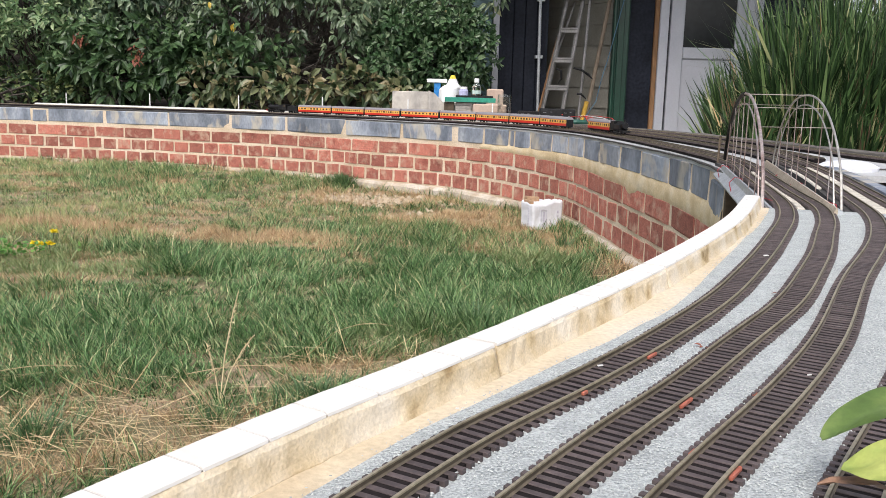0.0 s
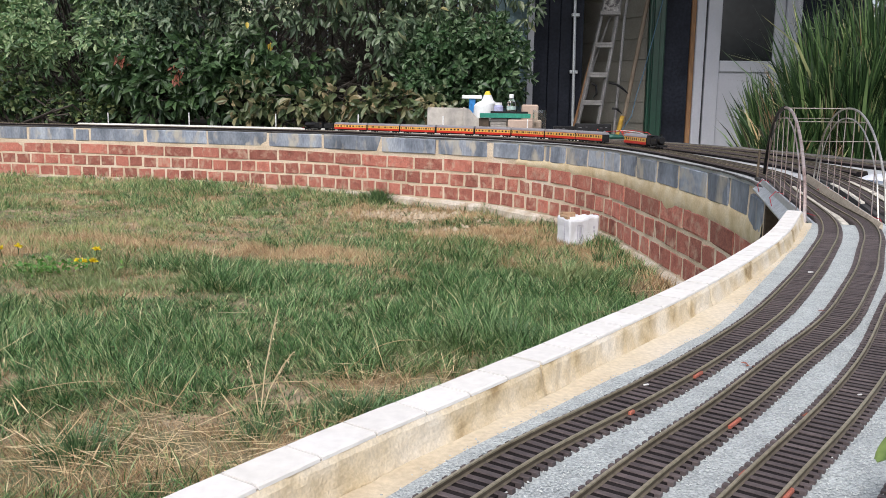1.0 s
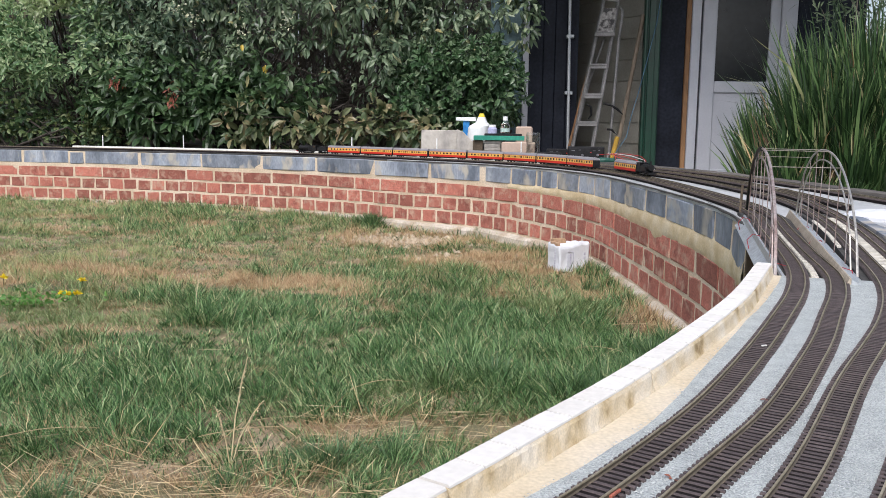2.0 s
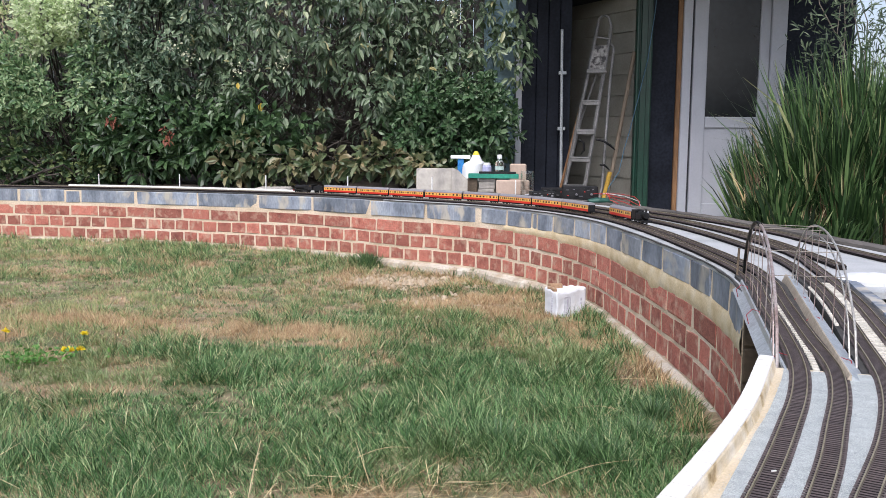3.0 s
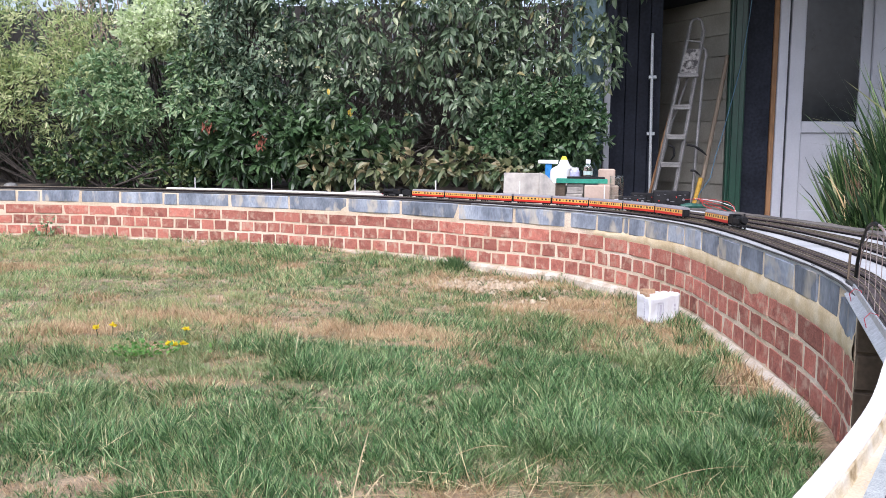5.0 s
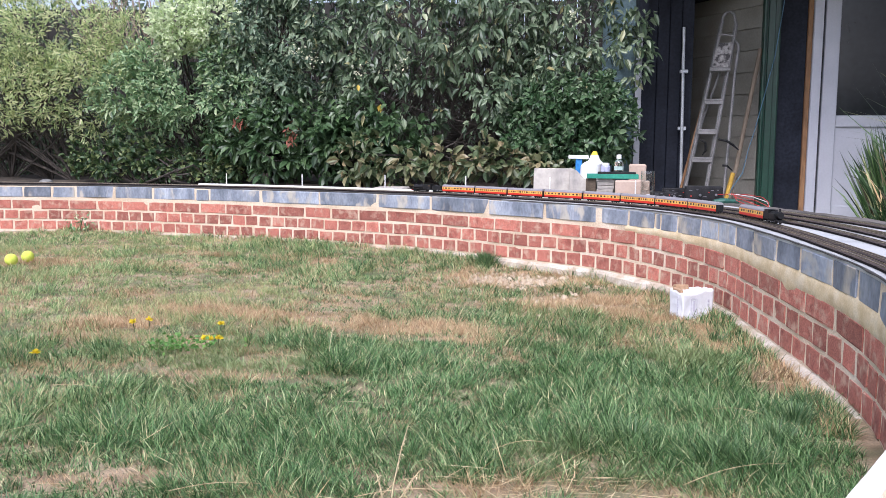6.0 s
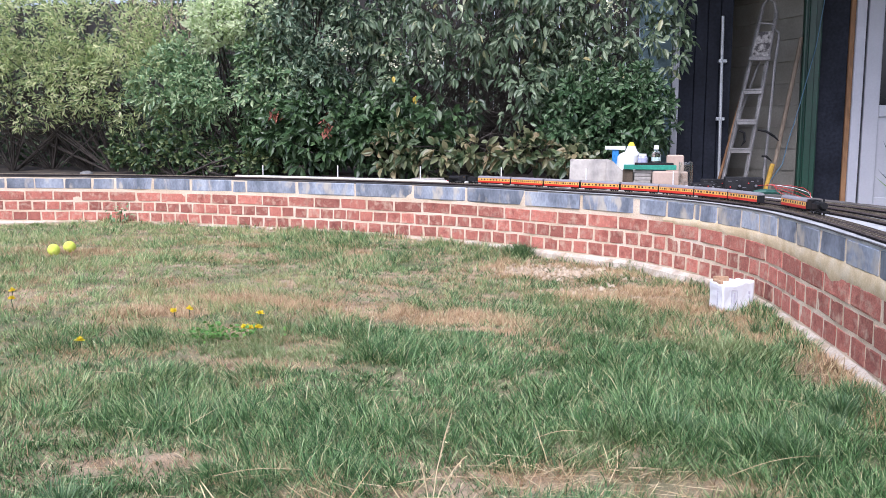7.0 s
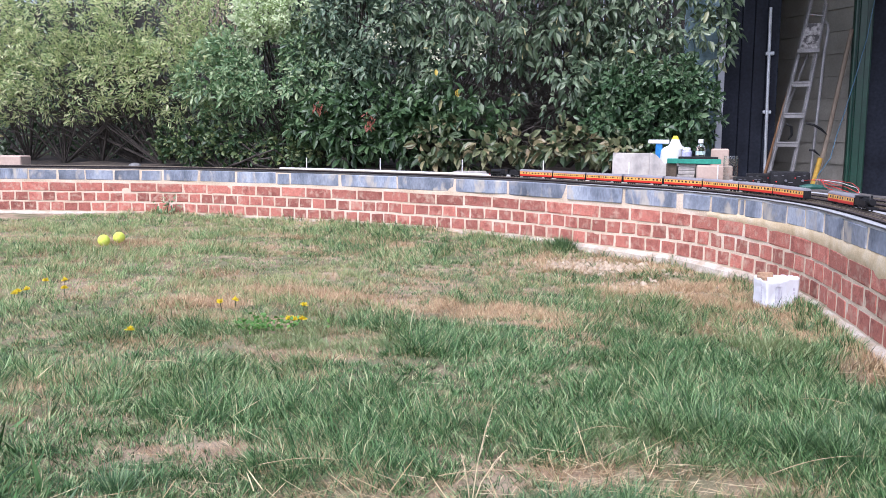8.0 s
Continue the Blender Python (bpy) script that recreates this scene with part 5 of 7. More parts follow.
ME_FLOOR = bm_mesh("underframe", box(box(boxed(-0.125, 0.125, -0.014, 0.014, 0.0085, 0.0110), -0.035, 0.03, -0.015, 0.015, 0.0045, 0.0088, 0.001), -0.06, -0.042, -0.013, 0.013, 0.005, 0.0088, 0.001), M_BLACK)
bm = boxed(-0.0215, 0.0215, -0.0135, 0.0135, 0.0055, 0.0095, 0.0008)
for sx in (-0.014, 0.014):
    for sy in (-0.0145, 0.0115):
        box(bm, sx - 0.004, sx + 0.004, sy, sy + 0.003, 0.004, 0.009, 0.0006)
ME_BOGIE = bm_mesh("bogie", bm, M_BLACK)


def wheel_mesh(r, w=0.0025):
    bm = bmesh.new()
    lathe(bm, [(r * 0.3, -w / 2), (r, -w / 2), (r, w / 2), (r * 0.8, w / 2), (r * 0.75, w * 0.2), (r * 0.3, w * 0.3)], 16, pose(0, 0, 0, 90))
    return bm_mesh("wheel", bm, M_BLACK)


ME_WHEEL = wheel_mesh(0.006)
bm = boxed(-0.0012, 0.0012, -0.0175, 0.0175, 0.0108, 0.0405, 0.0006)
box(bm, -0.0035, 0.0, -0.0085, 0.0085, 0.0110, 0.0400, 0.0008)
box(bm, -0.0040, 0.0, -0.0055, 0.0055, 0.0125, 0.0350, 0.0006)
ME_END = bm_mesh("corridor_end", bm, M_BLACK)
ME_BUFF = bm_mesh("buffer_beam", box(tube(tube(boxed(-0.002, 0.0, -0.0165, 0.0165, 0.0075, 0.0115), [(0, -0.0115, 0.0095), (-0.006, -0.0115, 0.0095)], 0.0016, 8), [(0, 0.0115, 0.0095), (-0.006, 0.0115, 0.0095)], 0.0016, 8), -0.007, 0.0, -0.002, 0.002, 0.006, 0.0085), M_BLACK)
ME_WIN = bm_mesh("window", boxed(-0.0062, 0.0062, -0.0003, 0.0003, -0.0045, 0.0045, 0.0002), M_PANE)
ME_NARROW = bm_mesh("window", boxed(-0.0026, 0.0026, -0.0003, 0.0003, -0.0045, 0.0045, 0.0002), M_PANE)
ME_VENT = bm_mesh("roof_vent", lathe(bmesh.new(), [(0.0022, 0), (0.0022, 0.0008), (0.0012, 0.0014)], 8), M_ROOF)


def coach(kind=0):
    c = thing("model_coach", ("model coach in crimson and cream with large windows", "model coach in crimson and cream with paired narrow windows")[kind], "model coach", "express coaches")
    for me in (ME_LOWER, ME_UPPER, ME_LINE):
        part(me.name.split(".")[0], me, None, c)
    rf = part("roof", ME_ROOF, None, c)
    part("underframe", ME_FLOOR, None, c)
    for sx in (-0.088, 0.088):
        b = part("bogie", ME_BOGIE, None, c, m=pose(sx, 0, 0))
        for wx in (-0.014, 0.014):
            for wy in (-0.0088, 0.0088):
                part("wheel", ME_WHEEL, None, b, m=pose(wx, wy, 0.006))
    for sx, rz in ((-CL / 2 - 0.0006, 0), (CL / 2 + 0.0006, 180)):
        e = part("corridor_end", ME_END, None, c, m=pose(sx, 0, 0, 0, 0, rz))
        part("buffer_beam", ME_BUFF, None, e)
    for sy, rz in ((-HW - 0.0001, 0), (HW + 0.0001, 180)):
        xs = np.linspace(-0.098, 0.098, 9) if kind == 0 else np.linspace(-0.1, 0.1, 13)
        for i, x in enumerate(xs):
            part("window", ME_WIN if (kind == 0 and i % 4 != 2) or (kind and i % 3 == 1) else ME_NARROW, None, c, m=pose(x, sy, 0.0305, 0, 0, rz))
        for x in (-0.119, 0.119):
            part("window", ME_NARROW, None, c, m=pose(x, sy, 0.0305, 0, 0, rz))
    for i in range(7):
        part("roof_vent", ME_VENT, None, rf, m=pose(-0.105 + i * 0.035, 0.004 * (-1) ** i, 0.0515))
    return c


def locomotive():
    """Black tender engine; front towards -x, its coupling at the rear."""
    e = thing("model_locomotive", "black model steam locomotive with tender", "model locomotive")
    bm = lathe(bmesh.new(), [(0.0125, 0), (0.0135, 0.002), (0.0135, 0.030), (0.0130, 0.031), (0.0145, 0.085), (0.0145, 0.098)], 22, pose(-0.080, 0, 0.033, 0, 90))
    part("boiler", bm_mesh("boiler", bm, M_BLACK, False), None, e)
    part("chimney", lathe(bmesh.new(), [(0.0045, 0), (0.0038, 0.004), (0.0038, 0.0065), (0.0045, 0.0085)], 14, pose(-0.066, 0, 0.0455)), M_BLACK, e)
    part("dome", lathe(bmesh.new(), [(0.0060, 0), (0.0056, 0.003), (0.0035, 0.0055), (0.0005, 0.0062)], 14, pose(-0.020, 0, 0.0460)), M_BLACK, e)
    part("firebox", boxed(-0.002, 0.034, -0.0155, 0.0155, 0.016, 0.0475, 0.004), M_BLACK, e)
    cab = boxed(0.034, 0.060, -0.0180, 0.0180, 0.014, 0.0485, 0.001)
    box(cab, 0.032, 0.066, -0.0185, 0.0185, 0.0486, 0.0510, 0.001)
    part("cab", cab, M_BLACK, e)
    for sy in (-0.0183, 0.0183):
        part("cab_window", boxed(0.042, 0.054, sy - 0.0003, sy + 0.0003, 0.036, 0.046), M_PANE, e)
    part("running_plate", boxed(-0.088, 0.062, -0.0175, 0.0175, 0.0165, 0.0180, 0.0004), M_BLACK, e)
    part("buffer_beam", tube(tube(boxed(-0.090, -0.0875, -0.0165, 0.0165, 0.008, 0.0165, 0.0004), [(-0.09, -0.0115, 0.012), (-0.096, -0.0115, 0.012)], 0.0018, 8), [(-0.09, 0.0115, 0.012), (-0.096, 0.0115, 0.012)], 0.0018, 8), M_CRIMSON, e, "red buffer beam")
    drv, pony = wheel_mesh(0.0120), wheel_mesh(0.0062)
    for sy in (-0.0088, 0.0088):
        for x in (-0.030, -0.005, 0.020):
            part("driving_wheel", drv, None, e, m=pose(x, sy, 0.012))
        for x in (-0.075, -0.056):
            part("front_wheel", pony, None, e, m=pose(x, sy, 0.0062))
        part("coupling_rod", boxed(-0.032, 0.022, sy * 1.28 - 0.0006, sy * 1.28 + 0.0006, 0.008, 0.0100), M_ALU, e, "bright coupling rod")
        part("cylinder", tube(bmesh.new(), [(-0.076, sy * 1.55, 0.0135), (-0.056, sy * 1.55, 0.0135)], 0.0048, 12), M_BLACK, e)
    td = boxed(0.072, 0.142, -0.0175, 0.0175, 0.013, 0.040, 0.0012)
    box(td, 0.074, 0.140, -0.013, 0.013, 0.040, 0.0425, 0.002)
    tender = part("tender", td, M_BLACK, e, "black tender with heaped coal")
    part("coal", bm_mesh("coal", lathe(bmesh.new(), [(0.014, 0), (0.012, 0.003), (0.006, 0.005), (0.001, 0.0055)], 9, pose(0.1, 0, 0.0425)), M_BLACK), None, tender)
    for sy in (-0.0088, 0.0088):
        for x in (0.082, 0.107, 0.132):
            part("tender_wheel", wheel_mesh(0.0075) if x == 0.082 else pony, None, tender, m=pose(x, sy, 0.0075 if x == 0.082 else 0.0062))
    return e


def tank_engine():
    e = thing("model_tank_engine", "small black model tank engine", "model locomotive")
    part("tank", boxed(-0.030, 0.014, -0.0165, 0.0165, 0.016, 0.036, 0.0015), M_BLACK, e)
    part("boiler", lathe(bmesh.new(), [(0.011, 0), (0.012, 0.002), (0.012, 0.060)], 18, pose(-0.050, 0, 0.032, 0, 90)), M_BLACK, e)
    part("chimney", lathe(bmesh.new(), [(0.0042, 0), (0.0034, 0.004), (0.0034, 0.010), (0.0044, 0.012)], 12, pose(-0.041, 0, 0.0425)), M_BLACK, e)
    part("dome", lathe(bmesh.new(), [(0.0050, 0), (0.0046, 0.004), (0.001, 0.006)], 12, pose(-0.015, 0, 0.043)), M_BLACK, e)
    cab = boxed(0.014, 0.046, -0.0170, 0.0170, 0.014, 0.044, 0.001)
    box(cab, 0.011, 0.049, -0.0175, 0.0175, 0.0445, 0.047, 0.001)
    part("cab", cab, M_BLACK, e)
    part("running_plate", boxed(-0.054, 0.050, -0.0172, 0.0172, 0.0135, 0.0150, 0.0004), M_BLACK, e)
    for x, s in ((-0.0555, -1), (0.0505, 1)):
        part("buffer_beam", tube(tube(boxed(x - 0.001, x + 0.001, -0.0165, 0.0165, 0.008, 0.0150), [(x, -0.0115, 0.0115), (x + s * 0.006, -0.0115, 0.0115)], 0.0018, 8), [(x, 0.0115, 0.0115), (x + s * 0.006, 0.0115, 0.0115)], 0.0018, 8), M_BLACK, e)
    for sy in (-0.0088, 0.0088):
        for x in (-0.028, -0.002, 0.024):
            part("driving_wheel", wheel_mesh(0.0100), None, e, m=pose(x, sy, 0.010))
        part("coupling_rod", boxed(-0.030, 0.026, sy * 1.28 - 0.0006, sy * 1.28 + 0.0006, 0.007, 0.009), M_ALU, e)
    return e


BIG = 1.15  # coach size on the plan
UP = Matrix.Diagonal((BIG, BIG, BIG, 1))
s = 9.81 - 0.131 * BIG
first, second = coach(0), coach(1)
for i in range(8):
    x, y, a = spot(T1, s)
    m = pose(x, y, RAIL, 0, 0, math.degrees(a))
    if i == 0:
        first.matrix_basis = m @ UP
    elif i == 2:
        second.matrix_basis = m @ UP
    else:
        copy_thing(second if i in (5, 6) else first, m)
    s -= 0.271 * BIG
s = s + (0.131 - 0.147) * BIG
x, y, a = spot(T1, s)
locomotive().matrix_basis = pose(x, y, RAIL, 0, 0, math.degrees(a)) @ UP
TANK_S = 1.325 - 0.085 * BIG
x, y, a = spot(T2, TANK_S)
tank_engine().matrix_basis = pose(x, y, RAIL, 0, 0, math.degrees(a) + 180) @ UP @ Matrix.Diagonal((1.45, 1.05, 1.08, 1))
x, y, a = spot(T2, TANK_S - (0.084 + 0.135) * BIG)
copy_thing(first, pose(x, y, RAIL, 0, 0, math.degrees(a)))

# ---- loose things on and behind the wall ----
M_BOTTLE = surf("white_bottle_plastic", [(0.70, 0.72, 0.72), (0.78, 0.79, 0.78)], 6, 60, 0.35, 0, 0.0, spread=0.04)
M_YCAP = surf("yellow_cap", [(0.62, 0.50, 0.04), (0.68, 0.56, 0.06)], 9)
M_BLUELAB = surf("blue_label", [(0.02, 0.16, 0.42), (0.03, 0.22, 0.5)], 9)
M_LILAC = surf("lilac_label", [(0.35, 0.36, 0.55), (0.45, 0.46, 0.62)], 9)
M_TRAY = surf("green_plastic", [(0.012, 0.18, 0.125), (0.025, 0.25, 0.17)], 7, 60, 0.4, 0, 0.05)
M_SLAB = smeared(surf("stained_slab", [(0.33, 0.305, 0.27), (0.42, 0.39, 0.345), (0.47, 0.44, 0.395)], 4, 60, 0.92, 0, 0.15, 0.002, spread=0.08), (0.13, 0.125, 0.125), 5.5, 0.45, 0.66, 0.85)
M_PINKBLOCK = surf("pinkish_block", [(0.42, 0.315, 0.25), (0.48, 0.37, 0.30)], 4, 60, 0.9, 0, 0.1, 0.002, spread=0.06)
M_CARD = surf("cardboard", [(0.30, 0.19, 0.11), (0.38, 0.25, 0.15)], 8, 80, 0.85, 0, 0.2, 0.001)
M_GLASS = glassy("clear_glass", (0.95, 0.98, 0.97))
M_PLANK = surf("white_plank_paint", [(0.62, 0.61, 0.56), (0.74, 0.73, 0.69)], 5, 90, 0.6, 0, 0.2, 0.001, spread=0.08)
M_BAG = surf("white_sack_plastic", [(0.60, 0.62, 0.66), (0.70, 0.71, 0.74)], 8, 50, 0.45, 0, 0.3, 0.004, spread=0.05)
M_BALL = surf("tennis_felt", [(0.50, 0.60, 0.06), (0.62, 0.70, 0.12)], 30, 260, 0.95, 0, 0.5, 0.002)
M_PETAL = leafy("dandelion_petal", [(0.78, 0.60, 0.01), (0.82, 0.68, 0.03)], 0.6, 0.3)
M_INK = surf("grey_print", [(0.44, 0.43, 0.52), (0.54, 0.53, 0.60)], 9, 60, 0.6)
M_GREYKNOB = surf("grey_knob", [(0.10, 0.10, 0.11), (0.18, 0.18, 0.19)], 9, 60, 0.4)
M_PALEGREEN = surf("pale_green_label", [(0.35, 0.46, 0.42), (0.42, 0.54, 0.5)], 9)
M_PIN = surf("white_rod", [(0.66, 0.66, 0.64), (0.74, 0.74, 0.72)], 9, 60, 0.4)

plank_line = cut(FACE, lambda x, y: -3.35 < x < 0.42 and y > 4.9)
plank = thing("white_plank", "long white-painted plank lying along the wall top behind the track", "plank")
part("board", sweep("board", plank_line, [(0.118, 0.4125), (0.200, 0.4125), (0.200, 0.430), (0.118, 0.426)], M_PLANK, 0.001), None, plank)
part("lip", sweep("lip", plank_line, [(0.120, 0.4275), (0.150, 0.4290), (0.150, 0.4400), (0.122, 0.4385)], M_PLANK, 0.001), None, plank, "raised white lip of the plank")
tail = spline([(0.30, 5.36), (0.44, 5.20), (0.56, 5.02), (0.62, 4.88)], 0.02)
solid("white_offcut", sweep("white_offcut", tail, [(-0.02, DECK + 0.001), (0.03, DECK + 0.001), (0.024, DECK + 0.016), (-0.014, DECK + 0.012)], M_PLANK, 0.003), None, "tapering white offcut at the end of the plank", "offcut")

for i, (x, y, zt) in enumerate(((-3.09, 6.97, 0.525), (-2.37, 6.83, 0.535), (-1.62, 6.62, 0.540), (-0.93, 6.27, 0.548), (-0.325, 6.46, 0.545), (0.298, 6.42, 0.530))):
    zb = 0.385 if i < 4 else 0.36
    solid("marker_rod", lathe(bmesh.new(), [(0.0045, zb), (0.0045, zt - 0.004), (0.003, zt)], 8, pose(x, y, 0)), M_PIN, "thin white plastic rod standing behind the wall", "rod", "marker rods")

solid("concrete_slab", boxed(-0.14, 0.14, -0.025, 0.025, 0, 0.215, 0.006), M_SLAB, "upright stained grey concrete slab behind the track", "slab", m=pose(-0.318, 6.66, 0.39, -7, 0, -3))
bm = bmesh.new()
pr = [(0, 0), (0.165, 0), (0.165, 0.085), (0.05, 0.205), (0, 0.225)]
fr = [bm.verts.new((x, 0, z)) for x, z in pr]
bk = [bm.verts.new((x, 0.04, z)) for x, z in pr]
bm.faces.new(fr[::-1])
bm.faces.new(bk)
for i in range(5):
    bm.faces.new((fr[i], fr[(i + 1) % 5], bk[(i + 1) % 5], bk[i]))
bmesh.ops.bevel(bm, geom=bm.edges[:], offset=0.004, segments=1, affect="EDGES")
solid("broken_slab", bm, M_SLAB, "broken grey slab with a sloping edge", "slab", m=pose(-0.182, 6.57, 0.39, -5, 0, 2))

bottle = thing("cleaner_bottle", "large white plastic bottle with a yellow cone cap", "bottle", m=pose(0.0, 6.80, 0.52))
body = lathe(bmesh.new(), [(0.074, 0), (0.082, 0.008), (0.083, 0.105), (0.079, 0.122), (0.064, 0.136), (0.050, 0.142), (0.040, 0.160), (0.031, 0.182), (0.030, 0.188)], 28)
for v in body.verts:
    v.co.x -= 0.030 * max(0.0, 1 - max(0.0, v.co.z - 0.09) / 0.05)
part("body", body, M_BOTTLE, bottle)
part("cap", lathe(bmesh.new(), [(0.0255, 0.188), (0.026, 0.191), (0.022, 0.200), (0.017, 0.212), (0.014, 0.216), (0.002, 0.217)], 20), M_YCAP, bottle, "yellow cone-shaped cap")
solid("bottle_plinth", boxed(-0.12, 0.16, 6.70, 6.92, 0.37, 0.52, 0.01), M_SLAB, "rough concrete block under the bottles", "block")
carton = thing("white_carton", "white carton with a blue side leaning behind the bottle", "carton", m=pose(-0.145, 6.86, 0.50))
part("body", boxed(0.0, 0.05, -0.04, 0.04, 0, 0.175, 0.004), M_BLUELAB, carton, "blue printed side")
part("lid", boxed(-0.055, 0.10, -0.05, 0.05, 0.176, 0.205, 0.004), M_BOTTLE, carton, "white overhanging lid")
M_ORANGEPRINT = surf("orange_print", [(0.55, 0.24, 0.08), (0.60, 0.30, 0.12)], 9)
jar = thing("small_jar", "small jar with a lilac label", "jar", m=pose(0.085, 6.70, 0.55))
part("body", lathe(bmesh.new(), [(0.032, 0), (0.036, 0.005), (0.036, 0.068), (0.027, 0.082)], 18), M_LILAC, jar)
part("lid", lathe(bmesh.new(), [(0.028, 0.082), (0.028, 0.098), (0.025, 0.10)], 18), M_BOTTLE, jar)
part("print_band", lathe(bmesh.new(), [(0.0366, 0.022), (0.0366, 0.034)], 18), M_ORANGEPRINT, jar, "orange printed band")
flask = thing("clear_bottle", "clear plastic bottle with a white cap", "bottle", m=pose(0.182, 6.66, 0.585))
part("body", lathe(bmesh.new(), [(0.031, 0), (0.035, 0.005), (0.035, 0.062), (0.026, 0.080), (0.015, 0.090), (0.015, 0.100)], 20), M_GLASS, flask)
part("cap", lathe(bmesh.new(), [(0.0185, 0.098), (0.0185, 0.124), (0.016, 0.128)], 16), M_BOTTLE, flask)
part("label", lathe(bmesh.new(), [(0.0356, 0.012), (0.0356, 0.040)], 20), M_PALEGREEN, flask, "pale green label")
tray = thing("green_tray", "green plastic tray resting on blocks", "tray", m=pose(0.135, 6.60, 0.545))
part("base", boxed(-0.185, 0.185, -0.06, 0.06, 0.0, 0.012, 0.003), M_TRAY, tray)
for y0 in (-0.066, 0.060):
    part("rim", boxed(-0.19, 0.19, y0, y0 + 0.006, -0.010, 0.024, 0.002), M_TRAY, tray)
part("dark_inset", boxed(-0.11, 0.17, -0.055, 0.05, 0.0125, 0.040, 0.003), M_BLACK, tray, "dark thing lying in the tray")
solid("support_block", boxed(-0.060, 0.015, 6.56, 6.66, 0.36, 0.533, 0.004), M_DARKEND, "dark timber block under the tray", "block")
random.seed(31)
for i in range(6):
    solid("tile", boxed(-0.062, 0.062, -0.05, 0.05, 0, 0.0262, 0.004), M_SLAB, "pale square tile in a stack under the tray", "tile", "stacked tiles", m=pose(0.090 + random.uniform(-0.008, 0.008), 6.61, 0.375 + i * 0.0264, 0, 0, random.uniform(-5, 5)))
solid("terracotta_block", boxed(0.155, 0.405, 6.47, 6.58, 0.385, 0.525, 0.008), M_PINKBLOCK, "pinkish concrete block beside the tray", "block")
solid("tan_block", boxed(0.27, 0.40, 6.90, 6.99, 0.40, 0.64, 0.01), M_PINKBLOCK, "tall tan block behind the bottles", "block")
gj = thing("glass_jar", "empty clear glass jar with reddish dregs", "jar", m=pose(0.385, 6.43, DECK + 0.001))
part("wall", lathe(bmesh.new(), [(0.046, 0), (0.05, 0.008), (0.05, 0.165), (0.047, 0.185), (0.045, 0.185), (0.0475, 0.165), (0.0475, 0.010), (0.04, 0.008)], 24), M_GLASS, gj)
part("dregs", lathe(bmesh.new(), [(0.040, 0.011), (0.044, 0.012), (0.044, 0.040), (0.03, 0.042)], 20), M_PINKBLOCK, gj, "reddish dregs in the jar")


def controller(x, y, rz, w, d, h, label):
    c = thing("train_controller", label, "controller", "controllers", m=pose(x, y, DECK + 0.001, 0, 0, rz))
    part("case", boxed(-w / 2, w / 2, -d / 2, d / 2, 0, h, 0.006), M_BLACK, c)
    part("panel", boxed(-w / 2 + 0.012, w / 2 - 0.012, -d / 2 - 0.002, -d / 2 + 0.001, 0.012, h - 0.012, 0.001), M_BLACK, c)
    for kx, kz, r, mat in ((-0.34, 0.35, 0.0045, M_CRIMSON), (-0.10, 0.42, 0.0085, M_GREYKNOB), (0.13, 0.62, 0.0040, M_CRIMSON), (0.32, 0.45, 0.0085, M_GREYKNOB)):
        part("knob", lathe(bmesh.new(), [(r, 0), (r, r), (r * 0.75, r * 1.5)], 14, pose(kx * w, -d / 2 - 0.002, h * kz, 90)), mat, c)
    for kx, kz, bw in ((-0.36, 0.72, 0.022), (-0.18, 0.76, 0.014), (0.02, 0.30, 0.026), (0.22, 0.72, 0.018), (0.36, 0.76, 0.012)):
        part("legend", boxed(kx * w - bw / 2, kx * w + bw / 2, -d / 2 - 0.0032, -d / 2 - 0.002, h * kz, h * kz + 0.0035, 0.0003), M_GREYKNOB, c, "pale printed legend")
    return c


controller(0.72, 5.95, -4, 0.24, 0.15, 0.098, "black train controller box with knobs")
controller(0.47, 6.02, 8, 0.17, 0.12, 0.055, "low black power unit beside the controller")
controller(0.58, 6.16, -2, 0.22, 0.08, 0.075, "black transformer behind the controller")
solid("black_tray", boxed(-0.09, 0.09, -0.05, 0.05, 0, 0.03, 0.006), M_BLACK, "flat black plastic tray beside the power unit", "tray", m=pose(0.36, 5.98, DECK + 0.001, 0, 0, 14))
solid("white_rag", lathe(bmesh.new(), [(0.07, 0), (0.066, 0.014), (0.045, 0.028), (0.01, 0.034)], 11, pose(0.40, 6.12, DECK)), M_BAG, "crumpled white rag by the controllers", "rag")
rng = np.random.RandomState(8)
for i in range(5):
    a = np.array([0.80 + 0.02 * i, 5.84, 0.46])
    b = np.array([0.93 + 0.02 * i, 5.36 - 0.05 * i, DECK + 0.005])
    mid = [(a * (1 - f) + b * f + np.array([0.05 * math.sin(6 * f + i), 0.03 * math.cos(5 * f + i), 0.035 * math.sin(math.pi * f)])) for f in (0.0, 0.2, 0.4, 0.6, 0.8, 1.0)]
    solid("red_lead", tube(bmesh.new(), mid, 0.0019, 6), M_REDWIRE if i != 3 else M_PIN, "loose red wire lead trailing from the controller" if i != 3 else "loose white wire lead trailing from the controller", "wire", "loose leads")
M_DARKGREEN = surf("dark_green_grip", [(0.010, 0.060, 0.045), (0.018, 0.085, 0.062)], 9, 60, 0.5)
pl = thing("pliers", "pliers with thick dark green handles lying on the deck", "pliers", m=pose(0.73, 5.52, DECK + 0.004, 0, 0, 12))
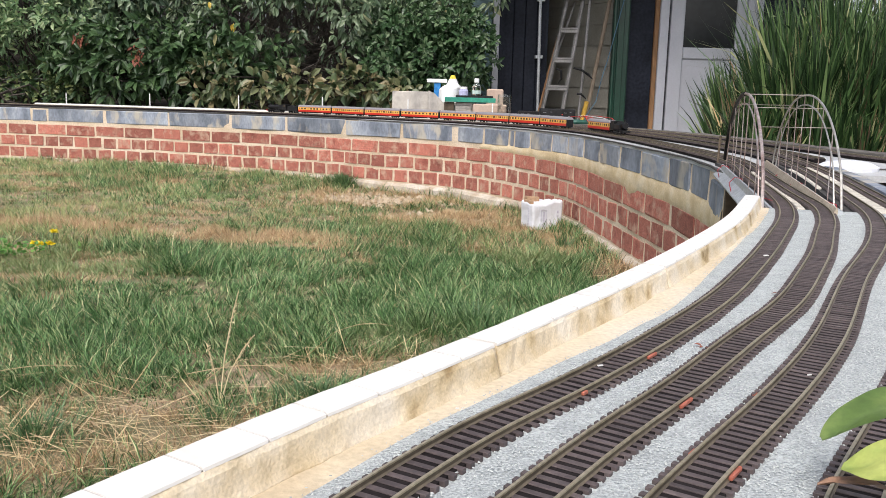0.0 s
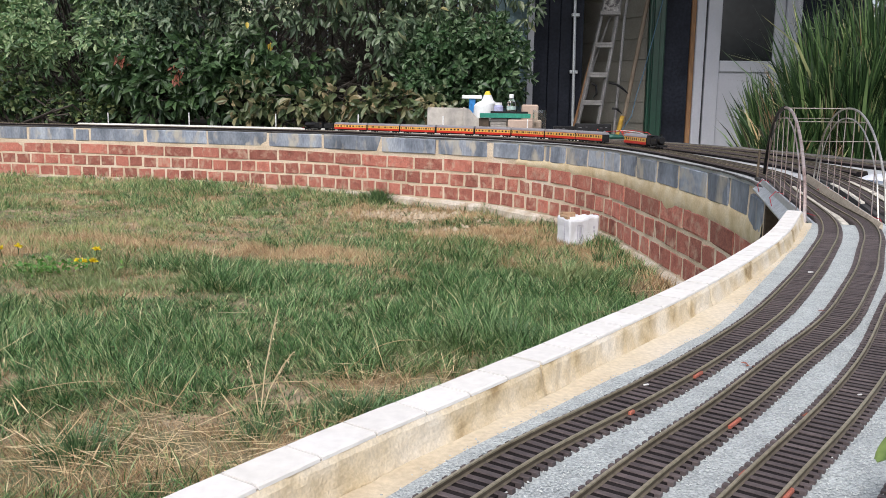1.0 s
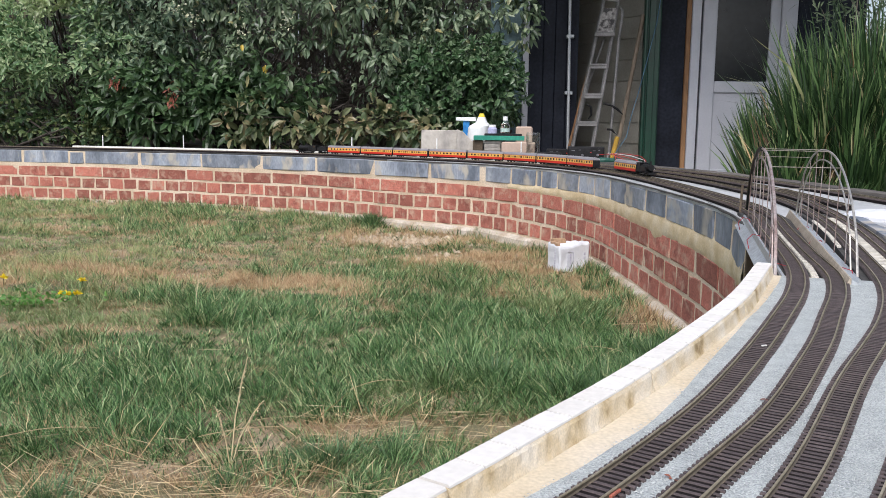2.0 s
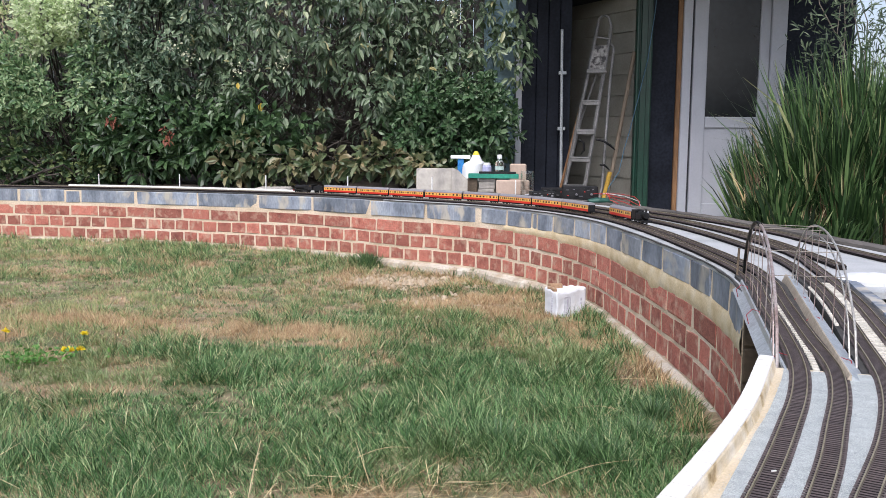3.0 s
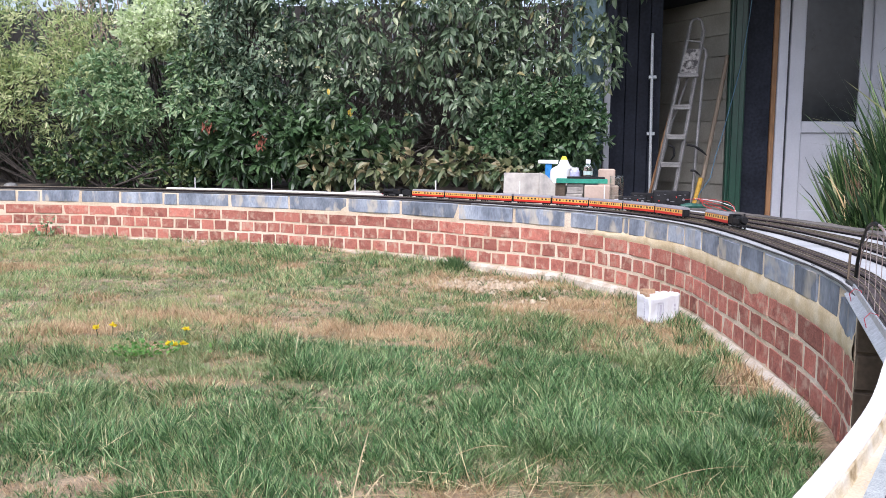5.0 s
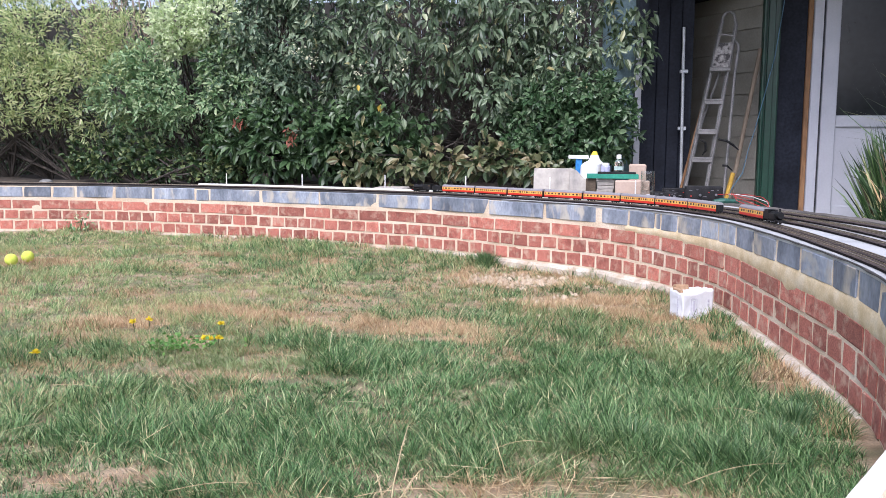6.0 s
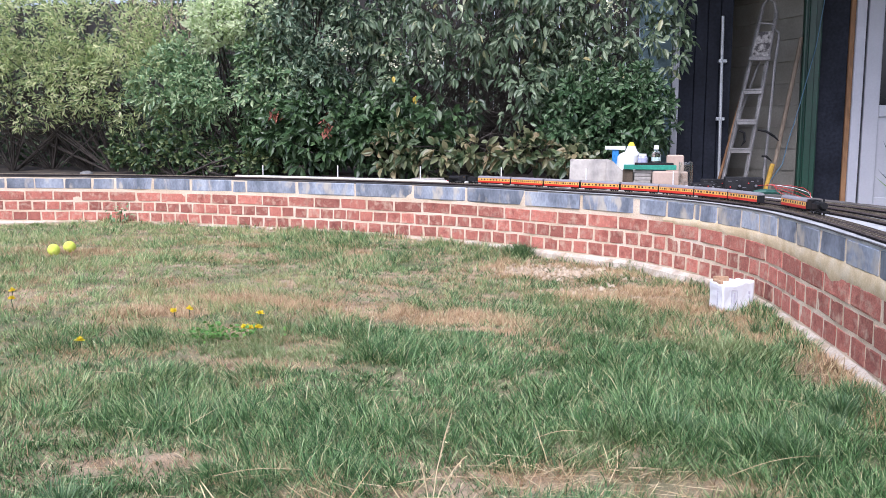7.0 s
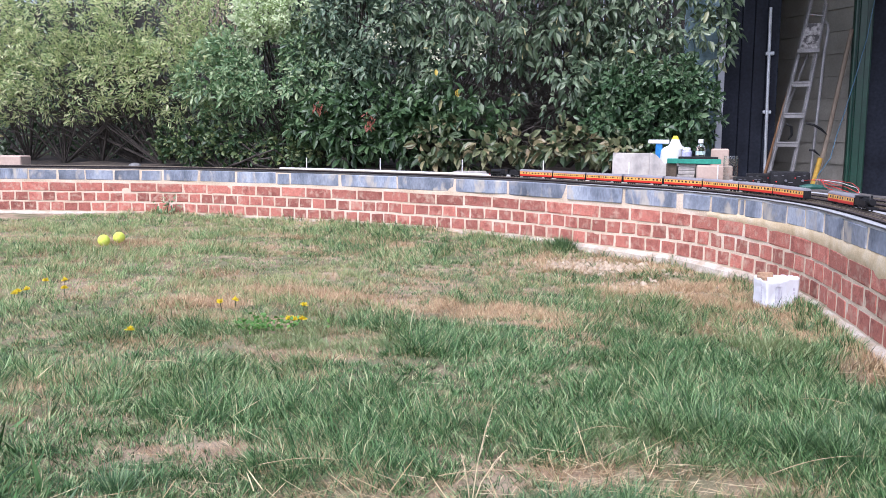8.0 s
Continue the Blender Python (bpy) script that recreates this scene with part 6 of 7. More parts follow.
for s_ in (-1, 1):
    part("handle", tube(bmesh.new(), [(0.0, 0.006 * s_, 0.018), (0.06, 0.024 * s_, 0.022), (0.15, 0.020 * s_, 0.018)], [0.010, 0.017, 0.014], 10), M_DARKGREEN, pl, "thick dark green grip")
    part("jaw", boxed(-0.055, 0.0, 0.001 * s_ - 0.005, 0.001 * s_ + 0.005, 0.006, 0.018, 0.003), M_BLACK, pl)
solid("yellow_connector", boxed(0.60, 0.645, 5.50, 5.525, DECK, DECK + 0.022, 0.004), surf("orange_plastic", [(0.60, 0.30, 0.03), (0.66, 0.36, 0.04)], 9), "small orange-yellow connector block", "connector")

# stone slabs and litter in the bed
for x, y, w, d, rz in ((-1.25, 7.15, 0.34, 0.20, 8), (-0.85, 7.05, 0.30, 0.22, -12), (-0.55, 7.2, 0.26, 0.2, 20), (-1.7, 7.2, 0.28, 0.18, -5)):
    solid("flat_stone", boxed(-w / 2, w / 2, -d / 2, d / 2, 0, 0.035, 0.012), M_SLAB, "flat grey stone lying on the bed", "stone", "flat stones", m=pose(x, y, 0.385, random.uniform(-3, 3), random.uniform(-3, 3), rz))
M_DULLGREY = surf("dull_grey_plastic", [(0.10, 0.10, 0.10), (0.24, 0.235, 0.225)], 20, 120, 0.5)
lamp = thing("wall_lamp", "small round grey solar lamp on the wall top", "lamp", m=pose(-4.80, 7.00, TOP))
part("base", lathe(bmesh.new(), [(0.045, 0), (0.062, 0.008), (0.062, 0.022)], 20), M_DULLGREY, lamp)
part("dome", lathe(bmesh.new(), [(0.058, 0.023), (0.052, 0.040), (0.03, 0.052), (0.004, 0.056)], 20), M_DULLGREY, lamp)
solid("coping_stone", boxed(-0.14, 0.14, -0.09, 0.09, 0, 0.10, 0.01), M_PINKBLOCK, "loose weathered block on the wall top", "block", m=pose(-5.95, 6.78, TOP + 0.012, 0, 0, 10))
solid("fence_post", boxed(-4.66, -4.58, 7.66, 7.74, 0.3, 0.74, 0.008), M_FENCE, "short dark timber post among the stems", "post")

# white cover on the deck beside the bridge
bm = bmesh.new()
lathe(bm, [(0.062, 0), (0.064, 0.010), (0.050, 0.020), (0.02, 0.026), (0.002, 0.027)], 18)
for v in bm.verts:
    v.co.x *= 1.25
    v.co += Vector((0, 0, 0.004)) * noise.noise(v.co * 60)
solid("white_cover", bm, M_BAG, "crumpled white plastic cover on the deck", "cover", m=pose(1.09, 2.27, DECK + 0.001))
solid("dark_slot", boxed(1.16, 1.30, 2.315, 2.335, DECK - 0.001, DECK + 0.003), M_FELT, "dark torn strip of felt on the deck", "felt strip")

# ---- things on the lawn ----
def sack():
    """A square-cornered plastic bag, creased, its mouth torn and folded in."""
    bm = bmesh.new()
    n, rings = 64, []
    for k, (z, sx, sy) in enumerate(((0.0, 0.080, 0.060), (0.004, 0.087, 0.067), (0.02, 0.088, 0.068), (0.045, 0.087, 0.066), (0.07, 0.088, 0.067), (0.095, 0.089, 0.068), (0.115, 0.090, 0.069), (0.132, 0.090, 0.070),
                                     (0.140, 0.087, 0.067), (0.142, 0.078, 0.058), (0.136, 0.060, 0.042), (0.131, 0.030, 0.020))):
        r = []
        for i in range(n):
            a = 2 * math.pi * (i + 0.5) / n
            q = 1 / (abs(math.cos(a)) ** 16 + abs(math.sin(a)) ** 16) ** (1 / 16)
            p = Vector((sx * q * math.cos(a), sy * q * math.sin(a), z))
            p += Vector((noise.noise((p.x * 30, p.y * 30, z * 26)), noise.noise((p.x * 30, p.y * 30, z * 26 + 7)), 0)) * 0.0035
            if k > 5:
                p.z += 0.007 * noise.noise((p.x * 40, p.y * 40, 9)) + 0.010 * max(0.0, math.cos(a + 0.7)) ** 3 - 0.010 * max(0.0, math.cos(a + 2.2)) ** 2
            r.append(bm.verts.new(p))
        rings.append(r)
    for a, b in zip(rings, rings[1:]):
        for i in range(n):
            bm.faces.new((a[i], a[(i + 1) % n], b[(i + 1) % n], b[i]))
    bm.faces.new(rings[0][::-1])
    bm.faces.new(rings[-1])
    return bm


bag = thing("white_sack", "crumpled square white plastic bag holding brown cardboard", "bag", m=pose(0.462, 4.14, -0.045, 0, 0, 24) @ Matrix.Diagonal((0.92, 0.92, 0.95, 1)))
part("sack", bm_mesh("sack", sack(), M_BAG), None, bag)
flap = boxed(-0.070, 0.066, -0.046, 0.048, 0.01, 0.118, 0.004)
box(flap, -0.082, 0.000, 0.010, 0.040, 0.10, 0.164, 0.006, pose(0, 0, 0, -10, 3, 0))
box(flap, -0.080, -0.062, -0.040, 0.04, 0.10, 0.152, 0.004, pose(0, 0, 0, 0, -3, 0))
part("cardboard", flap, M_CARD, bag, "brown cardboard inside the bag")
for x, z, w, h in ((-0.040, 0.066, 0.0022, 0.078), (-0.008, 0.066, 0.0022, 0.078), (-0.024, 0.105, 0.030, 0.0022), (-0.024, 0.028, 0.030, 0.0022), (-0.024, 0.066, 0.009, 0.055), (0.058, 0.092, 0.010, 0.014), (0.058, 0.072, 0.010, 0.010)):
    part("print_bar", boxed(x - w / 2, x + w / 2, -0.0715, -0.0695, z - h / 2, z + h / 2), M_INK, bag, "faded lilac-grey print")
for k in range(7):
    part("print_bar", boxed(-0.0915, -0.0895, -0.028, -0.020, 0.026 + 0.013 * k, 0.034 + 0.013 * k), M_INK, bag, "faded lilac-grey print")

for x, y in ((-3.56, 4.76), (-3.565, 4.93)):
    b = solid("tennis_ball", lathe(bmesh.new(), [(0.038 * math.sin(math.pi * i / 14) + 0.0003, 0.038 - 0.038 * math.cos(math.pi * i / 14)) for i in range(15)], 22), M_BALL,
              "faded yellow tennis ball lying in the grass", "ball", "tennis balls", m=pose(x, y, float(ground_height(x, y)) - 0.004))
    for p in b.data.polygons:
        p.use_smooth = True


def dandelion(seed):
    rng = np.random.RandomState(seed)
    d = thing("dandelion", "yellow dandelion flower in the lawn", "flower", "dandelions")
    h = rng.uniform(0.024, 0.036)
    part("stem", tube(bmesh.new(), [(0, 0, -0.01), (0.004, 0.002, h * 0.6), (0.006, 0.0, h)], 0.0016, 6), M_FRESH, d)
    n = 46
    c = np.zeros((n, 3)) + (0.006, 0, h)
    a = rng.uniform(0, 2 * np.pi, n)
    e = rng.uniform(0.05, 1.3, n)
    hd = np.stack([np.cos(a) * np.cos(e), np.sin(a) * np.cos(e), np.sin(e)], 1)
    part("head", leaf_cloud("head", c, hd, 0.019, 0.34, M_PETAL, rng, droop=0.1), None, d, "yellow flower head")
    return d


proto = [dandelion(1), dandelion(2), dandelion(3)]
spots_f = ((-2.97, 3.46), (-2.89, 3.50), (-2.74, 3.31), (-1.84, 3.13), (-1.81, 3.19), (-1.495, 3.18), (-1.409, 2.896), (-1.385, 2.93), (-1.896, 2.57), (-2.85, 3.11), (-2.88, 3.22), (-2.87, 3.16), (-1.43, 2.915))
for i, (x, y) in enumerate(spots_f):
    m = pose(x, y, float(ground_height(x, y)) - 0.005, 0, 0, i * 77)
    if i < 3:
        proto[i].matrix_basis = m
    else:
        copy_thing(proto[i % 3], m)


M_PALESTRAW = surf("pale_straw", [(0.62, 0.50, 0.30), (0.78, 0.67, 0.46)], 40, 200, 0.7)


def stalk(x, y, tops, label):
    st = thing("seed_stalk", label, "grass stalk", "seed stalks", m=pose(x, y, float(ground_height(x, y)) - 0.01))
    for dx, dy, h in tops:
        stem = part("stem", tube(bmesh.new(), [(0, 0, 0), (dx * 0.3, dy * 0.3, h * 0.45), (dx * 0.7, dy * 0.7, h * 0.8), (dx, dy, h)], [0.0014, 0.0013, 0.0011, 0.0008], 5), M_PALESTRAW, st)
        rng = np.random.RandomState(int(1000 * h))
        k = 30
        f = np.linspace(0.55, 1.0, k)
        c = np.stack([dx * f**1.3, dy * f**1.3, h * f], 1)
        part("seed_head", leaf_cloud("seed_head", c, rng.normal(size=(k, 3)) * 0.10 + (dx, dy, h * 1.0) + rng.normal(size=(k, 3)) * 0.012, 0.009, 0.26, M_PALESTRAW, rng), None, stem)


stalk(-0.405, 1.50, ((0.052, -0.05, 0.238), (-0.012, -0.04, 0.135), (0.078, -0.05, 0.155)), "tall dry straw-coloured grass stalks gone to seed")
stalk(-0.95, 2.9, ((0.02, 0.0, 0.12),), "thin dry seed stalk in the lawn")
rng = np.random.RandomState(79)
c = rng.normal(size=(170, 3)) * (0.075, 0.05, 0.008) + (-1.49, 2.81, float(ground_height(-1.49, 2.81)) + 0.026)
solid("clover_patch", leaf_cloud("clover_patch", c, rng.normal(size=(170, 3)) * (1, 1, 0.3) + (0, 0, 0.5), 0.020, 0.6, leafy("bright_weed_leaf", [(0.06, 0.17, 0.03), (0.11, 0.26, 0.05), (0.18, 0.34, 0.08)], 0.5, 0.3), rng), None, "low patch of bright green leafy weed", "weed", kind="stuff")
weed = thing("wall_weed", "small leafy weed growing at the foot of the wall", "weed", m=pose(-4.36, 6.80, 0.0))
rng = np.random.RandomState(77)
c = rng.normal(size=(60, 3)) * (0.06, 0.03, 0.05) + (0, 0, 0.08)
part("leaves", leaf_cloud("leaves", c, rng.normal(size=(60, 3)) + (0, -0.4, 0.5), 0.036, 0.6, M_SCRUBLEAF, rng), None, weed)
part("stem", tube(bmesh.new(), [(0, 0, -0.02), (0.01, -0.01, 0.06), (0.03, -0.01, 0.13)], 0.004, 6), M_FRESH, weed)

# ---- small things on the near tracks ----
M_ORANGE = surf("orange_red_sleeve", [(0.30, 0.075, 0.045), (0.42, 0.14, 0.09)], 80, 400, 0.6)
for line, x, y, side_, size in ((T2, 0.160, 0.339, -1, 0.016), (T1, 0.157, 0.429, -1, 0.013), (T2, 0.147, 0.361, 1, 0.006), (T3, 0.162, 0.252, -1, 0.014), (T3, 0.145, 0.270, 1, 0.007), (T1, 0.112, 0.352, -1, 0.005)):
    q = int(np.argmin(((line - (x, y)) ** 2).sum(1)))
    px, py, a = spot(line, float(along(line)[q]))
    # the inner rail of the pair lies on the other side of the line's heading
    v = np.array([x, y]) - (px, py)
    u = np.array([-math.sin(a), math.cos(a)])
    off = math.copysign(0.0112, float(v @ u))
    solid("rail_sleeve", boxed(-size / 2, size / 2, -0.0009, 0.0009, RAIL - 0.0033, RAIL - 0.0012, 0.0004), M_ORANGE, "orange-red sleeve pushed onto a rail joint", "sleeve", "rail sleeves",
          m=pose(px + u[0] * off, py + u[1] * off, 0, 0, 0, math.degrees(a)))
rng = np.random.RandomState(77)
for x, y, size, brown in ((0.200, 0.453, 0.005, True), (0.203, 0.359, 0.0042, True), (0.31, 0.62, 0.005, True), (0.247, 0.394, 0.0015, False), (0.125, 0.40, 0.0018, False), (0.362, 0.80, 0.0030, False)):
    m = len(range(3 if brown else 1))
    c = np.array([x, y, 0.4262]) + rng.normal(size=(m, 3)) * (size * 0.4, size * 0.4, 0.0001)
    if brown:
        solid("dead_leaf_bit", leaf_cloud("dead_leaf_bit", c, rng.normal(size=(m, 3)) * (1, 1, 0.15), size, 0.6, M_DEADRED, rng, 0.1, 0.05), None, "curled reddish-brown leaf scrap on the ballast", "leaf scrap", "leaf scraps")
    else:
        bm = boxed(-size, size, -size * 0.35, size * 0.35, 0.4262, 0.4262 + size * 0.5, size * 0.12)
        solid("white_scrap", bm, M_PIN, "tiny white scrap lying on the track", "scrap", "white scraps", m=pose(x, y, 0.0008, 0, 0, 20))

# ---- bricks and capping blocks ----
def brick_variants(w, d, h, bevel, mat, name, count, jitter):
    out = []
    for i in range(count):
        bm = boxed(-w / 2, w / 2, 0, d, 0, h, bevel)
        for v in bm.verts:
            if v.co.y < d * 0.5:
                v.co += Vector((random.uniform(-1, 1), random.uniform(-0.6, 0.6), random.uniform(-1, 1))) * jitter
        out.append(bm_mesh(name, bm, mat))
    return out


HEADERS = brick_variants(0.107, 0.07, 0.073, 0.0022, M_BRICK, "brick", 12, 0.0034)
STRETCH = brick_variants(0.232, 0.07, 0.073, 0.0022, M_BRICK, "brick", 8, 0.0034)
LONGBLK = brick_variants(0.432, 0.09, 0.098, 0.005, M_BLOCK, "block", 5, 0.0030)
SHORTBLK = brick_variants(0.142, 0.09, 0.090, 0.004, M_BLOCK, "block", 8, 0.0032)
HALFBLK = brick_variants(0.095, 0.09, 0.088, 0.006, M_BLOCK, "block", 3, 0.0040)


def lay(meshes, name, s, z, wide, tilt=0.0, sx=1.0):
    """Sets one piece on the wall line, forward enough for its ends to stand clear of the curve."""
    x, y, a = spot(FACE, s)
    h0, h1 = spot(FACE, max(0.03, s - 0.15))[2], spot(FACE, min(float(FACE_S[-1]) - 0.03, s + 0.15))[2]
    sag = wide * wide / 8 * abs(h1 - h0) / 0.30
    m = pose(x, y, z, 0, 0, math.degrees(a)) @ pose(0, random.uniform(-0.0012, 0.0016) - 0.8 * sag, 0, 0, tilt, random.uniform(-0.4, 0.4)) @ Matrix.Diagonal((sx, 1, 1, 1))
    part(name, random.choice(meshes), None, wall, m=m)


random.seed(7)


def header_pitch(s):
    return float(np.interp(s, [7.0, 8.4, 9.0, 9.9, 10.3, 10.6, 11.4, 11.7], [0.127, 0.120, 0.113, 0.118, 0.134, 0.155, 0.155, 0.120]))


WALL_END = float(FACE_S[-1]) - 0.002
for meshes, times, mesh_w, starts in ((HEADERS, 1, 0.107, ((0.022, -0.04), (0.112, 0.01))), (STRETCH, 2, 0.232, ((0.202, -0.05),))):
    for z, s0 in starts:
        while s0 < WALL_END - 0.025:
            p = min(times * header_pitch(s0), WALL_END - s0 + 0.012)
            joint = random.uniform(0.014, 0.021) + 0.004 * (s0 > 8.7)
            lay(meshes, "brick", max(0.03, min(s0 + p / 2, WALL_END - 0.021)), z - course_drop(s0 + p / 2) + random.uniform(-0.002, 0.002), p, random.uniform(-0.7, 0.7) / times, (p - joint) / mesh_w)
            s0 += p
# capping: long blocks on the straight, short cut ones round the bend; lengths along the wall at which the joints stand
JOINTS = [0.15, 0.66, 1.18, 1.70, 2.22, 2.56, 2.83, 3.09, 3.36, 3.61, 3.82, 4.19, 4.57, 4.99, 5.125, 5.62, 6.19, 6.72, 7.21, 7.76, 8.25, 8.70, 8.945, 9.18, 9.235, 9.40, 9.645, 9.84,
          10.07, 10.34, 10.645, 10.945, 11.29, 11.545, 11.79, float(FACE_S[-1])]
for a, b in zip(JOINTS, JOINTS[1:]):
    w, mid = b - a, (a + b) / 2
    bent = mid > 8.7
    kindblk, mesh_w = (LONGBLK, 0.432) if w > 0.3 and not bent else (HALFBLK, 0.095) if w < 0.12 else (SHORTBLK, 0.142)
    lay(kindblk, "block", mid, (0.306 if mid < 11.75 else 0.285) if bent else 0.302, w, random.uniform(-0.4, 0.4) if bent else random.uniform(-0.2, 0.2), (w - 0.015) / mesh_w)

# sandy mortar trowelled thick under the capping where the courses fall away, smeared down over the bricks
verts, faces = [], []
bed = [i for i in range(len(FACE)) if FACE_S[i] > 8.9]
side_ = sides_of(FACE)[1]
for q, i in enumerate(bed):
    sx = float(FACE_S[i])
    grow = min(1.0, (sx - 8.9) / 0.5)
    up_ = 0.308 + 0.014 * noise.noise((sx * 9, 1, 3)) + 0.010 * noise.noise((sx * 31, 2, 3))
    down_ = 0.279 - course_drop(sx) - grow * (0.004 + 0.045 * max(0.0, noise.noise((sx * 5.5, 7, 1))) + 0.022 * max(0.0, noise.noise((sx * 23, 4, 8))))
    rows_ = [(0.004, up_ + 0.004)] + [(0.0012 - 0.0040 * math.sin(math.pi * f) + 0.0022 * noise.noise((sx * 26, f * 5, 2)), up_ + (down_ - up_) * f) for f in (0.1, 0.3, 0.5, 0.7, 0.9)] + [(0.004, down_ - 0.006)]
    for u_, z_ in rows_:
        verts.append((FACE[i][0] + side_[i][0] * u_, FACE[i][1] + side_[i][1] * u_, z_))
    if q:
        faces += [((q - 1) * 7 + k, (q - 1) * 7 + k + 1, q * 7 + k + 1, q * 7 + k) for k in range(6)]
part("mortar_bed", mesh_of("mortar_bed", verts, faces, M_BEDMORTAR, True), None, wall, "thick sandy mortar bed smeared under the capping blocks")

# ---- sleepers: nearest ones singly, the rest joined ----
ME_SLEEPER = bm_mesh("sleeper", boxed(-0.0017, 0.0017, -0.0158, 0.0158, RAIL - 0.0075, RAIL - 0.0033, 0.0002), M_SLEEPER)
for line, tr in TRACKS:
    w = along(line)
    bm_v, bm_f = [], []
    far_n, near_n = 0, 0
    for s in np.arange(w[-1] - 0.02, 0.02, -0.0074):
        x, y, a = spot(line, s)
        if y < 1.25 and y > 0.16 and near_n < 150:
            near_n += 1
            part("sleeper", ME_SLEEPER, None, tr, m=pose(x, y, random.uniform(-0.0002, 0.0002), 0, 0, math.degrees(a) + random.uniform(-0.8, 0.8)))
        elif x > -6.5 and y > 0.1:
            c, d = math.cos(a), math.sin(a)
            k = len(bm_v)
            for dx, dy, dz in ((-1, -1, 0), (1, -1, 0), (1, 1, 0), (-1, 1, 0), (-1, -1, 1), (1, -1, 1), (1, 1, 1), (-1, 1, 1)):
                u, v = dx * 0.0017, dy * 0.0158
                bm_v.append((x + c * u - d * v, y + d * u + c * v, RAIL - 0.0085 + 0.0052 * dz))
            bm_f += [(k + 4, k + 5, k + 6, k + 7), (k, k + 1, k + 5, k + 4), (k + 1, k + 2, k + 6, k + 5), (k + 2, k + 3, k + 7, k + 6), (k + 3, k, k + 4, k + 7)]
    if bm_v:
        tagged(part("sleeper_run", mesh_of("sleeper_run", bm_v, bm_f, M_SLEEPER), None, tr, "far run of close-set sleepers"), kind="stuff")
    # near-black strip under the sleepers paints the shade in their gaps
    part("underlay", sweep("underlay", line, [(-0.0132, DECK + 0.0012), (0.0132, DECK + 0.0012), (0.0132, RAIL - 0.0038), (-0.0132, RAIL - 0.0038)], M_GAPSHADE), None, tr, "near-black strip painting the shade between the sleepers")


# ---- ballast stones ----
def pebbles(name, c, r, mat, rng):
    n = len(c)
    o = np.array([(1, 0, 0), (0, 1, 0), (-1, 0, 0), (0, -1, 0), (0.2, 0.1, 0.8)], float)
    a = rng.uniform(0, 2 * np.pi, n)
    ca, sa = np.cos(a)[:, None], np.sin(a)[:, None]
    o = np.stack([o[:, 0] * ca - o[:, 1] * sa, o[:, 0] * sa + o[:, 1] * ca, np.tile(o[:, 2], (n, 1))], 2)
    v = c[:, None] + o * r[:, None, None] * rng.uniform(0.65, 1.3, (n, 5, 1))
    k = np.arange(n)[:, None] * 5
    t = [(0, 1, 4), (1, 2, 4), (2, 3, 4), (3, 0, 4)]
    return big_mesh(name, v.reshape(-1, 3), np.concatenate([k + q for q in t]), mat)


rng = np.random.RandomState(41)
n = 82000
f, g = rng.rand(n) ** 0.8, rng.uniform(0.02, 0.99, n)
A, B = ballast_in + np.array([-0.004, 0.002]), even(NEAR_R, 140) - np.array([0.03, 0])
gi = g * 138
i0 = gi.astype(int)
u = (gi - i0)[:, None]
pa, pb = A[i0] * (1 - u) + A[i0 + 1] * u, B[i0] * (1 - u) + B[i0 + 1] * u
xy = pa * (1 - f[:, None]) + pb * f[:, None]
z = np.full(n, 0.4251) + rng.uniform(-0.0004, 0.0006, n)
near_rail = np.zeros(n, bool)
for line, tr in TRACKS[:4]:
    q = cut(line, lambda x, y: y < 1.4)[::3]
    d = np.min(((xy[:, None, :] - q[None]) ** 2).sum(-1), 1) ** 0.5
    near_rail |= d < 0.0160
xy, z = xy[~near_rail], z[~near_rail]
n = len(z)
solid("ballast_stones", pebbles("ballast_stones", np.column_stack([xy, z]), rng.uniform(0.00045, 0.00078, n), M_STONES, rng), None, "loose fine grey ballast stones", "ballast", kind="stuff")

# ---- lawn ----
KO = offset(KERB_IN, KERB_W + 0.02)


def on_lawn(x, y, gap=0.015, foot=0.040):
    pts = np.stack([x, y], 1)
    line = FACE[::6]
    t, lft = sides_of(line)
    ok = np.ones(len(x), bool)
    for k in range(0, len(x), 20000):
        d = pts[k : k + 20000, None, :] - line[None]
        q = np.argmin((d**2).sum(-1), 1)
        dd = d[np.arange(len(q)), q]
        ok[k : k + 20000] = (dd * lft[q]).sum(1) < -gap - foot * (y[k : k + 20000] < 5.6)
    kx = np.interp(y, KO[:, 1], KO[:, 0])
    ok &= ~((y < 1.30) & (x > kx))
    ok &= ~((y >= 1.30) & (y < 2.35) & (x > 0.46 + (y - 1.3) * 0.25))
    return ok


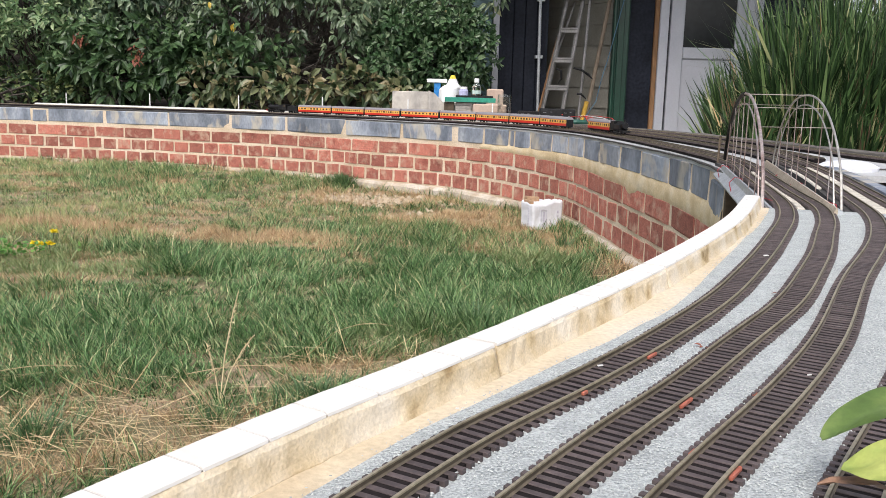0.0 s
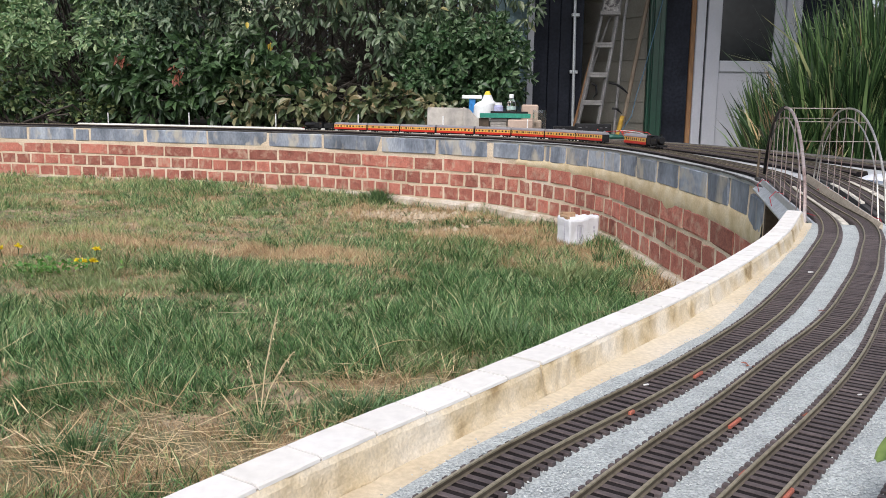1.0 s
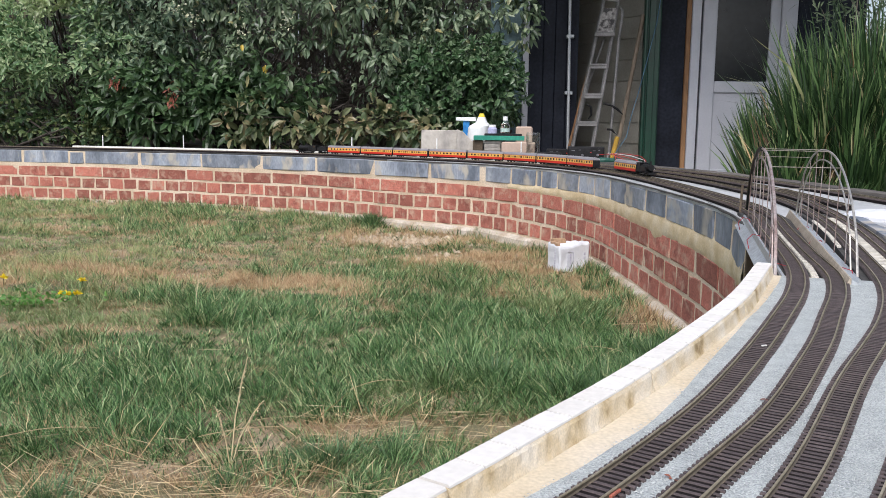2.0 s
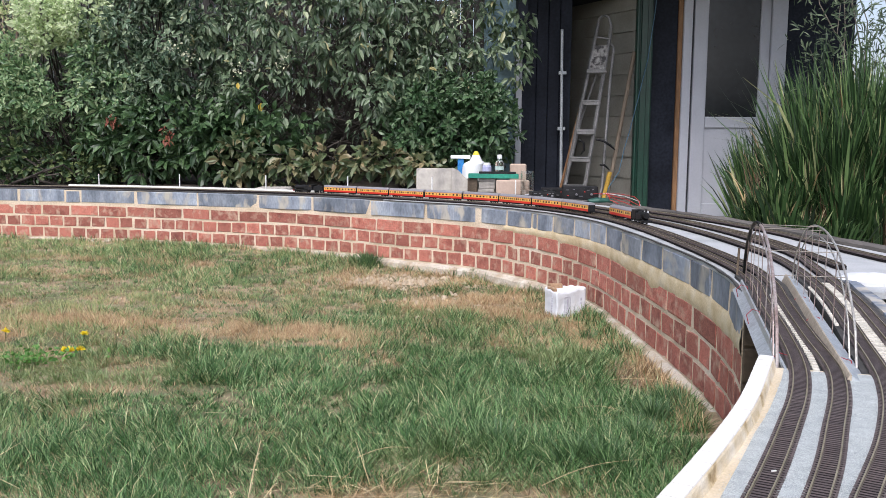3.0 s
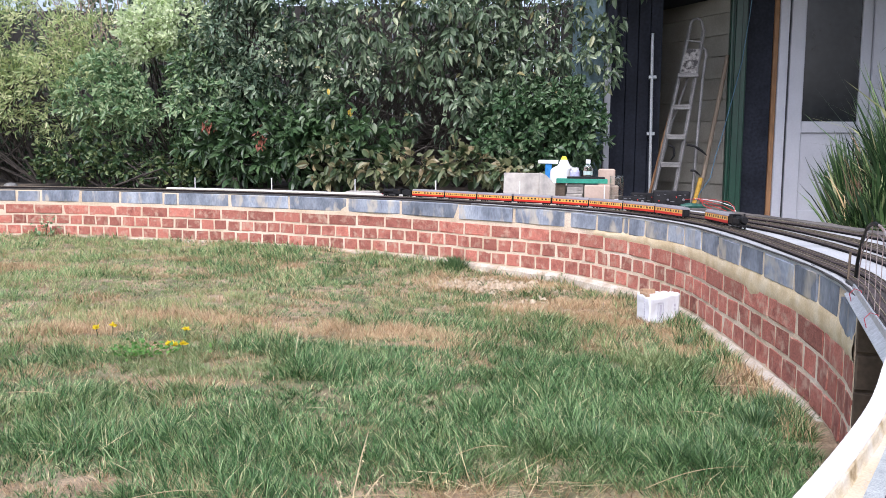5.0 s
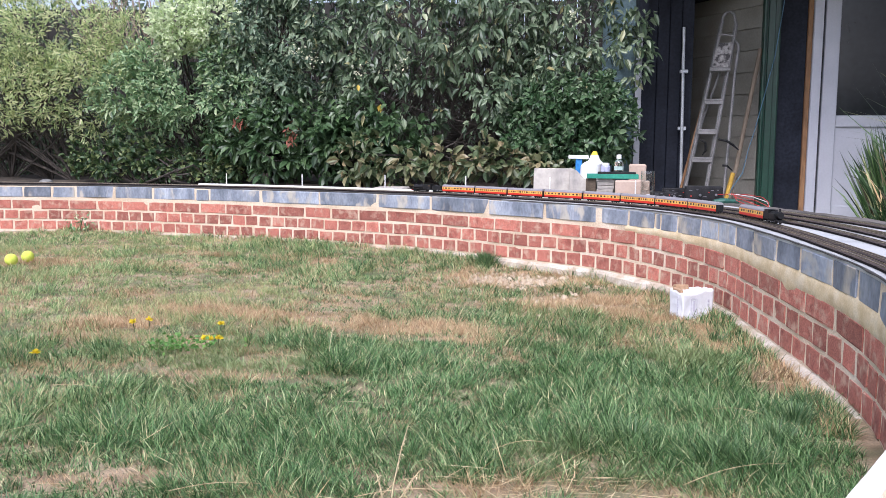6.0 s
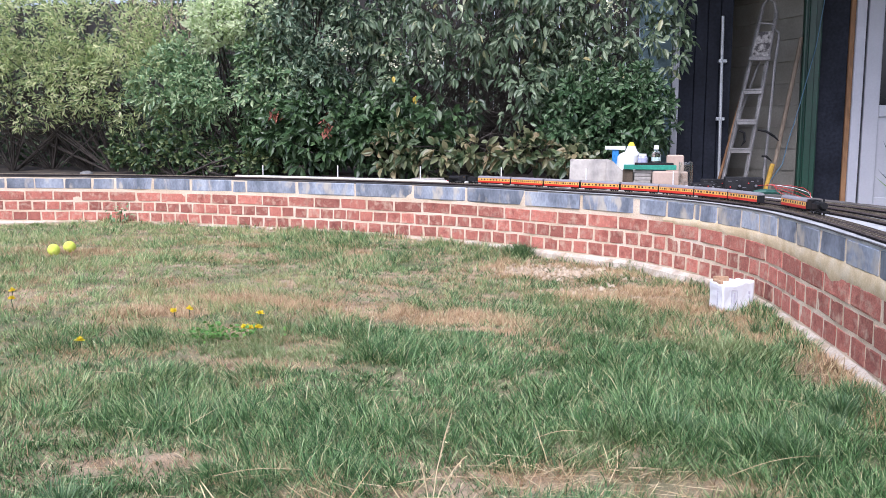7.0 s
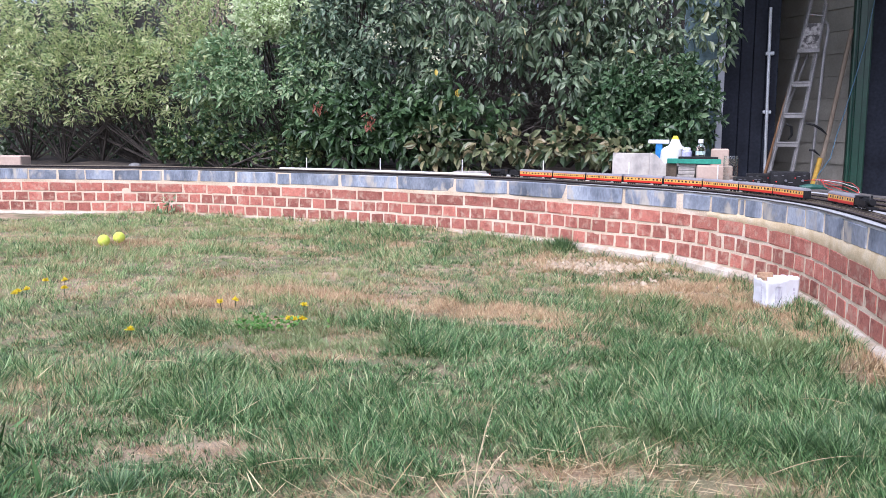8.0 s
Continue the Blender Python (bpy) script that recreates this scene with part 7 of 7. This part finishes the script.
def bare(x, y):
    """How bare the lawn is, 0 to 1: trodden soil by the near wall, a rubble patch, worn spots."""
    spots_ = ((-0.06, 1.77, 0.28, 0.075, 1.35), (0.14, 1.80, 0.18, 0.06, 1.1), (-0.50, 1.34, 0.30, 0.11, 1.3), (-0.74, 1.22, 0.34, 0.12, 1.25), (-0.30, 1.62, 0.12, 0.05, 0.7), (-0.98, 1.70, 0.15, 0.05, 0.95),
              (-1.23, 1.62, 0.12, 0.05, 0.7), (-0.44, 5.18, 0.40, 0.24, 1.6), (-0.06, 4.50, 0.42, 0.30, 1.15), (0.20, 4.20, 0.26, 0.24, 1.1), (-0.78, 3.50, 0.36, 0.17, 1.4), (-0.54, 3.28, 0.18, 0.08, 0.9),
              (-1.60, 3.60, 0.52, 0.13, 1.15), (-2.03, 3.25, 0.30, 0.12, 1.0), (-1.28, 2.54, 0.30, 0.08, 1.0), (-1.08, 3.66, 0.24, 0.08, 0.9), (-1.82, 5.47, 0.30, 0.12, 0.9), (0.66, 2.92, 0.13, 0.25, 1.8), (0.50, 3.38, 0.07, 0.12, 0.9), (0.50, 3.65, 0.10, 0.30, 0.9), (-1.10, 2.32, 0.12, 0.06, 0.8),
              (-1.89, 2.98, 0.26, 0.10, 0.5), (-0.53, 2.18, 0.08, 0.04, 0.7), (-1.17, 2.87, 0.14, 0.08, 0.6), (-2.6, 5.6, 0.8, 0.10, 0.6), (-3.5, 5.02, 1.1, 0.20, 0.75))
    b = np.zeros(len(x))
    for cx, cy, rx, ry, k in spots_:
        b = np.maximum(b, k * np.exp(-(((x - cx) / rx) ** 2 + ((y - cy) / ry) ** 2)))
    return np.clip(b + 0.40 * (field(x, y, 0.10) - 0.5) + 0.22 * (field(x, y, 0.33) - 0.6), 0, 1)


def scatter(n, seed, near=0.95, far=8.3):
    rng = np.random.RandomState(seed)
    r = rng.uniform(near, far, n)
    a = rng.uniform(radians(-46), radians(33), n)
    return r * np.sin(a), r * np.cos(a) - 0.1, r, rng


def tufts(name, n, each, seed, near, far, mat, label, low, high, width, lean, curl, seg, keep, spread=0.022, flat=0.03, blunt=0.7):
    """Grass in tufts: blades spring from a crown, bow outwards and lie over the way the lawn is combed."""
    x, y, r, rng = scatter(n, seed, near, far)
    k = keep(x, y, rng) & on_lawn(x, y)
    x, y, r = x[k], y[k], r[k]
    rich = 0.5 * field(x, y, 0.40) + 0.5 * field(x + 7, y, 0.15)
    tall = (low + (high - low) * np.clip(rich * 2.4 - 0.70, 0, 1) * rng.uniform(0.6, 1.2, len(x)))
    x, y, r, tall = (np.repeat(q, each) for q in (x, y, r, tall))
    m = len(x)
    az, d = rng.uniform(0, 2 * np.pi, m), np.abs(rng.normal(size=m))
    off = spread * d * (0.6 + 0.22 * r)
    px, py = x + np.cos(az) * off, y + np.sin(az) * off
    ok = on_lawn(px, py, 0.005)
    px, py, r, tall, az, d = (q[ok] for q in (px, py, r, tall, az, d))
    m = len(px)
    comb = 9.0 * field(px + 5, py + 2, 0.55) + 3.0 * field(px, py + 6, 0.17)
    sway = rng.uniform(0.1, 0.75, m)
    dx, dy = np.cos(az + rng.normal(size=m) * 0.8) + sway * np.cos(comb), np.sin(az + rng.normal(size=m) * 0.8) + sway * np.sin(comb)
    az = np.arctan2(dy, dx)
    ln_ = np.clip(lean * (0.35 + 0.5 * d) * rng.uniform(0.4, 1.5, m), flat, 1.52)
    base = np.stack([px, py, ground_height(px, py) - 0.014], 1)
    me = blades(name, base, np.stack([np.cos(az) * ln_, np.sin(az) * ln_], 1), tall * rng.uniform(0.5, 1.25, m), width * (0.6 + 0.28 * np.clip(r, 1, 7)) * rng.uniform(0.6, 1.3, m),
                curl * rng.uniform(0.1, 1.4, m), mat, rng, seg, blunt)
    solid(name, me, None, label, "grass", kind="stuff")


def thin(x, y):
    """Where the lawn has dried out, 0 to 1."""
    moist = 0.5 * np.exp(-(((x - 0.10) / 0.55) ** 2 + ((y - 2.6) / 0.65) ** 2)) + 0.3 * np.exp(-(((x + 0.6) / 0.7) ** 2 + ((y - 2.1) / 0.4) ** 2))
    return np.clip(np.maximum(bare(x, y) * 1.45, 1.9 * (0.31 - field(x + 3.3, y, 0.5))) + 0.5 * (0.40 - field(x, y, 0.14)) - moist * (1 - bare(x, y)), 0, 1)


green = lambda x, y, rng: rng.rand(len(x)) > np.clip(thin(x, y) * 1.02, 0, 0.97)
paled = lambda x, y: np.clip((-x - 0.1) / 3.0 + 0.7 * (field(x + 9, y, 0.7) - 0.5), 0.06, 0.88)
lush = lambda x, y, rng: green(x, y, rng) & (rng.rand(len(x)) > paled(x, y))
pale = lambda x, y, rng: green(x, y, rng) & (rng.rand(len(x)) < paled(x, y))
dryish = lambda x, y, rng: rng.rand(len(x)) < (0.08 + 0.90 * thin(x, y)) * np.where((bare(x, y) > 0.85) & ((y < 1.9) | (y > 4.85)), 0.30, 1.0) * np.where((x > 0.45) & (y > 2.5) & (y < 3.3), 0.30, 1.0)
tufts("near_tufts", 4000, 24, 51, 0.95, 1.95, M_GRASS, "long fine blue-green grass near the kerb", 0.022, 0.078, 0.0021, 1.5, 1.7, 2, lush, 0.022)
tufts("lawn_tufts", 9800, 24, 50, 1.9, 3.4, M_GRASS, "tufts of long fine blue-green grass", 0.024, 0.086, 0.0020, 1.45, 1.6, 2, lush, 0.020)
tufts("pale_tufts", 11000, 22, 56, 0.95, 3.4, M_GRASSPALE, "tufts of paler yellowish grass", 0.020, 0.070, 0.0020, 1.5, 1.5, 2, pale, 0.022)
tufts("lawn_grass", 17000, 22, 53, 3.3, 8.3, M_GRASS, "uneven lawn of green grass", 0.020, 0.086, 0.0017, 1.35, 1.2, 2, lush, 0.016)
tufts("pale_lawn_grass", 17000, 22, 57, 3.3, 8.3, M_GRASSPALE, "paler drying grass across the lawn", 0.018, 0.070, 0.0017, 1.4, 1.2, 2, pale, 0.016)
tufts("short_turf", 22000, 14, 54, 0.95, 8.3, M_TURF, "short thin turf, darkened to paint the shade between the tufts", 0.010, 0.032, 0.0016, 1.3, 0.8, 1, lambda x, y, rng: rng.rand(len(x)) > thin(x, y) * 0.9, 0.045)
tufts("dry_thatch", 62000, 16, 52, 0.95, 8.3, M_THATCH, "matted tan thatch of dead grass", 0.018, 0.056, 0.0026, 1.8, 0.5, 1, dryish, 0.026, 0.50)
tufts("far_thatch", 34000, 14, 49, 3.1, 7.6, M_THATCH, "short tan dead grass in the far dry patches", 0.020, 0.052, 0.0021, 1.3, 0.5, 1, dryish, 0.020, 0.30)
tufts("matted_straw", 1500, 18, 47, 2.55, 3.5, M_DEAD, "dark matted straw in the dead patch by the wall", 0.02, 0.075, 0.0024, 1.5, 1.2, 2, lambda x, y, rng: (x > 0.42) & (bare(x, y) > 0.55), 0.03, 0.35)
tufts("green_straggle", 9000, 7, 59, 0.95, 8.3, M_GRASSPALE, "stray green blades in the dry patches", 0.015, 0.055, 0.0016, 1.5, 1.2, 2, lambda x, y, rng: rng.rand(len(x)) < 0.7 * thin(x, y) * (bare(x, y) < 0.95), 0.030)


# rank grass along the foot of the wall
rng = np.random.RandomState(48)
for name_, mat_, n_, lo_, hi_, label_ in (("wall_foot_grass", M_GRASS, 9000, 0.03, 0.085, "rank green grass along the foot of the wall"), ("wall_foot_thatch", M_THATCH, 7000, 0.02, 0.07, "dead grass along the foot of the wall")):
    sw = np.where(rng.rand(n_) < 0.62, rng.uniform(9.9, 11.9, n_), rng.uniform(3.5, 9.9, n_))
    out = np.abs(rng.normal(size=n_)) * 0.045 + 0.022 + 0.035 * (sw > 9.0)
    px = np.interp(sw, FACE_S, FACE[:, 0]) - np.interp(sw, FACE_S, sides_of(FACE)[1][:, 0]) * out
    py = np.interp(sw, FACE_S, FACE[:, 1]) - np.interp(sw, FACE_S, sides_of(FACE)[1][:, 1]) * out
    ok = field(px + 2, py, 0.22) + 0.25 * rng.rand(n_) > np.where((py > 2.62) & (py < 3.22) & (px > 0), 1.1 if mat_ is M_GRASS else 0.0, 0.52 if mat_ is M_GRASS else 0.40)
    px, py, sw = px[ok], py[ok], sw[ok]
    n = len(px)
    az, ln_ = rng.uniform(0, 2 * np.pi, n), rng.uniform(0.1, 1.3, n)
    wide = 0.0022 * (0.6 + 0.28 * np.clip(np.hypot(px, py), 1, 7))
    solid(name_, blades(name_, np.stack([px, py, ground_height(px, py) - 0.016], 1), np.stack([np.cos(az) * ln_, np.sin(az) * ln_], 1), rng.uniform(lo_, hi_, n), wide * rng.uniform(0.7, 1.2, n), rng.uniform(0.2, 1.4, n), mat_, rng, 2),
          None, label_, "grass", kind="stuff")


# the lawn goes on, thinner, round the far side of the deck
rng = np.random.RandomState(58)
n = 44000
gx_, gy_ = rng.uniform(-9.5, 5.5, n), rng.uniform(-6.0, 8.0, n)
ang_ = np.degrees(np.arctan2(gx_, gy_ + 0.1))
beyond = ((ang_ < -45) | (ang_ > 32) | (np.hypot(gx_, gy_ + 0.1) < 0.96)) & (field(gx_, gy_, 0.6) > 0.25)
beyond &= ~((gx_ > 0.3) & (gy_ > 3.0)) & on_lawn(gx_, gy_, 0.06)
right_kerb = np.interp(gy_, NEAR_R[:, 1], NEAR_R[:, 0])
left_kerb = np.interp(gy_, KO[:, 1], KO[:, 0])
beyond |= (((gx_ > right_kerb + 0.12) & (gy_ < 1.0)) | ((gx_ > 1.65) & (gy_ < 3.1)) | (gy_ < -0.3)) & (field(gx_, gy_, 0.6) > 0.25)
beyond &= ~((gy_ > -0.25) & (gy_ < 1.25) & (gx_ > left_kerb - 0.05) & (gx_ < right_kerb + 0.1))
gx_, gy_ = np.repeat(gx_[beyond], 6), np.repeat(gy_[beyond], 6)
n = len(gx_)
gx_, gy_ = gx_ + rng.normal(size=n) * 0.08, gy_ + rng.normal(size=n) * 0.08
az, ln_ = rng.uniform(0, 2 * np.pi, n), rng.uniform(0.3, 1.3, n)
solid("outer_lawn", blades("outer_lawn", np.stack([gx_, gy_, ground_height(gx_, gy_) - 0.014], 1), np.stack([np.cos(az) * ln_, np.sin(az) * ln_], 1), rng.uniform(0.05, 0.12, n), rng.uniform(0.020, 0.036, n),
                           rng.uniform(0.1, 1.2, n), M_GRASS, rng, 1), None, "thin lawn grass beyond the track deck", "grass", kind="stuff")


# long single straws lying about, thick on the bare soil beside the kerb
rng = np.random.RandomState(61)
n = 950
way = rng.rand(n)
sx = np.where(way < 0.40, rng.normal(size=n) * 0.26 - 0.56, np.where(way < 0.52, rng.normal(size=n) * 0.14 - 0.10, rng.uniform(-3.2, 0.6, n)))
sy = np.where(way < 0.40, rng.normal(size=n) * 0.10 + 1.34, np.where(way < 0.52, rng.normal(size=n) * 0.07 + 1.76, rng.uniform(1.3, 4.6, n)))
ok = on_lawn(sx, sy, 0.03)
sx, sy = sx[ok], sy[ok]
n = len(sx)
az = rng.normal(size=n) * 0.7 + math.pi * (rng.rand(n) < 0.5)
ln_ = np.where(rng.rand(n) < 0.05, rng.uniform(0.5, 1.2, n), rng.uniform(1.46, 1.57, n))
solid("loose_straw", blades("loose_straw", np.stack([sx, sy, ground_height(sx, sy) + rng.uniform(0.0, 0.016, n)], 1), np.stack([np.cos(az) * ln_, np.sin(az) * ln_], 1), rng.uniform(0.03, 0.14, n), rng.uniform(0.0014, 0.0028, n),
                            rng.uniform(-0.12, 0.12, n), M_PALESTRAWS, rng, 4, 0.3), None, "long loose straws lying on the lawn", "straw", kind="stuff")


M_DRYSTEM = surf("dry_stem_straw", [(0.40, 0.29, 0.16), (0.60, 0.48, 0.29)], 40, 200, 0.8)


def long_stem(x0, y0, x1, y1, lift):
    """One long dry stem lying across the grass, bowed."""
    a, b = np.array([x0, y0, float(ground_height(x0, y0)) + 0.020]), np.array([x1, y1, float(ground_height(x1, y1)) + 0.020])
    side_ = np.array([-(b - a)[1], (b - a)[0], 0.0])
    pts = [a + (b - a) * f + side_ * 0.03 * math.sin(math.pi * f) + (0, 0, lift * math.sin(math.pi * f)) for f in np.linspace(0, 1, 9)]
    solid("dry_stem", tube(bmesh.new(), pts, [0.0010] * 6 + [0.0008, 0.0006, 0.0004], 5), M_DRYSTEM, "long dry grass stem lying on the lawn", "grass stem", "dry stems")


for row_ in ((-0.245, 1.942, -0.109, 2.017, 0.012), (0.193, 1.794, 0.45, 1.97, 0.012), (0.33, 2.42, 0.47, 2.38, 0.010), (0.49, 2.77, 0.70, 2.69, 0.012), (-1.62, 2.22, -1.46, 2.24, 0.005), (-0.50, 1.60, -0.30, 1.68, 0.008), (-0.90, 1.56, -0.72, 1.64, 0.008)):
    long_stem(*row_)
# rubble by the wall
n = 1700
cx = np.where(rng.rand(n) < 0.88, -0.46, -0.20)
sx = cx + rng.normal(size=n) * np.where(cx < -0.4, 0.20, 0.24)
sy = np.where(cx < -0.4, 5.16, 4.62) + rng.normal(size=n) * np.where(cx < -0.4, 0.10, 0.2)
sz = ground_height(sx, sy) - 0.008
solid("rubble", pebbles("rubble", np.stack([sx, sy, sz], 1), 0.004 + 0.020 * rng.rand(n) ** 8, leafy("pale_rubble", [(0.38, 0.30, 0.20), (0.50, 0.42, 0.31), (0.27, 0.21, 0.14)], 0.95, 0.0), rng), None,
      "pale mortar rubble scattered by the wall foot", "rubble", kind="stuff")
# taller single clumps, most at known places
rng = np.random.RandomState(66)
# clumps round (0.5, 2.3) are added to stand for shade by the kerb
for x, y, h, k, w in ((-0.71, 5.78, 0.125, 620, 0.12), (0.60, 3.98, 0.075, 160, 0.05), (0.50, 3.60, 0.08, 130, 0.06), (0.62, 3.35, 0.08, 200, 0.07), (-0.67, 1.30, 0.085, 420, 0.09), (-1.15, 1.40, 0.09, 220, 0.07), (-0.23, 1.55, 0.08, 420, 0.09), (-0.10, 1.60, 0.07, 260, 0.07), (-0.40, 1.42, 0.06, 120, 0.05), (0.30, 2.05, 0.10, 380, 0.10), (0.10, 2.15, 0.10, 380, 0.09), (0.56, 2.42, 0.095, 420, 0.09), (0.47, 2.22, 0.09, 420, 0.09), (0.63, 2.58, 0.09, 360, 0.07), (0.38, 2.02, 0.09, 420, 0.09), (0.02, 5.33, 0.10, 150, 0.06)):
    az, d = rng.uniform(0, 2 * np.pi, k), np.abs(rng.normal(size=k))
    px, py = x + np.cos(az) * w * d * 0.6, y + np.sin(az) * w * d * 0.6
    ln_ = np.clip(0.3 + 0.5 * d * rng.uniform(0.2, 1.5, k), 0, 1.4)
    az = az + rng.normal(size=k) * 0.9
    solid("grass_clump", blades("grass_clump", np.stack([px, py, ground_height(px, py) - 0.014], 1), np.stack([np.cos(az) * ln_, np.sin(az) * ln_], 1), h * rng.uniform(0.35, 1.0, k),
                                0.0022 * (0.6 + 0.28 * np.clip(np.hypot(x, y), 1, 7)) * rng.uniform(0.7, 1.3, k), rng.uniform(0.2, 1.3, k), M_CLUMP, rng, 3), None, "dark green clump of long grass", "grass clump", "grass clumps", kind="stuff")

# ---- bring the whole plan to true size ----
for ob in [o for o in scene.objects if o.parent is None and o.type in ("MESH", "EMPTY")]:
    ob.matrix_basis = Matrix.Diagonal((TRUE, TRUE, TRUE, 1)) @ ob.matrix_basis
